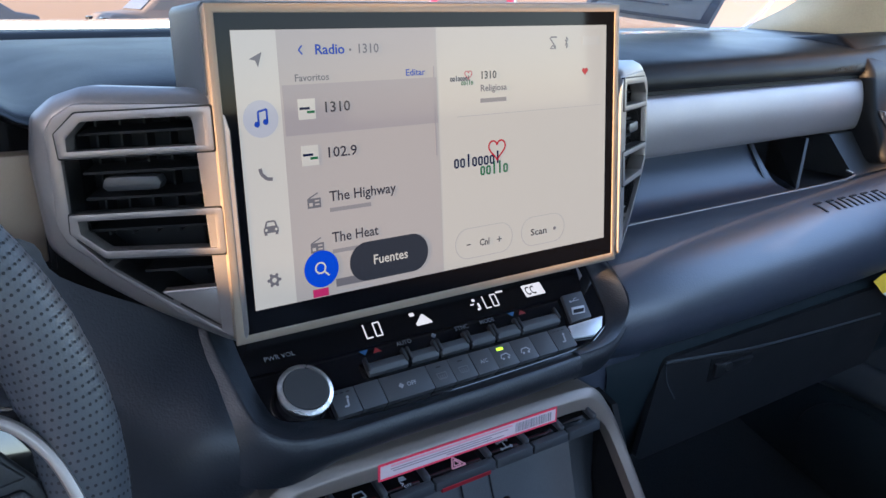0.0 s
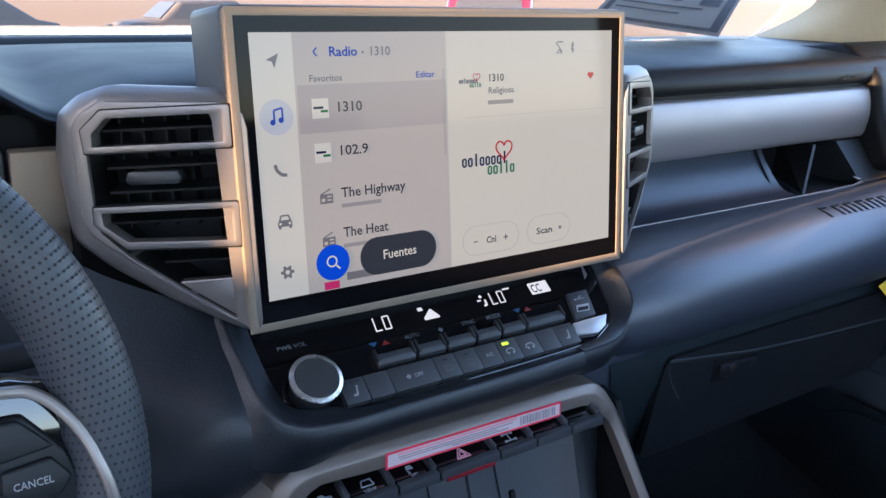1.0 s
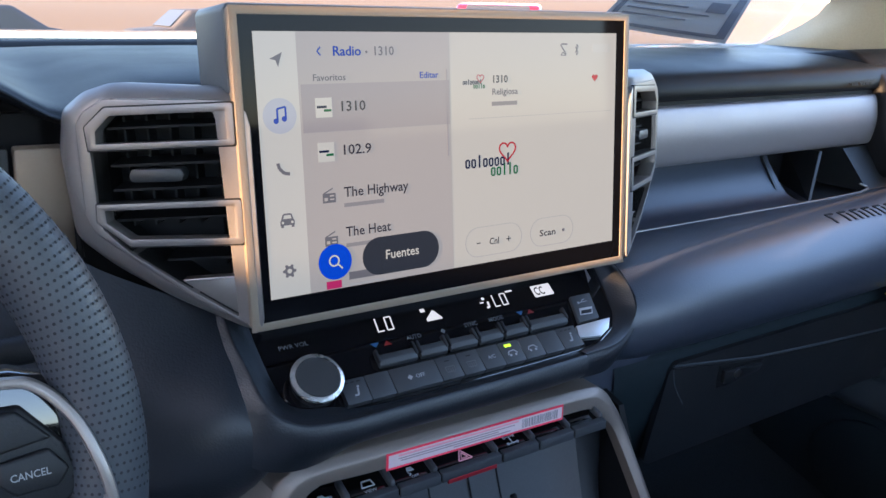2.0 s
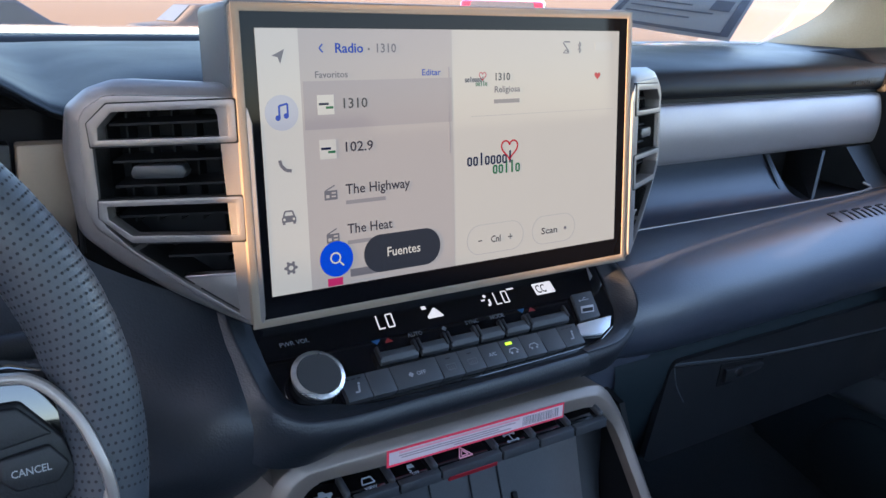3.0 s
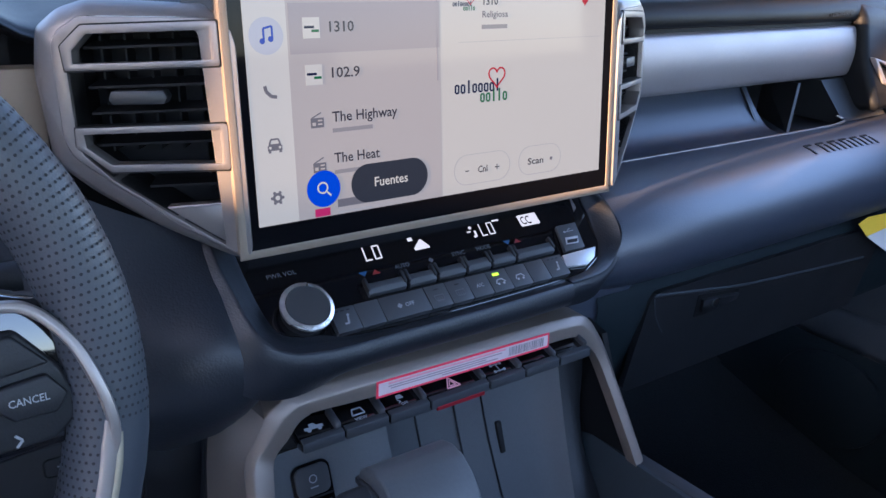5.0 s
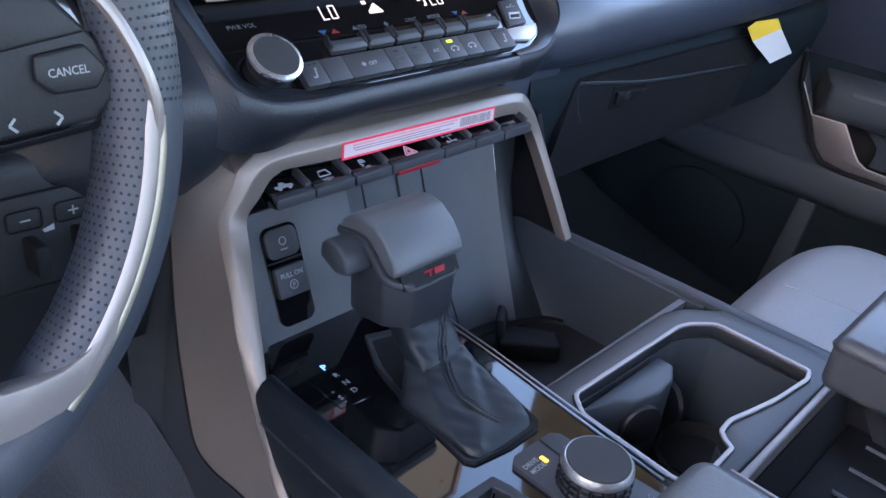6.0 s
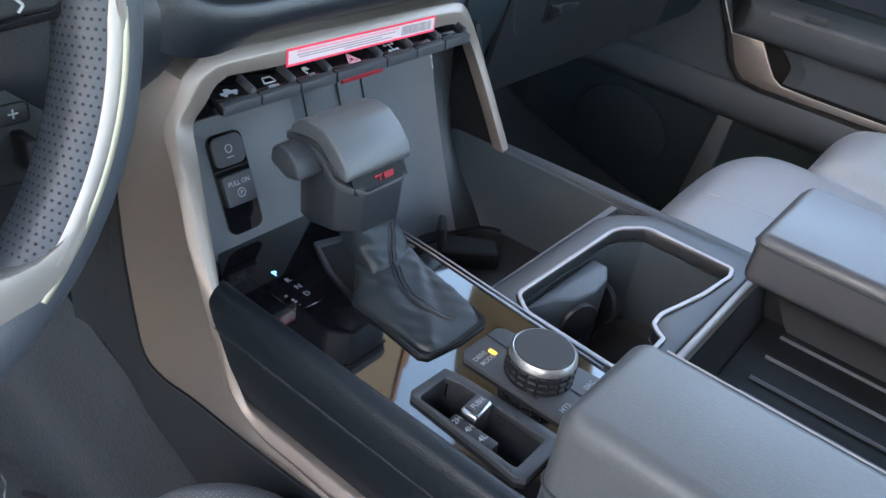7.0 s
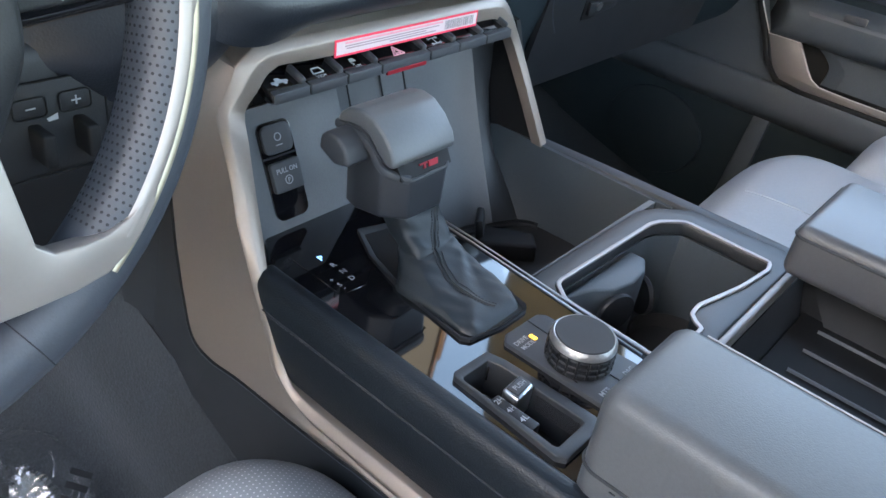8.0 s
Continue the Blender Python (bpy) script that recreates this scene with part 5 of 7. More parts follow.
part("side_panel", sheet([SIDE_A, mid_ab, SIDE_B], 6, 4, thick=(0.012, 0.004, 0)), BRONZE, con, "satin bronze side panel")
part("side_skirt", prism([(-0.199, 0.10, 0.64), (-0.199, 0.10, 0.12), (-0.199, -0.45, 0.12), (-0.199, -0.45, 0.38), (-0.199, -0.05, 0.42), (-0.190, 0.012, 0.63)], (0.02, 0, 0)), SKIRTP, con)
part("panel_seam", sweep(curve([(p[0] - 0.0004, p[1] + 0.0006, p[2] - 0.0008) for p in SIDE_A[:-1]], 5), round_section(0.0012, 8), up=(1, 0, 0)), DARK, con)
part("skirt_lip", sheet([[(p[0] - 0.0006, p[1] + 0.0012, p[2] - 0.0022) for p in SIDE_A[:-1]], [(p[0] + 0.0005, p[1] + 0.004, p[2] - 0.006) for p in SIDE_A[:-1]], [(p[0] + 0.007, p[1] + 0.010, p[2] - 0.014) for p in SIDE_A[:-1]]], 5, 3), DOORP, con, "grey lip below the side panel")

# leather bolster on the driver's side with a stitched seam
BOL = [(-0.180, 0.4990), (-0.1845, 0.5045), (-0.1900, 0.5055), (-0.1950, 0.5045), (-0.1988, 0.5010), (-0.2008, 0.495), (-0.2016, 0.480), (-0.2012, 0.452), (-0.197, 0.428)]
rows = []
for x, z in BOL:
    rows.append([(x + dx, y, 0.470 + (z - 0.470) * f) for y, dx, f in ((-0.0845, 0.008, 0.62), (-0.0865, 0.003, 0.90), (-0.091, 0.0008, 0.98), (-0.10, 0.0, 1.0), (-0.13, 0.0, 1.0), (-0.18, 0.0, 1.0), (-0.25, 0.0, 1.0), (-0.34, 0.0, 1.0), (-0.45, 0.0, 1.0))])
part("bolster", sheet(rows, 4, 4), LEATHER, con, "black stitched leather side bolster")
part("bolster_seam", sweep([(-0.2017, -0.100 - 0.05 * k, 0.4800 - 0.0004 * k) for k in range(8)], round_section(0.0007, 6)), HOLE, con)
st = []
for i in range(70):
    st.append(box((-0.2017, -0.102 - i * 0.0050, 0.4778), (0.0010, 0.0034, 0.0008), 0.0003, 1))
tagged(part("stitching", merge(*st), STITCH, con, "grey seam stitches"), kind="stuff")

TOPZ = 0.5030
gloss_pts = [(-0.166, -0.058), (-0.184, -0.084), (-0.191, -0.13), (-0.196, -0.18), (-0.196, -0.25), (-0.194, -0.33), (-0.193, -0.350), (-0.062, -0.352), (-0.060, -0.324), (-0.052, -0.22), (-0.044, -0.130), (-0.050, -0.058)]
TRAY = [(-0.1735, -0.3270), (-0.1725, -0.2540), (-0.1475, -0.2540), (-0.1440, -0.2640), (-0.1440, -0.3270)]
part("gloss_top", cut(bevel(prism([(x, y, TOPZ - 0.012) for x, y in gloss_pts], (0, 0, 0.012)), 0.0022, 3), prism([(x, y, TOPZ - 0.05) for x, y in TRAY], (0, 0, 0.1))), GLOSS, con, "piano-black shifter panel", angle=5)
for dx, rr in ((0.0, 0.0011), (0.0050, 0.0008)):
    part("chrome_strip", sweep([(-0.0445 + dx, -0.105, TOPZ + 0.0005), (-0.047 + dx, -0.16, TOPZ + 0.0005), (-0.053 + dx, -0.235, TOPZ + 0.0005), (-0.0592 + dx, -0.318, TOPZ + 0.0005)], round_section(rr, 8)), CHROME, con, "thin chrome strip")
part("gloss_side", prism([(-0.0435, -0.06, 0.405), (-0.0445, -0.13, 0.405), (-0.050, -0.215, 0.405), (-0.050, -0.215, 0.500), (-0.0445, -0.13, 0.500), (-0.0435, -0.06, 0.500)], (-0.008, 0, 0)), HARD, con)

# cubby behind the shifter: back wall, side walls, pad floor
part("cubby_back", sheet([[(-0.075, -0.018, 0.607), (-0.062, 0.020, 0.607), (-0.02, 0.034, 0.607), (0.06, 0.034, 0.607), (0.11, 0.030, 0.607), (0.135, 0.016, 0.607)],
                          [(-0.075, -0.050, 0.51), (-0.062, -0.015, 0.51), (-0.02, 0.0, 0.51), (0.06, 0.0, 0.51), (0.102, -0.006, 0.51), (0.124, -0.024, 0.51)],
                          [(-0.075, -0.080, 0.405), (-0.062, -0.060, 0.405), (-0.02, -0.054, 0.405), (0.05, -0.056, 0.405), (0.092, -0.062, 0.405), (0.112, -0.076, 0.405)]], 6, 4), GREYPSHADE, con, "grey cubby wall")
# same wall in a darker tone, for the shade in its corner
part("cubby_corner", sheet([[(0.135, 0.016, 0.607), (0.150, 0.006, 0.607), (0.158, -0.004, 0.607)], [(0.130, -0.004, 0.556), (0.148, -0.006, 0.556), (0.160, -0.006, 0.556)],
                            [(0.121, -0.036, 0.48), (0.140, -0.036, 0.48), (0.160, -0.010, 0.485)], [(0.112, -0.076, 0.405), (0.130, -0.082, 0.405), (0.146, -0.090, 0.405)]], 4, 4), MIDP, con)
for x0 in (-0.018, 0.022, 0.052):
    part("wall_groove", sweep(curve([(x0, 0.0335, 0.604), (x0 + 0.001, -0.001, 0.51), (x0 + 0.003, -0.0545, 0.408)], 5), round_section(0.0009, 6)), HARD, con)
part("wall_slot", box((0.0655, 0.000, 0.510), (0.006, 0.006, 0.030), 0.0015, 2, Matrix.Rotation(radians(-20), 3, "X")), DARK, con)
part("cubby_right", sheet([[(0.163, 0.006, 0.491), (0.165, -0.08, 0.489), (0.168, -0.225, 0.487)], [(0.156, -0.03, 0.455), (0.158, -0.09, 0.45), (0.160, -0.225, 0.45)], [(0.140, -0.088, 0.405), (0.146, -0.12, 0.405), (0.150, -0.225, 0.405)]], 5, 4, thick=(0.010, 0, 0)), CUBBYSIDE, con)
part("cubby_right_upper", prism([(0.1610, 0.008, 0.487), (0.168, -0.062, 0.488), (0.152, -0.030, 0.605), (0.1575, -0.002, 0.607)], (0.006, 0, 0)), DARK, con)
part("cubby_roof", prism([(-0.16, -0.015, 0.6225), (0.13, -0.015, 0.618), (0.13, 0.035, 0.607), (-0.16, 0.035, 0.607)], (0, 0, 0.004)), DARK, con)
part("charging_pad", bevel(prism([(-0.046, 0.01, 0.400), (-0.046, -0.214, 0.400), (0.164, -0.214, 0.400), (0.164, 0.01, 0.400)], (0, 0, 0.012)), 0.002, 2), RUBBER, con, "black rubber charging pad")
part("pad_ridge", sweep(curve([(0.02, -0.205, 0.409), (0.02, -0.09, 0.410), (0.06, -0.065, 0.410), (0.13, -0.085, 0.410), (0.146, -0.105, 0.410)], 5), rect_section(0.008, 0.012, 0.002)), HARD, con)
part("charger_stop", merge(bevel(prism([(0.052, -0.102, 0.411), (0.092, -0.142, 0.411), (0.110, -0.124, 0.411), (0.080, -0.084, 0.411)], (-0.004, 0.0, 0.022)), 0.004, 3),
                           bevel(prism([(0.056, -0.096, 0.411), (0.062, -0.102, 0.411), (0.084, -0.086, 0.411), (0.080, -0.080, 0.411)], (-0.006, 0.004, 0.040)), 0.003, 2)), DARK, con, "black charger stop")
part("stop_flap", bevel(prism([(0.088, -0.1385, 0.417), (0.100, -0.1275, 0.417), (0.098, -0.1245, 0.431), (0.087, -0.1345, 0.429)], (-0.0015, 0.0015, 0)), 0.0005, 1), HARD, con)
part("right_rail", sweep(curve([(0.176, -0.070, 0.484), (0.179, -0.15, 0.485), (0.181, -0.26, 0.486), (0.183, -0.36, 0.486), (0.185, -0.46, 0.486)], 4), rect_section(0.016, 0.012, 0.004)), KEY, con, "grey rail along the passenger edge")
part("right_skirt", prism([(0.172, 0.05, 0.44), (0.172, -0.075, 0.482), (0.172, -0.55, 0.480), (0.172, -0.55, 0.12), (0.172, 0.05, 0.12)], (0.010, 0, 0)), HARD, con)

# switch panel with the parking brake
bk = frame3((-0.163, -0.057, 0.510), (1, 0, 0), (0, 0.388, 0.922))
part("switch_panel", bevel(slab(bk, [(-0.010, -0.012), (0.092, -0.012), (0.092, 0.086), (-0.004, 0.086), (-0.010, 0.06)], -0.006, 0.0), 0.0012, 2), GREYP, con, "grey switch panel")
sw = part("brake_switch", pill(bk, 0.0095, 0.000, 0.0395, 0.0735, 0.007, 0.0, 0.0018), GLOSS, con)
part("hold_key", bevel(pill(bk, 0.0115, 0.0500, 0.0375, 0.0715, 0.0055, 0.0018, 0.0045), 0.0006, 2), KEY, sw)
part("key_icon", merge(*[stroke(bk, [(0.0245 + 0.0028 * math.cos(radians(q)), 0.0620 + 0.0028 * math.sin(radians(q))), (0.0245 + 0.0028 * math.cos(radians(q + 30)), 0.0620 + 0.0028 * math.sin(radians(q + 30)))], 0.0007, 0.0045, 0.0048) for q in range(0, 360, 30)],
                       stroke(bk, [(0.0215, 0.0560), (0.0275, 0.0560)], 0.0007, 0.0045, 0.0048)), LEGEND, sw)
part("pull_key", bevel(pill(bk, 0.0115, 0.0215, 0.0375, 0.0440, 0.002, 0.0018, 0.0065), 0.0008, 2), KEY, sw)
lettering("legend", "PULL ON", bk, 0.0245, 0.0358, 0.0052, LEGEND, sw, z=0.0067, width=0.0185, align="CENTER")
part("park_icon", merge(*[stroke(bk, [(0.0245 + 0.0032 * math.cos(radians(q)), 0.0298 + 0.0032 * math.sin(radians(q))), (0.0245 + 0.0032 * math.cos(radians(q + 30)), 0.0298 + 0.0032 * math.sin(radians(q + 30)))], 0.0006, 0.0065, 0.0068) for q in range(0, 360, 30)]), LEGEND, sw)
lettering("legend", "P", bk, 0.0246, 0.0280, 0.0048, LEGEND, sw, z=0.0067, align="CENTER")
part("panel_line", stroke(bk, [(0.0095, 0.0478), (0.0395, 0.0478)], 0.0016, 0.0018, 0.0022), DARK, sw)

# key row under the arch
for i, (x0, x1, mark) in enumerate(((-0.150, -0.1180, "truck"), (-0.1170, -0.0820, "view"), (-0.0810, -0.0460, "skid"), (-0.0450, 0.0100, "hazard"), (0.0110, 0.0470, "diff"), (0.0480, 0.0840, ""), (0.0850, 0.1200, ""))):
    sec = [(-0.016, 0.6160), (-0.042, 0.6085), (-0.047, 0.6060), (-0.047, 0.6010), (-0.040, 0.5990), (-0.016, 0.605)]
    kb = part("console_key", bevel(prism([(x0, y, z) for y, z in sec], (x1 - x0, 0, 0)), 0.0007, 2), GLOSS, con, "black console key")
    part("key_lip", bevel(prism([(x0 + 0.0004, y, z) for y, z in ((-0.0425, 0.6090), (-0.0482, 0.6080), (-0.0485, 0.6005), (-0.042, 0.5985))], (x1 - x0 - 0.0008, 0, 0)), 0.0005, 2), KEY, kb, "grey key lip")
    part("key_ridge", box((x1 - 0.003, -0.035, 0.6115), (0.0050, 0.019, 0.0080), 0.0024, 3, Matrix.Rotation(radians(16), 3, "X")), KEY, kb)
    km = frame3(((x0 + x1) / 2 - 0.002, -0.0362, 0.6102), (1, 0, 0), (0, 0.961, 0.277))
    if mark == "hazard":
        part("icon", merge(stroke(km, [(-0.006, -0.0045), (0.006, -0.0045), (0.0, 0.0055), (-0.006, -0.0045)], 0.0011, -0.0004, 0.0006), stroke(km, [(-0.003, -0.0028), (0.003, -0.0028), (0.0, 0.0025), (-0.003, -0.0028)], 0.0008, -0.0004, 0.0006)), PINKINK, kb, "pink warning triangle")
        part("red_line", box(((x0 + x1) / 2 + 0.0, -0.0478, 0.6000), (x1 - x0 - 0.010, 0.0022, 0.0034), 0.0004, 1), REDBADGE, kb, "red line under the key")
    elif mark == "view":
        part("icon", stroke(km, [(-0.005, -0.001), (-0.003, 0.0045), (0.004, 0.0045), (0.005, -0.001), (-0.005, -0.001)], 0.0009, -0.0004, 0.0006), LEGEND, kb)
        lettering("legend", "VIEW", km, 0, -0.0065, 0.0042, LEGEND, kb, z=0.0005, align="CENTER")
    elif mark == "truck":
        part("icon", merge(slab(km, [(-0.0075, -0.001), (0.0065, -0.001), (0.0065, 0.0012), (0.002, 0.0016), (0.0005, 0.0040), (-0.003, 0.0040), (-0.0035, 0.0012), (-0.0075, 0.0012)], -0.0004, 0.0006),
                           *[disc(km, dx, -0.0014, 0.0016, -0.0004, 0.0006, 12) for dx in (-0.0045, 0.0035)]), LEGEND, kb)
    elif mark == "skid":
        part("icon", merge(slab(km, [(-0.003, 0.001), (0.003, 0.001), (0.002, 0.0045), (-0.002, 0.0045)], -0.0004, 0.0006), stroke(km, [(-0.003, 0.0), (-0.001, -0.002), (-0.003, -0.003)], 0.0007, -0.0004, 0.0006)), LEGEND, kb)
        lettering("legend", "OFF", km, 0.001, -0.0060, 0.0036, LEGEND, kb, z=0.0005, align="CENTER")
    elif mark == "diff":
        part("icon", merge(stroke(km, [(-0.005, 0.0035), (0.004, 0.0035)], 0.0008, -0.0004, 0.0006), stroke(km, [(-0.0005, 0.0035), (-0.0005, -0.0035)], 0.0008, -0.0004, 0.0006), stroke(km, [(-0.005, -0.0035), (0.004, -0.0035)], 0.0008, -0.0004, 0.0006),
                           *[disc(km, sx, sy, 0.0013, -0.0004, 0.0006, 8) for sx in (-0.005, 0.004) for sy in (-0.0035, 0.0035)]), LEGEND, kb)

# adhesive label on the arch: printed bars and a bar code
stick = thing("warning_label", (-0.004, -0.037, 0.618), "long white adhesive label with red border on the arch", "label")
lm = frame3((-0.087, -0.0372, 0.6180), (1, 0.0, -0.019), (0, 0.02, 0.9998))
part("border", slab(lm, [(0, 0), (0.1665, 0), (0.1665, 0.0135), (0, 0.0135)], 0, 0.0004), REDINK, stick, "red border")
part("label_paper", slab(lm, [(0.0018, 0.0018), (0.1650, 0.0018), (0.1650, 0.0117), (0.0018, 0.0117)], 0.0004, 0.0006), LABELPAPER, stick)
part("headline_bar", merge(slab(lm, [(0.010, 0.0092), (0.120, 0.0092), (0.120, 0.0108), (0.010, 0.0108)], 0.0006, 0.0008)), PINKINK, stick)
for y0, x0, x1 in ((0.0072, 0.010, 0.116), (0.0053, 0.012, 0.100), (0.0034, 0.058, 0.112)):
    part("text_bar", slab(lm, [(x0, y0), (x1, y0), (x1, y0 + 0.0009), (x0, y0 + 0.0009)], 0.0006, 0.0008), LABELINK, stick)
random.seed(4)
bars = []
x0 = 0.1235
while x0 < 0.1605:
    w = random.choice((0.0005, 0.0008, 0.0012))
    bars.append(slab(lm, [(x0, 0.003), (x0 + w, 0.003), (x0 + w, 0.0105), (x0, 0.0105)], 0.0006, 0.0008))
    x0 += w + random.choice((0.0006, 0.0009))
part("code_bars", merge(*bars), GREYINK, stick, "printed code bars")

# gear position panel
gp = frame3((0, 0, TOPZ), (1, 0, 0), (0, 1, 0))
part("gear_window", bevel(slab(gp, [(-0.1695, -0.1440), (-0.148, -0.1470), (-0.1245, -0.1290), (-0.1225, -0.0895), (-0.1645, -0.0875), (-0.1690, -0.0930)], 0.0, 0.0005), 0.0003, 1), GLOSS, con)
for txt, x0, y0, mm, s0 in (("P", -0.1540, -0.1065, LEDBLUE, 0.0080), ("R", -0.1525, -0.1175, LEGEND, 0.0065), ("N", -0.1525, -0.1275, LEGEND, 0.0065), ("D", -0.1530, -0.1370, LEGEND, 0.0065),
                            ("S", -0.1640, -0.1375, LEGEND, 0.0060), ("+", -0.1650, -0.1300, LEGEND, 0.0055), ("-", -0.1635, -0.1420, LEGEND, 0.0055)):
    lettering("gear_letter", txt, gp, x0, y0, s0, mm, con, z=0.0007)

# cup holder block
cup_o = [(-0.0460, -0.2110), (0.1180, -0.2125), (0.1400, -0.2220), (0.1640, -0.2450), (0.1720, -0.3450), (0.1250, -0.3455), (0.0834, -0.3455), (0.0570, -0.3455), (0.0330, -0.3455), (0.0180, -0.3455), (0.0120, -0.3455), (0.0080, -0.3455), (-0.0560, -0.3455), (-0.0510, -0.2460)]
cup_i = [(-0.0300, -0.2300), (0.1065, -0.2335), (0.1180, -0.2370), (0.1375, -0.2520), (0.1375, -0.3300), (0.1250, -0.3335), (0.0834, -0.3284), (0.0570, -0.3225), (0.0330, -0.3165), (0.0180, -0.3180), (0.0120, -0.3240), (0.0080, -0.3310), (-0.0480, -0.3320), (-0.0430, -0.2460)]
cz = 0.4975
cup = thing("cup_holder", (0.05, -0.28, 0.41), "black double cup holder with satin metal rim", "cup holder")
part("frame", ring([(x, y, cz) for x, y in cup_o], [(x, y, cz) for x, y in cup_i], (0, 0, -0.014), 0.003, 3), MIDP, cup)
part("chrome_rim", sweep([(x, y, cz + 0.0008) for x, y in soften(cup_i, 0.10, 2)], rect_section(0.0036, 0.0024, 0.0007), closed=True), SILVER, cup, "satin metal rim line")
part("well", merge(ring([(x * 1.04 - 0.002, y * 1.0 + (0.004 if y > -0.28 else -0.004), cz - 0.0138) for x, y in cup_i], [(x, y, cz - 0.0138) for x, y in cup_i], (0, 0, -0.085)),
                   prism([(x, y, cz - 0.099) for x, y in cup_i], (0, 0, -0.003))), CUPP, cup)
part("divider", bevel(prism([(x, y, 0.400) for x, y in ((-0.026, -0.234), (0.078, -0.2355), (0.078, -0.2500), (0.062, -0.2590), (0.040, -0.2610), (0.018, -0.2560), (0.004, -0.2450))], (0, 0, 0.084)), 0.0025, 3), CUPP, cup, "grey divider block")
part("spring_tab", lathe([(0.004, 0.0), (0.017, 0.001), (0.018, 0.004), (0.017, 0.006), (0.004, 0.006)], (0.020, -0.2580, 0.464), (-0.35, -0.94, 0), 28), HARD, cup)
part("spring_tab", lathe([(0.004, 0.0), (0.017, 0.001), (0.018, 0.004), (0.017, 0.006), (0.004, 0.006)], (0.080, -0.2520, 0.446), (0.85, -0.50, 0), 28), HARD, cup)
for cx in (0.015, 0.085):
    part("cup_well", lathe([(0.040, 0.0), (0.040, 0.016), (0.037, 0.018), (0.036, 0.004), (0.003, 0.003)], (cx, -0.292, 0.400), (0, 0, 1), 32), RUBBER, cup)
part("front_wall", prism([(-0.046, -0.212, 0.49), (0.160, -0.212, 0.49), (0.160, -0.212, 0.40), (-0.046, -0.212, 0.40)], (0, 0.006, 0)), GREYP, cup)

# storage bin between the arm rests
bin_ = thing("storage_tray", (0.0, -0.5, 0.42), "black ribbed storage tray between the arm rests", "tray")
part("rim", span((-0.10, -0.3525, 0.490), (0.165, -0.3465, 0.5035), 0.0015, 2), SURROUND, bin_, "thin bright edge")
part("front_wall", prism([(-0.10, -0.353, 0.49), (0.165, -0.353, 0.49), (0.165, -0.37, 0.425), (-0.10, -0.37, 0.425)], (0, 0.004, 0)), HARD, bin_)
part("tray_floor", span((-0.12, -0.80, 0.440), (0.171, -0.365, 0.450)), DARK, bin_)
part("side_wall", sheet([[(0.171, -0.356, 0.500), (0.171, -0.5, 0.500), (0.171, -0.8, 0.500)], [(0.170, -0.366, 0.475), (0.170, -0.5, 0.475), (0.170, -0.8, 0.475)], [(0.164, -0.385, 0.4505), (0.164, -0.5, 0.4505), (0.164, -0.8, 0.4505)]], 4, 4, thick=(0.003, 0, 0)), HARD, bin_)
# ribs in a paler grey than the tray: light on their tops painted in
for x0 in (-0.010, 0.025, 0.060, 0.083, 0.117, 0.152):
    part("rib", sweep([(x0, -0.384, 0.4505), (x0, -0.78, 0.4505)], rect_section(0.0016, 0.005, 0.0006)), GREYP, bin_)


def arm_rest(x0, x1, y0, z0, z1, r, seam_at, hide, label):
    t = thing("arm_rest", ((x0 + x1) / 2, y0 - 0.2, z0), label, "arm rest", "console arm rests")
    b = span((x0, y0 - 0.45, z0), (x1, y0, z1))
    bevel(b, r, 6)
    part("cushion", b, hide, t)
    zs = z0 + (z1 - z0) * seam_at
    path = [(x0 - 0.0004, y0 - 0.44, zs)] + [(x0 + r - (r + 0.0004) * math.cos(radians(q)), y0 - r + (r + 0.0004) * math.sin(radians(q)), zs) for q in range(0, 91, 10)]
    path += [(x1 - r + (r + 0.0004) * math.sin(radians(q)), y0 - r + (r + 0.0004) * math.cos(radians(q)), zs) for q in range(0, 91, 10)] + [(x1 + 0.0004, y0 - 0.44, zs)]
    part("seam", sweep(path, round_section(0.0011, 6)), STITCH, t)
    row = []
    for k in range(46 if x1 < 0 else 0):
        row.append(box((x0 - 0.0004, y0 - 0.024 - k * 0.0062, zs - 0.0042), (0.0010, 0.0038, 0.0009), 0.0003, 1))
    for k in range(int((x1 - x0 - 0.05) / 0.0062)):
        row.append(box((x0 + 0.026 + k * 0.0062, y0 + 0.0004, zs - 0.0042), (0.0038, 0.0010, 0.0009), 0.0003, 1))
    tagged(part("stitching", merge(*row), STITCH, t, "grey seam stitches"), kind="stuff")
    piping = [(x, y, z1 - 0.0068) for x, y in ((x1 - 0.0055, y0 - 0.44), (x1 - 0.0055, y0 - 0.03))]
    part("piping", sweep(piping, round_section(0.0015, 8)), hide, t)
    if x1 < 0:
        part("edge_bracket", sweep([(x1 + 0.0025, y0 - 0.016, z1 - 0.0130), (x1 + 0.0025, y0 - 0.44, z1 - 0.0130)], rect_section(0.0060, 0.0090, 0.0015)), HARD, t, "black hinge bracket")
        part("bracket_line", sweep([(x1 + 0.0050, y0 - 0.016, z1 - 0.0088), (x1 + 0.0050, y0 - 0.44, z1 - 0.0088)], round_section(0.0009, 6)), SURROUND, t, "thin bright line")
    return t


arm_rest(-0.188, -0.098, -0.345, 0.455, 0.576, 0.0125, 0.56, GREYLEATHER, "grey stitched leather arm rest of the driver")
arm_rest(0.072, 0.188, -0.350, 0.530, 0.572, 0.0085, 0.80, SHADELEATHER, "grey stitched leather arm rest of the passenger, darkened for shade")

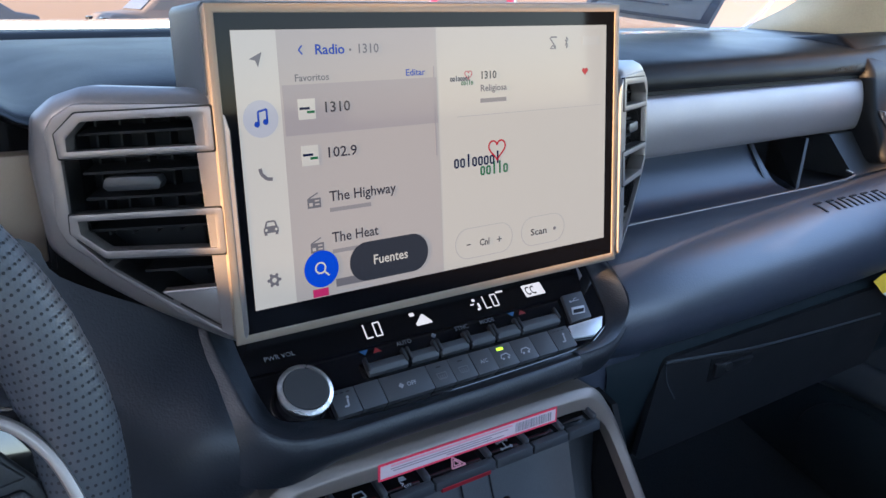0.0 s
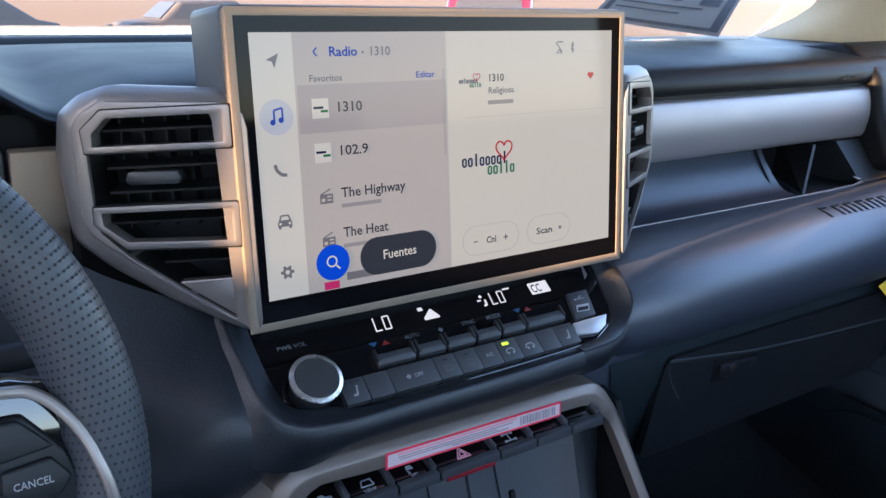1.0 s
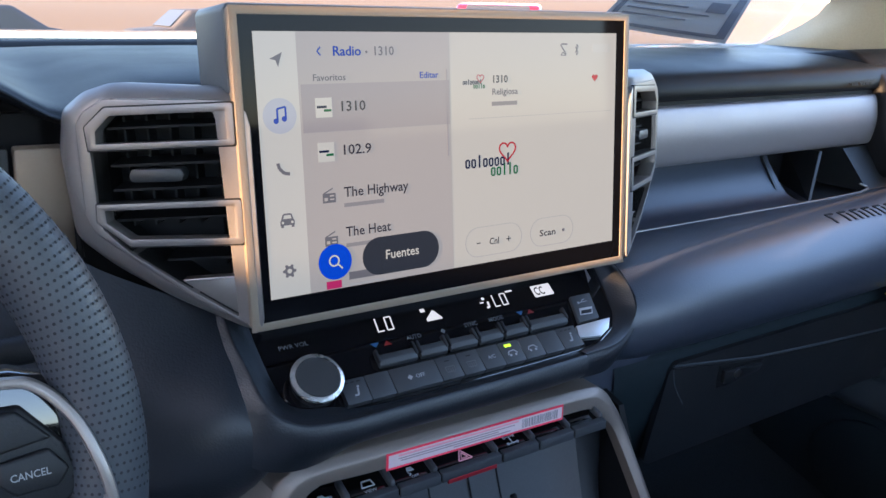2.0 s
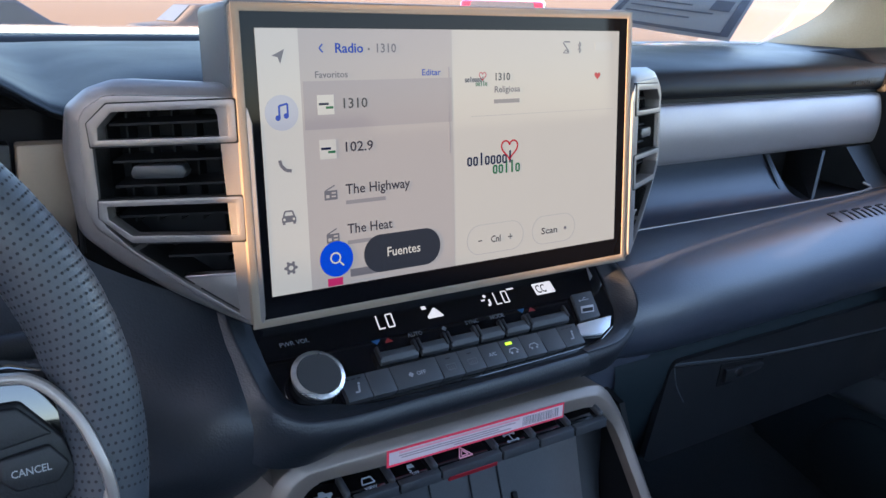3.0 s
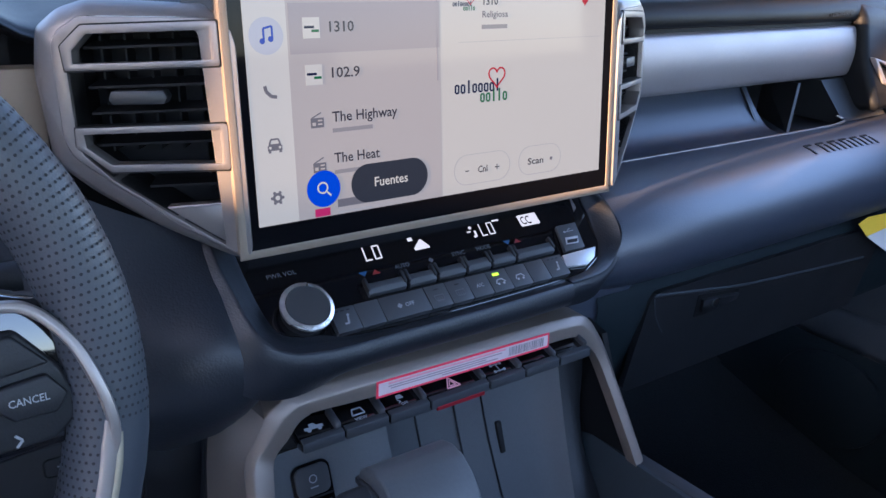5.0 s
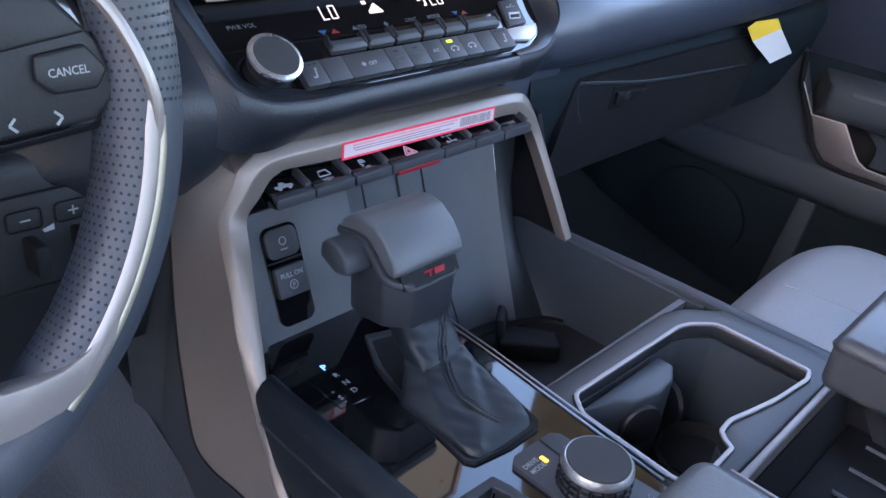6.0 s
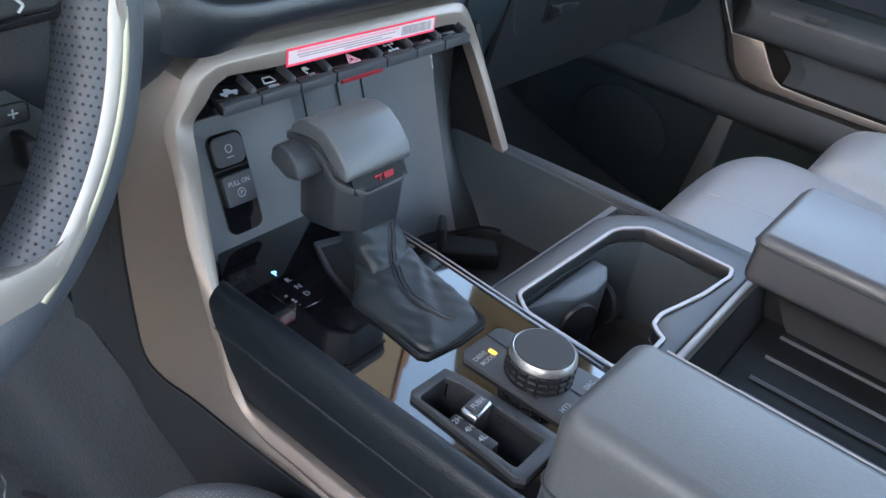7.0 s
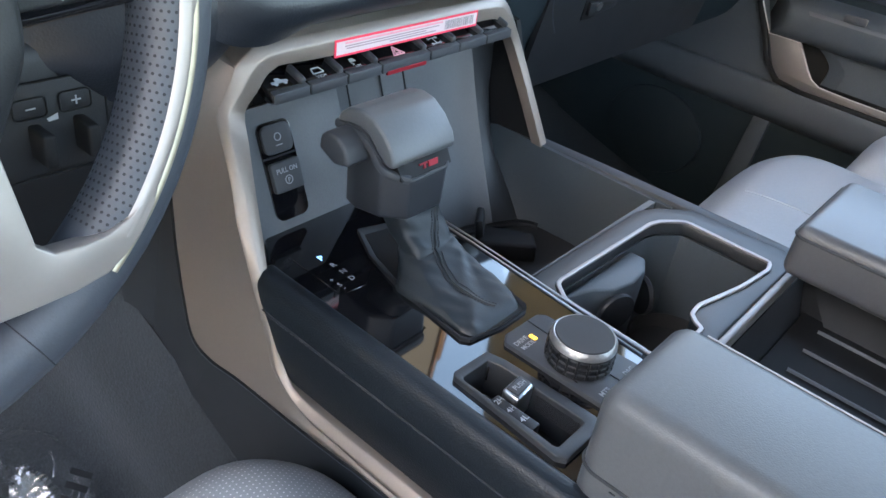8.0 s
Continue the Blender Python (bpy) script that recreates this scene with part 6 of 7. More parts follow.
# four-wheel-drive switch tray
fw = thing("drive_range_switch", (-0.154, -0.29, TOPZ), "black recessed drive range switch with chrome button", "switch")
fm = frame3((-0.1570, -0.2920, TOPZ), (1, 0, 0), (0, 1, 0))
so = [(-0.0225, -0.0385), (-0.0190, -0.0440), (0.0150, -0.0445), (0.0220, -0.0410), (0.0210, 0.0), (0.0195, 0.0300), (0.0165, 0.0430), (-0.0140, 0.0445), (-0.0170, 0.0420), (-0.0195, 0.0)]
si = [(-0.0165, -0.0330), (-0.0150, -0.0350), (0.0115, -0.0350), (0.0130, -0.0330), (0.0130, 0.0), (0.0125, 0.0280), (0.0100, 0.0370), (-0.0135, 0.0375), (-0.0150, 0.0355), (-0.0155, 0.0)]
part("frame", ring([on(fm, x, y, 0.0045) for x, y in so], [on(fm, x, y, 0.0045) for x, y in si], (0, 0, -0.030), 0.0022, 3), MIDP, fw)
part("recess_floor", slab(fm, si, -0.026, -0.024), DARK, fw)
part("gate", bevel(prism([on(fm, x, y, -0.0235) for x, y in ((-0.0172, -0.0180), (-0.0090, -0.0180), (-0.0090, 0.0140), (-0.0172, 0.0140))], (0, 0, 0.0283)), 0.0012, 2), HARD, fw)
part("inner_step", slab(fm, [(-0.0040, -0.0330), (0.0125, -0.0330), (0.0125, -0.0300), (-0.0040, -0.0300)], -0.024, -0.018), HARD, fw)
pb = part("push_button", bevel(slab(fm, [(-0.0082, 0.0000), (0.0102, 0.0015), (0.0098, 0.0132), (-0.0084, 0.0122)], -0.012, 0.0095), 0.0018, 3), CHROME, fw, "chrome-edged push button")
part("button_face", bevel(slab(fm, [(-0.0064, 0.0018), (0.0086, 0.0032), (0.0082, 0.0116), (-0.0066, 0.0106)], 0.0090, 0.0112), 0.0008, 2), KEY, pb)
lettering("legend", "PUSH", fm, -0.0046, 0.0050, 0.0048, LEGEND, pb, z=0.0114, width=0.0105)
for txt, y0 in (("2H", 0.0080), ("4H", -0.0010), ("4L", -0.0108)):
    lettering("legend", txt, fm, -0.0168, y0, 0.0052, LEGEND, fw, z=0.0053, width=0.0064)

# drive mode selector
dm = thing("drive_mode_selector", (-0.098, -0.29, TOPZ), "drive mode selector with a knurled rotary dial", "selector")
plate = [(-0.1235, -0.251), (-0.117, -0.246), (-0.083, -0.247), (-0.078, -0.252), (-0.072, -0.326), (-0.076, -0.331), (-0.119, -0.331), (-0.1235, -0.326), (-0.1235, -0.29)]
part("plate", bevel(prism([(x, y, TOPZ - 0.002) for x, y in plate], (0, 0, 0.0055)), 0.0012, 2), KEY, dm)
dc = (-0.0990, -0.2922, TOPZ + 0.003)
dial = part("dial", lathe([(0.0214, 0.0), (0.0214, 0.0155), (0.0204, 0.0175), (0.0150, 0.018)], dc, (0, 0, 1), 48), HARD, dm)
pieces("grip_block", box((0, 0, 0), (0.0018, 0.0056, 0.0038), 0.0006, 1), HARD, dial,
       [Matrix.Translation((dc[0] + 0.0216 * math.cos(q), dc[1] + 0.0216 * math.sin(q), dc[2] + 0.0034 + lv * 0.0048)) @ Matrix.Rotation(q, 4, "Z")
        for lv in range(3) for q in (2 * math.pi * i / 20 for i in range(20))])
part("dial_ring", lathe([(0.0200, 0.0155), (0.0219, 0.0160), (0.0216, 0.0188), (0.0199, 0.0209), (0.0192, 0.0206)], dc, (0, 0, 1), 48), RINGMETAL, dial, "satin chrome ring")
part("dial_cap", lathe([(0.0193, 0.017), (0.0193, 0.0207), (0.0186, 0.0215), (0.003, 0.0217)], dc, (0, 0, 1), 40), CAP, dial, "grey dial cap")
part("indicator", box((-0.1055, -0.2605, TOPZ + 0.0040), (0.0030, 0.0056, 0.0012), 0.0004, 1), AMBER, dm, "lit amber indicator")
dmm = frame3((0, 0, TOPZ + 0.0036), (1, 0, 0), (0, 1, 0))
lettering("legend", "DRIVE", dmm, -0.1212, -0.2590, 0.0050, LEGEND, dm, width=0.0125)
lettering("legend", "MODE", dmm, -0.1205, -0.2645, 0.0050, LEGEND, dm, width=0.0125)
lettering("legend", "MTS", dmm, -0.1178, -0.3230, 0.0052, LEGEND, dm, width=0.0095)
lettering("legend", "DAC", dmm, -0.0890, -0.3230, 0.0052, LEGEND, dm, width=0.0095)
for pts in ([(-0.1190, -0.3050), (-0.118, -0.2960)], [(-0.0960, -0.330), (-0.0960, -0.3150)], [(-0.0940, -0.247), (-0.0950, -0.268)]):
    part("seam", stroke(dmm, pts, 0.0008, 0, 0.0004), DARK, dm)

# ---- gear shifter ----
gs = thing("gear_shifter", (-0.105, -0.16, TOPZ), "black gear shifter with leather boot and stitched grip", "gear lever")


# the leather boot: front line of the stitched seam, then half sizes of the tube round it
SEAM = [(-0.0871, -0.1494, 0.5460), (-0.0937, -0.1589, 0.5360), (-0.1015, -0.1705, 0.5275), (-0.1063, -0.1799, 0.5215), (-0.1099, -0.1932, 0.5165), (-0.1079, -0.2085, 0.5120), (-0.1001, -0.2239, 0.5075)]


def boot():
    """Rings from the collar down to the frame, each a rounded outline that widens towards the floor."""
    #        left      right     front     back      z
    levels = [(-0.1200, -0.0775, -0.1500, -0.1130, 0.5530), (-0.1200, -0.0765, -0.1510, -0.1140, 0.5465), (-0.1195, -0.0765, -0.1540, -0.1190, 0.5400), (-0.1185, -0.0765, -0.1580, -0.1260, 0.5340),
              (-0.1185, -0.0770, -0.1640, -0.1340, 0.5280), (-0.1200, -0.0770, -0.1720, -0.1420, 0.5225), (-0.1245, -0.0765, -0.1830, -0.1480, 0.5175), (-0.1290, -0.0755, -0.1980, -0.1520, 0.5130),
              (-0.1340, -0.0750, -0.2150, -0.1550, 0.5098), (-0.1365, -0.0770, -0.2300, -0.1560, 0.5066), (-0.1370, -0.0790, -0.2350, -0.1560, 0.5025)]
    rows = []
    for l, r, f, b, z in levels:
        cx, cy, ax, ay = (l + r) / 2, (f + b) / 2, (r - l) / 2, (b - f) / 2
        row = []
        for k in range(16):
            q = 2 * math.pi * (k + 0.5) / 16
            c, d = math.cos(q), math.sin(q)
            e = 0.30 + 0.25 * min(1.0, (z - 0.502) / 0.03)
            row.append((cx + ax * math.copysign(abs(c) ** e, c), cy + ay * math.copysign(abs(d) ** e, d), z - 0.0035 * (d > 0.3) * (z < 0.52)))
        rows.append(row)
    return rows


boot_bm = sheet(boot(), 5, 6, closed=True)
bmesh.ops.recalc_face_normals(boot_bm, faces=boot_bm.faces)
boot_bm.normal_update()
for v in boot_bm.verts:
    x, y, z = v.co
    fade = min(1.0, max(0.0, (z - 0.5035) / 0.004)) * min(1.0, max(0.0, (0.551 - z) / 0.006))
    fold = 0.0011 * math.exp(-((z - 0.5245 - 0.10 * (x + 0.10)) / 0.0016) ** 2) * -1
    fold += 0.0014 * math.exp(-((x + 0.108 - 0.9 * (y + 0.205)) / 0.0045) ** 2) * (y < -0.17)
    fold += 0.0010 * math.exp(-((x + 0.121 + 0.35 * (y + 0.20)) / 0.004) ** 2) * (y < -0.17)
    fold -= 0.0010 * math.exp(-((x + 0.093 - 0.5 * (y + 0.20)) / 0.004) ** 2) * (y < -0.17)
    fold += 0.0005 * math.sin(z * 380 + x * 160 + 1.0) * (z > 0.526) + 0.0003 * math.sin(x * 420 + y * 310 + z * 200)
    v.co += v.normal * fade * fold
boot_ob = part("boot", boot_bm, BOOT, gs, "wrinkled black leather boot", 60)


def on_boot(p, lift):
    """The point of the boot's skin next to p."""
    hit, place, normal, _ = boot_ob.closest_point_on_mesh(p - origin(boot_ob))
    return place + origin(boot_ob) + normal * lift


seam_line = curve(SEAM, 8)
part("boot_seam", sweep([on_boot(p, 0.0002) for p in seam_line], round_section(0.0010, 6)), BOOT, gs, "raised leather seam")
for side in (-0.0034, 0.0034):
    st2 = []
    for k in range(1, len(seam_line) - 2, 1):
        dd = seam_line[k + 1] - seam_line[k]
        p = seam_line[k] + V3((1, -0.35, 0)).normalized() * side
        a, b = on_boot(p, 0.0003), on_boot(p + dd * 0.55, 0.0003)
        st2.append(sweep([a, b], round_section(0.00055, 6)))
    tagged(part("boot_stitching", merge(*st2), HOLE, gs, "row of dark stitches"), kind="stuff")
waist = []
for k in range(12):
    x = -0.1215 + 0.0020 * k
    hit, place, normal, _ = boot_ob.ray_cast(V3((x, -0.30, 0.5245 + 0.10 * (x + 0.10))) - origin(boot_ob), V3((0, 1, 0)))
    if hit:
        waist.append(place + origin(boot_ob) + normal * 0.0001)
part("waist_seam", sweep(waist, round_section(0.0005, 6)), HOLE, gs)
fl_o = [(-0.107, -0.094), (-0.124, -0.125), (-0.1345, -0.165), (-0.1425, -0.2285), (-0.1385, -0.2345), (-0.110, -0.2392), (-0.0835, -0.2392), (-0.0785, -0.2350), (-0.064, -0.170), (-0.072, -0.105)]
fl_i = [(-0.1055, -0.101), (-0.1190, -0.128), (-0.1300, -0.167), (-0.1385, -0.2262), (-0.1355, -0.2310), (-0.110, -0.2366), (-0.0845, -0.2366), (-0.0812, -0.2335), (-0.069, -0.171), (-0.0755, -0.108)]
part("boot_frame", ring([(x, y, TOPZ + 0.0032) for x, y in fl_o], [(x, y, TOPZ + 0.0008) for x, y in fl_i], (0, 0, -0.005), 0.0009), HARD, gs, "slate boot frame")
part("frame_floor", prism([(x, y, TOPZ + 0.0004) for x, y in fl_i], (0, 0, 0.0004)), DARK, gs)

# grip: plastic housing below, leather pad above, dark sloped face between them
plan = [(-0.128, -0.098), (-0.1315, -0.112), (-0.1320, -0.136), (-0.1185, -0.1515), (-0.0820, -0.1515), (-0.0745, -0.1450), (-0.0745, -0.098)]
housing = bmesh.new()
low = [housing.verts.new((x * 0.96 - 0.004, y * 0.97 - 0.004, 0.5465 if y < -0.13 else 0.5415)) for x, y in plan]
high = [housing.verts.new((x, y, 0.5785 if y < -0.14 else 0.584 if y < -0.13 else 0.596)) for x, y in plan]
housing.faces.new(low)
housing.faces.new(high[::-1])
for i in range(len(plan)):
    j = (i + 1) % len(plan)
    housing.faces.new((low[i], low[j], high[j], high[i]))
bmesh.ops.recalc_face_normals(housing, faces=housing.faces)
part("housing", bevel(housing, 0.0026, 3), GRIPP, gs, "black plastic grip housing")
part("side_rim", sweep(curve([(-0.1325, -0.093, 0.602), (-0.1330, -0.104, 0.6025), (-0.1332, -0.116, 0.6020), (-0.1330, -0.1265, 0.5965), (-0.1322, -0.1325, 0.5885), (-0.1300, -0.1400, 0.5830), (-0.1190, -0.1505, 0.5788)], 5),
                       rect_section(0.0052, 0.0058, 0.0016)), KEY, gs, "slate rim along the pad")
part("front_lip", sweep([(-0.1192, -0.1508, 0.5788), (-0.1170, -0.1516, 0.5788), (-0.0830, -0.1516, 0.5788), (-0.0765, -0.1468, 0.5800)], round_section(0.0012, 8)), KEY, gs, "thin slate lip")
part("face_plate", prism([(-0.1260, y, z) for y, z in ((-0.120, 0.578), (-0.1500, 0.5790), (-0.1440, 0.5895), (-0.120, 0.592))], (0.0500, 0, 0)), DARK, gs, "black sloped face")
gsec = [(-0.092, 0.601), (-0.0945, 0.6100), (-0.102, 0.6165), (-0.113, 0.6195), (-0.125, 0.6180), (-0.1365, 0.6105), (-0.1450, 0.6010), (-0.1485, 0.5930), (-0.1462, 0.5885), (-0.136, 0.5900), (-0.128, 0.6000), (-0.110, 0.6040)]
part("grip", bevel(prism([(-0.1335, y, z) for y, z in gsec], (0.0615, 0, 0)), 0.0055, 5, 20), GRIPLEATHER, gs, "slate leather-wrapped grip pad")
part("pad_seam", sweep(curve([(-0.1338, -0.096, 0.6045), (-0.1340, -0.110, 0.6070), (-0.1340, -0.122, 0.6055), (-0.1338, -0.1330, 0.5955), (-0.1320, -0.1430, 0.5895)], 5), round_section(0.0008, 6)), HOLE, gs)
part("release_button", bevel(prism([(-0.1525, y, z) for y, z in ((-0.096, 0.590), (-0.097, 0.600), (-0.104, 0.6055), (-0.114, 0.6045), (-0.1215, 0.5985), (-0.1255, 0.5870), (-0.112, 0.5835))], (0.024, 0, 0)), 0.003, 3), KEY, gs, "grey release button")
tm = frame3((-0.0995, -0.1476, 0.5836), (1, 0.0, 0), (0, 0.49, 0.87))
part("red_badge", merge(slab(tm, [(-0.0076, 0.0011), (0.0000, 0.0011), (0.0000, 0.0022), (-0.0076, 0.0022)], 0, 0.0010), slab(tm, [(-0.0043, -0.0018), (-0.0026, -0.0018), (-0.0019, 0.0011), (-0.0034, 0.0011)], 0, 0.0010),
                        slab(tm, [(0.0008, -0.0018), (0.0095, -0.0018), (0.0107, 0.0022), (0.0012, 0.0022)], 0, 0.0010)), REDBADGE, gs, "small red badge shapes")

# ---- footwell, driver's side ----
setting("tunnel_carpet", sheet([[(-0.197, 0.45, 0.50), (-0.197, 0.089, 0.368), (-0.197, -0.049, 0.307), (-0.197, -0.25, 0.212)],
                                [(-0.222, 0.45, 0.40), (-0.222, 0.08, 0.265), (-0.222, -0.05, 0.22), (-0.222, -0.25, 0.165)],
                                [(-0.27, 0.45, 0.24), (-0.27, 0.10, 0.15), (-0.27, -0.05, 0.12), (-0.27, -0.25, 0.10)],
                                [(-0.50, 0.45, 0.20), (-0.50, 0.10, 0.10), (-0.50, -0.05, 0.085), (-0.50, -0.25, 0.08)],
                                [(-0.92, 0.45, 0.20), (-0.92, 0.10, 0.10), (-0.92, -0.05, 0.085), (-0.92, -0.25, 0.08)]], 5, 5), CARPET, "charcoal carpet over the driver footwell", "carpet")
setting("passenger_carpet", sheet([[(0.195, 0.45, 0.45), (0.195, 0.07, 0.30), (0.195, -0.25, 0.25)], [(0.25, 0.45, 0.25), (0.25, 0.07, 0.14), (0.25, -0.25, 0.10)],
                                   [(0.50, 0.45, 0.22), (0.50, 0.07, 0.10), (0.50, -0.25, 0.08)], [(0.92, 0.45, 0.22), (0.92, 0.07, 0.10), (0.92, -0.25, 0.08)]], 5, 5), SHADECARPET, "charcoal carpet over the passenger footwell", "carpet")


def film_bag():
    random.seed(9)
    rows = []
    for j in range(7):
        row = []
        for i in range(11):
            q = 2 * math.pi * i / 11
            r = (0.074, 0.084, 0.080, 0.070, 0.056, 0.036, 0.012)[j] * (1 + random.uniform(-0.26, 0.26))
            row.append((-0.314 + r * math.cos(q) * 0.9, 0.118 + r * 1.15 * math.sin(q), 0.125 + 0.018 * j + random.uniform(-0.010, 0.010)))
        rows.append(row)
    return sheet(rows, 3, 3, closed=True)


bag = thing("plastic_bag", (-0.322, 0.118, 0.11), "crumpled clear plastic bag with dark print on the floor", "plastic bag")
part("film", film_bag(), BAGFILM, bag, angle=18)
# shiny sweeps laid over the bag as its highlight streaks
random.seed(12)
for i in range(11):
    q0, j = random.uniform(-1.9, -0.2), random.uniform(0.5, 5.0)
    r = (0.088 - 0.0115 * j) * random.uniform(0.95, 1.1)
    part("film_glint", sweep(curve([(-0.314 + r * math.cos(q0 + 0.16 * k) * 0.9, 0.118 + r * 1.15 * math.sin(q0 + 0.16 * k), 0.128 + 0.018 * j + random.uniform(-0.003, 0.003)) for k in range(random.randint(4, 7))], 4), round_section(0.0011, 6)), FILM, bag, "added shiny streak for a highlight on the film")
bgm = frame3((-0.285, 0.072, 0.222), (0.62, -0.52, -0.45), (0.5, 0.62, 0.35))
for i in range(3):
    part("print_bar", slab(bgm, [(0.0, -0.013 * i), (0.020, -0.013 * i), (0.020, -0.013 * i + 0.006), (0.0, -0.013 * i + 0.006)], 0.003, 0.0035), HOLE, bag)

# driver knee panel with trailer brake controls
knee = thing("knee_panel", (-0.45, 0.03, 0.55), "black knee panel with brake controller switches", "panel")
part("panel", sheet([[(-0.93, 0.05, 0.66), (-0.40, 0.03, 0.66), (-0.24, 0.022, 0.648), (-0.20, 0.02, 0.64)], [(-0.93, 0.02, 0.64), (-0.40, 0.014, 0.640), (-0.24, 0.010, 0.634), (-0.20, 0.012, 0.62)],
                     [(-0.93, 0.02, 0.58), (-0.40, 0.014, 0.58), (-0.24, 0.012, 0.57), (-0.20, 0.02, 0.56)], [(-0.93, 0.06, 0.46), (-0.40, 0.06, 0.46), (-0.24, 0.06, 0.46), (-0.20, 0.06, 0.46)]], 5, 5), HARD, knee)
kp = frame3((-0.275, 0.0085, 0.597), (1, -0.03, 0), (0, 0, 1))
part("switch_plate", bevel(pill(kp, -0.068, -0.030, 0.033, 0.030, 0.010, -0.002, 0.0015), 0.0006, 2), HARD, knee)


def outline(m, x0, y0, x1, y1, r, z, w):
    """A thin gap line round a plate on the plane m."""
    pts = []
    for cx, cy, a0 in ((x1 - r, y1 - r, 0), (x0 + r, y1 - r, 90), (x0 + r, y0 + r, 180), (x1 - r, y0 + r, 270)):
        pts += [on(m, cx + r * math.cos(radians(a0 + 22.5 * k)), cy + r * math.sin(radians(a0 + 22.5 * k)), z) for k in range(5)]
    return sweep(pts, round_section(w, 6), up=m.to_3x3() @ V3((0, 0, 1)), closed=True)


part("plate_gap", outline(kp, -0.0685, -0.0325, 0.0325, 0.0305, 0.008, 0.0012, 0.0010), DARK, knee)
for c, ch in ((-0.015, "-"), (0.013, "+")):
    part("button_gap", outline(kp, c - 0.0105, 0.0085, c + 0.0095, 0.0215, 0.003, 0.0028, 0.0007), DARK, knee)
    b = part("button", bevel(pill(kp, c - 0.0100, 0.009, c + 0.0090, 0.021, 0.0025, 0.0010, 0.0026), 0.0005, 2), HARD, knee)
    part("mark", merge(*([stroke(kp, [(c - 0.003, 0.015), (c + 0.003, 0.015)], 0.001, 0.0026, 0.0029)] + ([stroke(kp, [(c, 0.012), (c, 0.018)], 0.001, 0.0026, 0.0029)] if ch == "+" else []))), LEGEND, b)
    part("lever", bevel(prism([on(kp, c - 0.0035, -0.018, 0.0), on(kp, c + 0.0050, -0.018, 0.0), on(kp, c + 0.0050, 0.004, 0.0), on(kp, c - 0.0035, 0.005, 0.0)], kp.to_3x3() @ V3((0.003, -0.003, 0.016)), 0.002), 0.0006, 2), DARK, knee)
part("trailer_mark", slab(kp, [(-0.006, 0.0062), (0.001, 0.0085), (0.001, 0.0045), (-0.005, 0.0040)], 0.0015, 0.0018), LEGEND, knee)

# instrument cluster and its bezel, mostly behind the wheel
cl = thing("instrument_cluster", (-0.45, 0.14, 0.75), "black instrument cluster behind the steering wheel", "instrument cluster")
part("bezel_panel", bevel(prism([(-0.288, 0.100, 0.845), (-0.257, 0.097, 0.845), (-0.257, 0.099, 0.772), (-0.290, 0.103, 0.780)], (0, 0.02, 0)), 0.002, 2), BEZEL, cl, "satin bezel strip")
part("bezel_edge", sweep([(-0.2555, 0.095, 0.848), (-0.2545, 0.097, 0.768)], rect_section(0.003, 0.004, 0.001)), DARK, cl)
part("bezel_outer", bevel(prism([(-0.306, 0.108, 0.845), (-0.291, 0.106, 0.845), (-0.293, 0.107, 0.778), (-0.31, 0.11, 0.785)], (0, 0.02, 0)), 0.002, 2), HARD, cl)
part("screen", span((-0.62, 0.150, 0.69), (-0.292, 0.165, 0.795), 0.004, 2), GLASSBLK, cl)
part("visor", bevel(prism([(-0.64, 0.12, 0.845), (-0.30, 0.12, 0.836), (-0.30, 0.18, 0.800), (-0.64, 0.18, 0.800)], (0, 0.0, 0.006)), 0.002, 2), DARK, cl)
part("hood_face", span((-0.64, 0.185, 0.78), (-0.262, 0.20, 0.858)), DARK, cl)
cm = frame3((-0.335, 0.134, 0.735), (1, 0, 0), (0, 0, 1))
part("gauge_ring", merge(*[stroke(cm, [(0.042 * math.cos(radians(q)), 0.042 * math.sin(radians(q))), (0.042 * math.cos(radians(q + 15)), 0.042 * math.sin(radians(q + 15)))], 0.003, 0, 0.003) for q in range(0, 360, 15)]), SILVER, cl, "thin silver gauge ring")
lettering("gauge_mark", "H", cm, 0.027, 0.004, 0.010, LEDWHITE, cl, z=0.001)

# ---- steering wheel ----
WC, WT, WR, WQ = V3((-0.459, -0.1415, 0.756)), radians(11.8), 0.1732, 0.0176
wm = frame3(WC, (1, 0, 0), (0, math.sin(WT), math.cos(WT)))
wheel = thing("steering_wheel", tuple(WC), "black leather steering wheel with silver trim", "steering wheel")


def wheel_rim():
    path = [on(wm, WR * math.cos(2 * math.pi * i / 72), WR * math.sin(2 * math.pi * i / 72)) for i in range(72)]
    nrm = wm.to_3x3() @ V3((0, 0, 1))
    return sweep(path, round_section(WQ, 18, 1.0, 1.0), up=nrm, closed=True)


rim = part("rim", wheel_rim(), RIMLEATHER, wheel, "perforated black leather rim")


def rim_point(a0, b0, r=WQ):
    rr = WR + r * math.cos(b0)
    return on(wm, rr * math.cos(a0), rr * math.sin(a0), r * math.sin(b0))


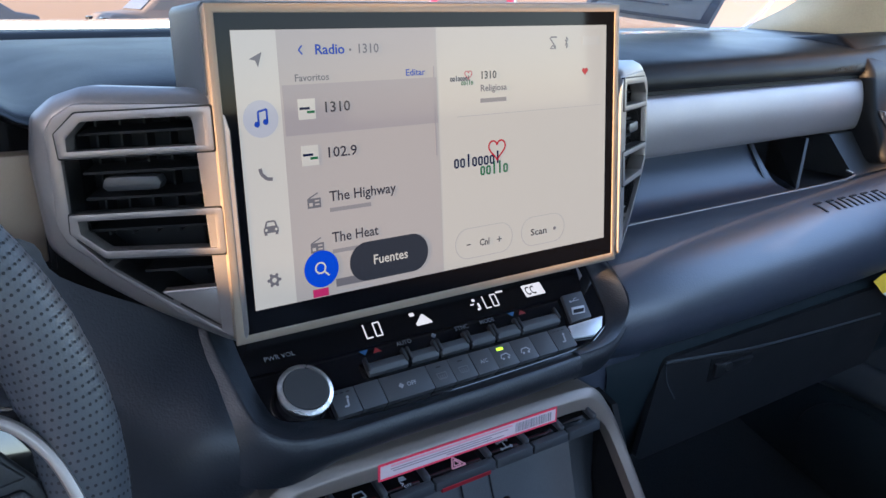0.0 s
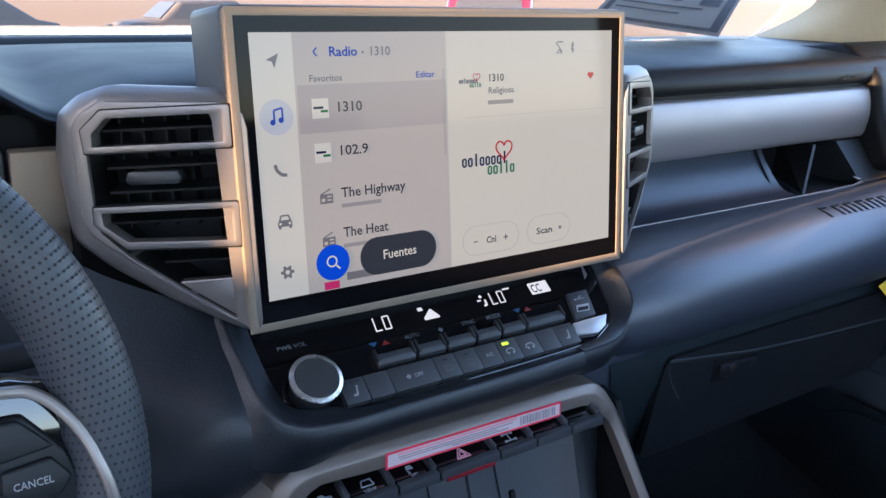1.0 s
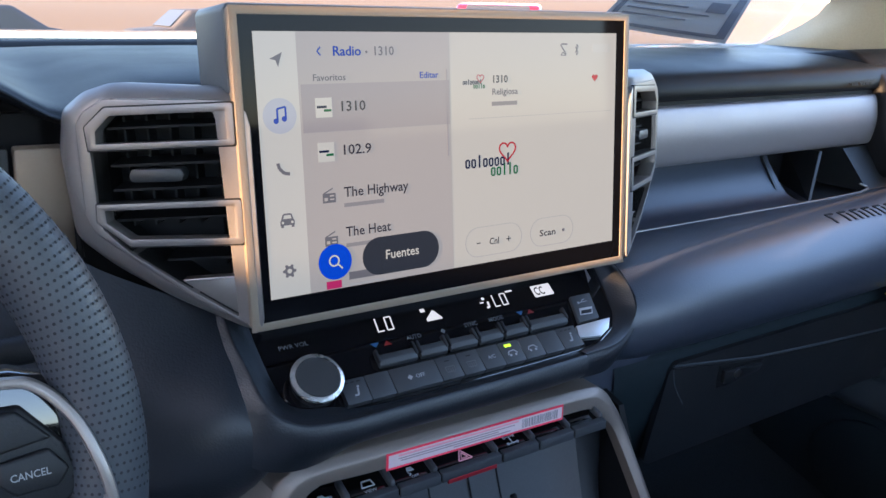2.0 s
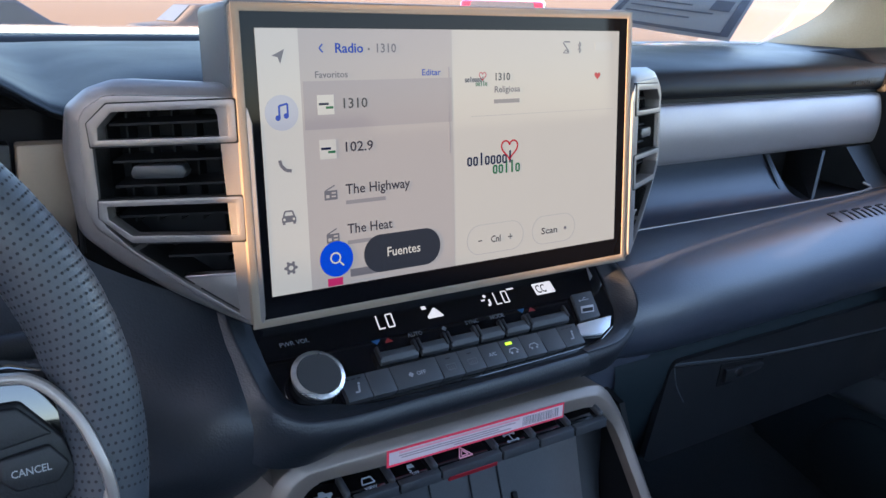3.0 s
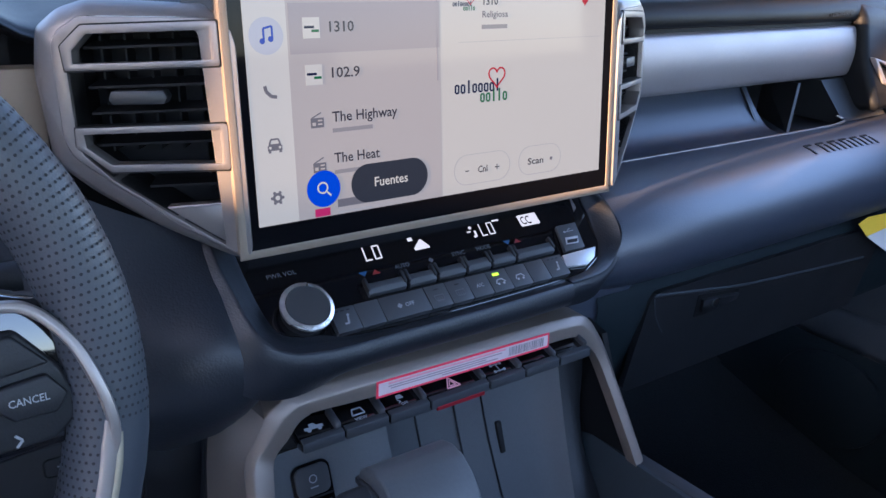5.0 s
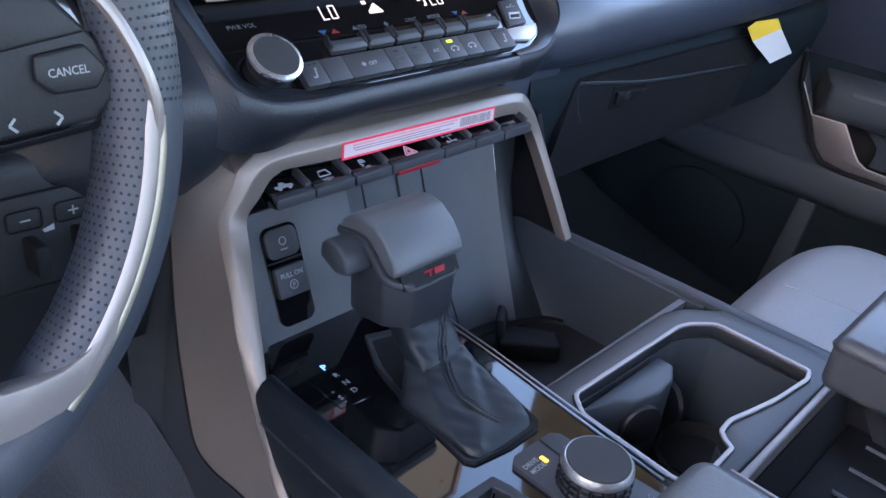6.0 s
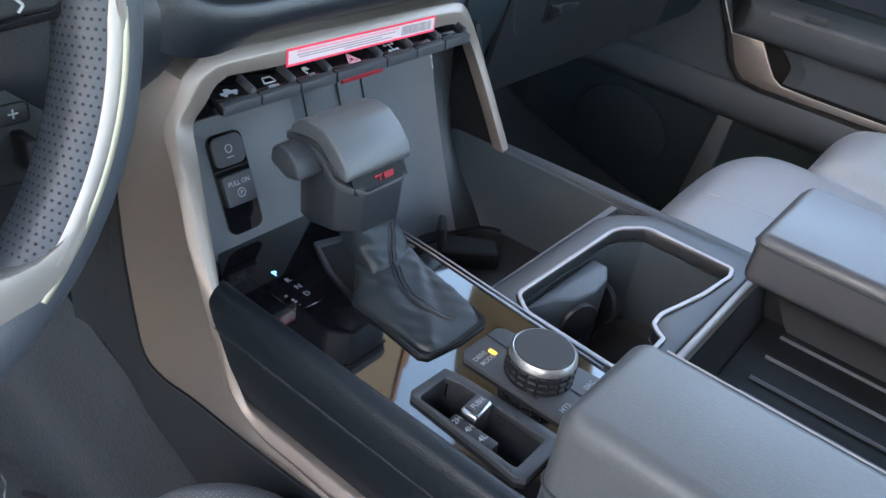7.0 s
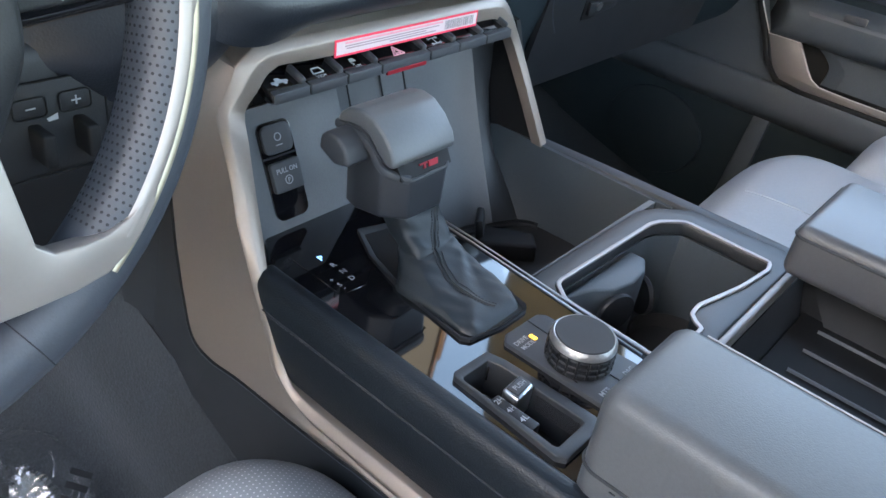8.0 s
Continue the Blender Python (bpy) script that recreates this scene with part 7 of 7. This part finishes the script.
def rim_band(a0, a1, b0, b1, lift, n=40, m=8, edge=0.0):
    bm = bmesh.new()
    tip = lambda i: min(1.0, 0.55 + 0.45 * (n - i) / 6)
    mid = (b0 + b1) / 2
    g = [[bm.verts.new(rim_point(a0 + (a1 - a0) * i / n, mid + (b0 + (b1 - b0) * j / m - mid) * tip(i), WQ + lift * (math.sin(math.pi * min(1, max(0, j / m))) ** 0.3 if 0 < j < m else 0.35))) for j in range(m + 1)] for i in range(n + 1)]
    for i in range(n):
        for j in range(m):
            bm.faces.new((g[i][j], g[i + 1][j], g[i + 1][j + 1], g[i][j + 1]))
    return bm


tr = part("rim_trim", rim_band(radians(-45), radians(-7), radians(88.5), radians(108.5), 0.0010, 60), TRIMSILVER, wheel, "pale satin rim trim strip")
part("trim_edge", rim_band(radians(-50), radians(-9), radians(79), radians(88.5), 0.0008, 60, 4), GOLDEDGE, tr, "champagne edge line")
holes = []
for i in range(150):
    ang = -85 + i * 1.3
    for j in range(22):
        if ang < -46:
            continue
        b0 = (112 if ang < -7 else 4) + j * 9.6 + (4.8 if i % 2 else 0)
        if b0 > 205:
            continue
        c, c2 = rim_point(radians(ang), radians(b0), WQ - 0.0002), rim_point(radians(ang), radians(b0), WQ + 0.00025)
        holes.append((c, (c2 - c).normalized()))
hb = bmesh.new()
for c, nv in holes:
    q = nv.to_track_quat("Z", "Y").to_matrix()
    ring_v = [hb.verts.new(c + nv * 0.0004 + q @ V3((0.00075 * math.cos(k * math.pi / 3), 0.00075 * math.sin(k * math.pi / 3), 0))) for k in range(6)]
    hb.faces.new(ring_v)
tagged(part("perforation", hb, HOLE, wheel), kind="stuff")
part("leather_seam", sweep([rim_point(radians(-64), radians(b0), WQ - 0.0001) for b0 in range(-40, 221, 10)], round_section(0.0003, 6)), HOLE, wheel, "stitched seam across the rim")


def wheel_plate(pts, z0, z1, r=0.002):
    return bevel(slab(wm, pts, z0, z1), r, 3)


part("hub", wheel_plate([(-0.09, 0.075), (0.09, 0.075), (0.105, 0.03), (0.10, -0.04), (0.07, -0.09), (-0.07, -0.09), (-0.10, -0.04), (-0.105, 0.03)], -0.03, 0.028, 0.012), HARD, wheel)
part("spoke", wheel_plate([(0.08, 0.040), (0.140, 0.036), (0.162, 0.028), (0.166, -0.005), (0.168, -0.030), (0.10, -0.035), (0.08, -0.04)], -0.020, 0.004, 0.004), GLOSS, wheel, "gloss black spoke")
part("spoke", wheel_plate([(-0.08, 0.040), (-0.140, 0.036), (-0.162, 0.028), (-0.166, -0.005), (-0.168, -0.030), (-0.10, -0.035), (-0.08, -0.04)], -0.020, 0.004, 0.004), GLOSS, wheel, "gloss black spoke")
part("spoke_trim", sweep(curve([on(wm, 0.085, 0.036, 0.006), on(wm, 0.134, 0.033, 0.008), on(wm, 0.149, 0.029, 0.010), on(wm, 0.161, 0.014, 0.0135), on(wm, 0.1680, -0.006, 0.0168), on(wm, 0.1706, -0.020, 0.0172), on(wm, 0.1706, -0.029, 0.0162), on(wm, 0.1690, -0.042, 0.0138)], 6), rect_section(0.0050, 0.006, 0.002), up=wm.to_3x3() @ V3((0, 0, 1))), TRIMSILVER, wheel, "silver spoke edging")
part("lower_spoke", wheel_plate([(0.0, -0.05), (0.060, -0.052), (0.081, -0.0722), (0.085, -0.112), (0.091, -0.117), (0.103, -0.1178), (0.114, -0.1170), (0.124, -0.1130), (0.1322, -0.1070), (0.1400, -0.0980), (0.1425, -0.0965), (0.1362, -0.1110), (0.128, -0.1215), (0.119, -0.1285), (0.110, -0.1335), (0.095, -0.1360), (0.074, -0.1365), (0.0, -0.1365)], 0.006, 0.0184, 0.0022), TRIMSILVER, wheel, "broad silver lower spoke")
part("button_pad", wheel_plate([(0.10, 0.024), (0.142, 0.022), (0.156, 0.004), (0.162, -0.016), (0.150, -0.026), (0.10, -0.028)], 0.004, 0.009, 0.002), HARD, wheel)
cb = part("cancel_button", wheel_plate([(0.131, 0.001), (0.150, 0.003), (0.157, -0.007), (0.152, -0.014), (0.136, -0.014), (0.130, -0.008)], 0.009, 0.0125, 0.0015), HARD, wheel)
lettering("legend", "CANCEL", wm, 0.1345, -0.0075, 0.0045, LEGEND, cb, z=0.0128, width=0.0150)
part("lane_button", wheel_plate([(0.118, 0.022), (0.140, 0.021), (0.152, 0.007), (0.120, 0.003)], 0.009, 0.012, 0.0015), HARD, wheel)
part("chevron", merge(stroke(wm, [(0.135, -0.0200), (0.1375, -0.0225), (0.135, -0.0250)], 0.001, 0.0092, 0.0098), stroke(wm, [(0.121, -0.0200), (0.1185, -0.0225), (0.121, -0.0250)], 0.001, 0.0092, 0.0098)), LEGEND, wheel)
part("column", box((-0.459, -0.02, 0.72), (0.12, 0.18, 0.11), 0.03, 4), HARD, wheel)
part("stalk", sweep([(-0.40, -0.01, 0.748), (-0.298, -0.012, 0.751)], round_section(0.0085, 14)), HARD, wheel, "black column stalk")

# ---- seats ----
def seat(x0, x1, y0, z, label, across, perforated):
    t = thing("front_seat", ((x0 + x1) / 2, y0 - 0.25, 0.07), label, "car seat", "front seats")
    w = x1 - x0
    rows = []
    prof = ((0.02, -0.14), (0.004, -0.06), (0.0, -0.025), (-0.018, -0.004), (-0.05, 0.004), (-0.14, 0.0), (-0.30, -0.012), (-0.48, -0.02))
    for dy, dz in prof:
        rows.append([(x, y0 + dy + back * (1 if dy > -0.1 else 0.25 if dy > -0.2 else 0.0), z + dz + lift) for x, lift, back in across])
    cush = part("cushion", sheet(rows, 4, 4), SEATPERF, t)
    part("base", span((x0 + 0.03, y0 - 0.48, 0.07), (x1 - 0.03, y0 - 0.06, z - 0.08), 0.01), HARD, t)
    for f in (0.20, 0.80):
        pts = []
        for k in range(30):
            p = V3((x0 + w * f + 0.012 * math.sin(k * 0.2), y0 - 0.035 - 0.0135 * k, z + 0.2)) - origin(cush)
            hit, place, normal, _ = cush.ray_cast(p, V3((0, 0, -1)))
            if hit:
                pts.append(place + origin(cush))
        part("seam", sweep(pts, round_section(0.0009, 6)), SEATPERF, t)
    if perforated:
        dots = bmesh.new()
        for i in range(118):
            for j in range(34):
                x, y = x0 + 0.11 + i * 0.0035, y0 - 0.022 - j * 0.0036 + (0.0018 if i % 2 else 0)
                hit, place, normal, _ = cush.ray_cast(V3((x, y, z + 0.2)) - origin(cush), V3((0, 0, -1)))
                if hit:
                    q = normal.to_track_quat("Z", "Y").to_matrix()
                    dots.faces.new([dots.verts.new(place + origin(cush) + normal * 0.0004 + q @ V3((0.00062 * math.cos(k * math.pi / 3), 0.00062 * math.sin(k * math.pi / 3), 0))) for k in range(6)])
        tagged(part("perforation", dots, PALEDOT, t, "pale perforation dots"), kind="stuff")
    return t


seat(0.222, 0.745, -0.205, 0.452, "grey leather passenger seat with stitched panels",
     [(0.222, -0.10, -0.03), (0.228, -0.03, -0.015), (0.245, -0.004, -0.004), (0.305, 0.002, 0.0), (0.38, 0.004, 0.002), (0.44, 0.004, 0.0), (0.485, 0.001, -0.014), (0.508, -0.008, -0.040), (0.520, -0.014, -0.066),
      (0.532, -0.012, -0.075), (0.560, 0.004, -0.080), (0.66, 0.014, -0.085), (0.72, -0.02, -0.11), (0.745, -0.10, -0.13)], False)
seat(-0.715, -0.198, -0.136, 0.424, "grey perforated leather driver seat",
     [(-0.715, -0.10, -0.05), (-0.70, -0.03, -0.035), (-0.67, 0.004, -0.02), (-0.60, 0.006, -0.006), (-0.46, -0.008, 0.004), (-0.33, 0.0, 0.0), (-0.275, 0.006, -0.006), (-0.24, -0.008, -0.015),
      (-0.215, -0.030, -0.028), (-0.203, -0.06, -0.04), (-0.198, -0.12, -0.05)], True)

# ---- passenger door ----
door = thing("passenger_door", (0.93, -0.3, 0.1), "dark passenger door panel with silver-framed pull pocket", "car door")
part("panel", span((0.925, -1.0, 0.08), (0.955, 0.55, 0.86)), BLACKP, door)
part("upper_trim", sheet([[(0.91, 0.30, 0.86), (0.90, 0.0, 0.86), (0.90, -0.9, 0.86)], [(0.89, 0.30, 0.80), (0.875, 0.0, 0.80), (0.875, -0.9, 0.80)], [(0.90, 0.30, 0.62), (0.90, 0.02, 0.62), (0.90, -0.9, 0.60)], [(0.93, 0.30, 0.55), (0.92, 0.02, 0.55), (0.92, -0.9, 0.54)]], 5, 5), PAD, door)
part("front_panel", sheet([[(0.915, 0.32, 0.60), (0.900, 0.15, 0.60), (0.897, 0.02, 0.60)], [(0.910, 0.32, 0.50), (0.897, 0.15, 0.50), (0.894, -0.02, 0.50)], [(0.905, 0.32, 0.40), (0.894, 0.15, 0.392), (0.891, -0.075, 0.388)]], 5, 5), DOORP, door)
line_pts = [(0.889, -0.001, 0.56), (0.889, -0.007, 0.51), (0.889, -0.033, 0.463), (0.889, -0.050, 0.425), (0.889, -0.075, 0.398), (0.889, -0.12, 0.392), (0.889, -0.254, 0.391), (0.889, -0.6, 0.390)]
part("shadow_gap", sweep([(x, y + 0.004, z - 0.003) for x, y, z in line_pts], rect_section(0.009, 0.008, 0.002), up=(1, 0, 0)), DARK, door)
part("arm_ledge", bevel(prism([(0.93, -0.006, 0.468), (0.886, -0.033, 0.464), (0.874, -0.058, 0.480), (0.874, -0.058, 0.512), (0.886, -0.040, 0.524), (0.93, -0.020, 0.535)], (0, -0.9, 0.004)), 0.008, 3), DOORP, door)
part("ledge_top", bevel(prism([(0.90, -0.080, 0.526), (0.877, -0.085, 0.5165), (0.872, -0.090, 0.512), (0.90, -0.088, 0.520)], (0, -0.85, 0.004)), 0.002, 2), GREYP, door)
part("pocket_back", prism([(0.915, -0.05, 0.470), (0.915, -0.05, 0.385), (0.915, -0.9, 0.385), (0.915, -0.9, 0.470)], (0.004, 0, 0)), DARK, door)
part("pull_cup", sheet([[(0.893, -0.141, 0.463), (0.893, -0.168, 0.44), (0.893, -0.164, 0.410)], [(0.902, -0.150, 0.463), (0.902, -0.172, 0.44), (0.902, -0.17, 0.408)], [(0.906, -0.6, 0.463), (0.906, -0.6, 0.44), (0.906, -0.6, 0.404)]], 5, 4), DOORP, door)
part("frame_cap", bevel(prism([(0.8885, y, z) for y, z in ((-0.035, 0.463), (-0.088, 0.464), (-0.115, 0.426), (-0.125, 0.414), (-0.140, 0.406), (-0.190, 0.404), (-0.60, 0.402), (-0.60, 0.393), (-0.254, 0.393), (-0.120, 0.393), (-0.081, 0.395), (-0.060, 0.410))], (0.007, 0, 0)), 0.001, 2), SURROUND, door, "satin pocket frame")
part("bright_edge", sweep([(0.8880, y, z) for y, z in ((-0.007, 0.51), (-0.035, 0.464), (-0.088, 0.465), (-0.115, 0.427), (-0.125, 0.415), (-0.140, 0.407), (-0.190, 0.405), (-0.60, 0.403))], round_section(0.0011, 6)), SILVER, door, "thin bright edge")
part("lower_bulge", sheet([[(0.900, 0.34, 0.392), (0.895, 0.1, 0.390), (0.893, -0.9, 0.386)], [(0.888, 0.34, 0.385), (0.884, 0.1, 0.384), (0.882, -0.9, 0.377)], [(0.885, 0.34, 0.345), (0.881, 0.1, 0.343), (0.879, -0.9, 0.330)], [(0.905, 0.34, 0.322), (0.90, 0.1, 0.322), (0.90, -0.9, 0.308)]], 5, 5), DOORP, door)
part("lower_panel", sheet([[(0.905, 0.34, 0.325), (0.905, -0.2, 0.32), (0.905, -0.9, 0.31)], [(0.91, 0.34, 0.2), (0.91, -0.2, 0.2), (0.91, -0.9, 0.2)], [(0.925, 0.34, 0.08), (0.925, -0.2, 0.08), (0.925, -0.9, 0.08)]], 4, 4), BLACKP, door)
part("pocket_post", bevel(prism([(0.898, -0.055, 0.322), (0.898, -0.085, 0.322), (0.898, -0.070, 0.12), (0.898, -0.030, 0.12)], (0.012, 0, 0)), 0.004, 2), DOORP, door)
part("speaker_grille", bevel(prism([(0.8985, 0.20 + 0.10 * math.cos(2 * math.pi * i / 24) - 0.08, 0.22 + 0.085 * math.sin(2 * math.pi * i / 24)) for i in range(24)], (0.02, 0, 0)), 0.004, 2), BLACKP, door)
sw2 = frame3((0.877, -0.14, 0.515), (0, -1, 0.04), (0, 0.04, 1))
part("window_switch", bevel(pill(sw2, 0.0, 0.004, 0.035, 0.016, 0.003, 0, 0.004), 0.001, 2), KEY, door)
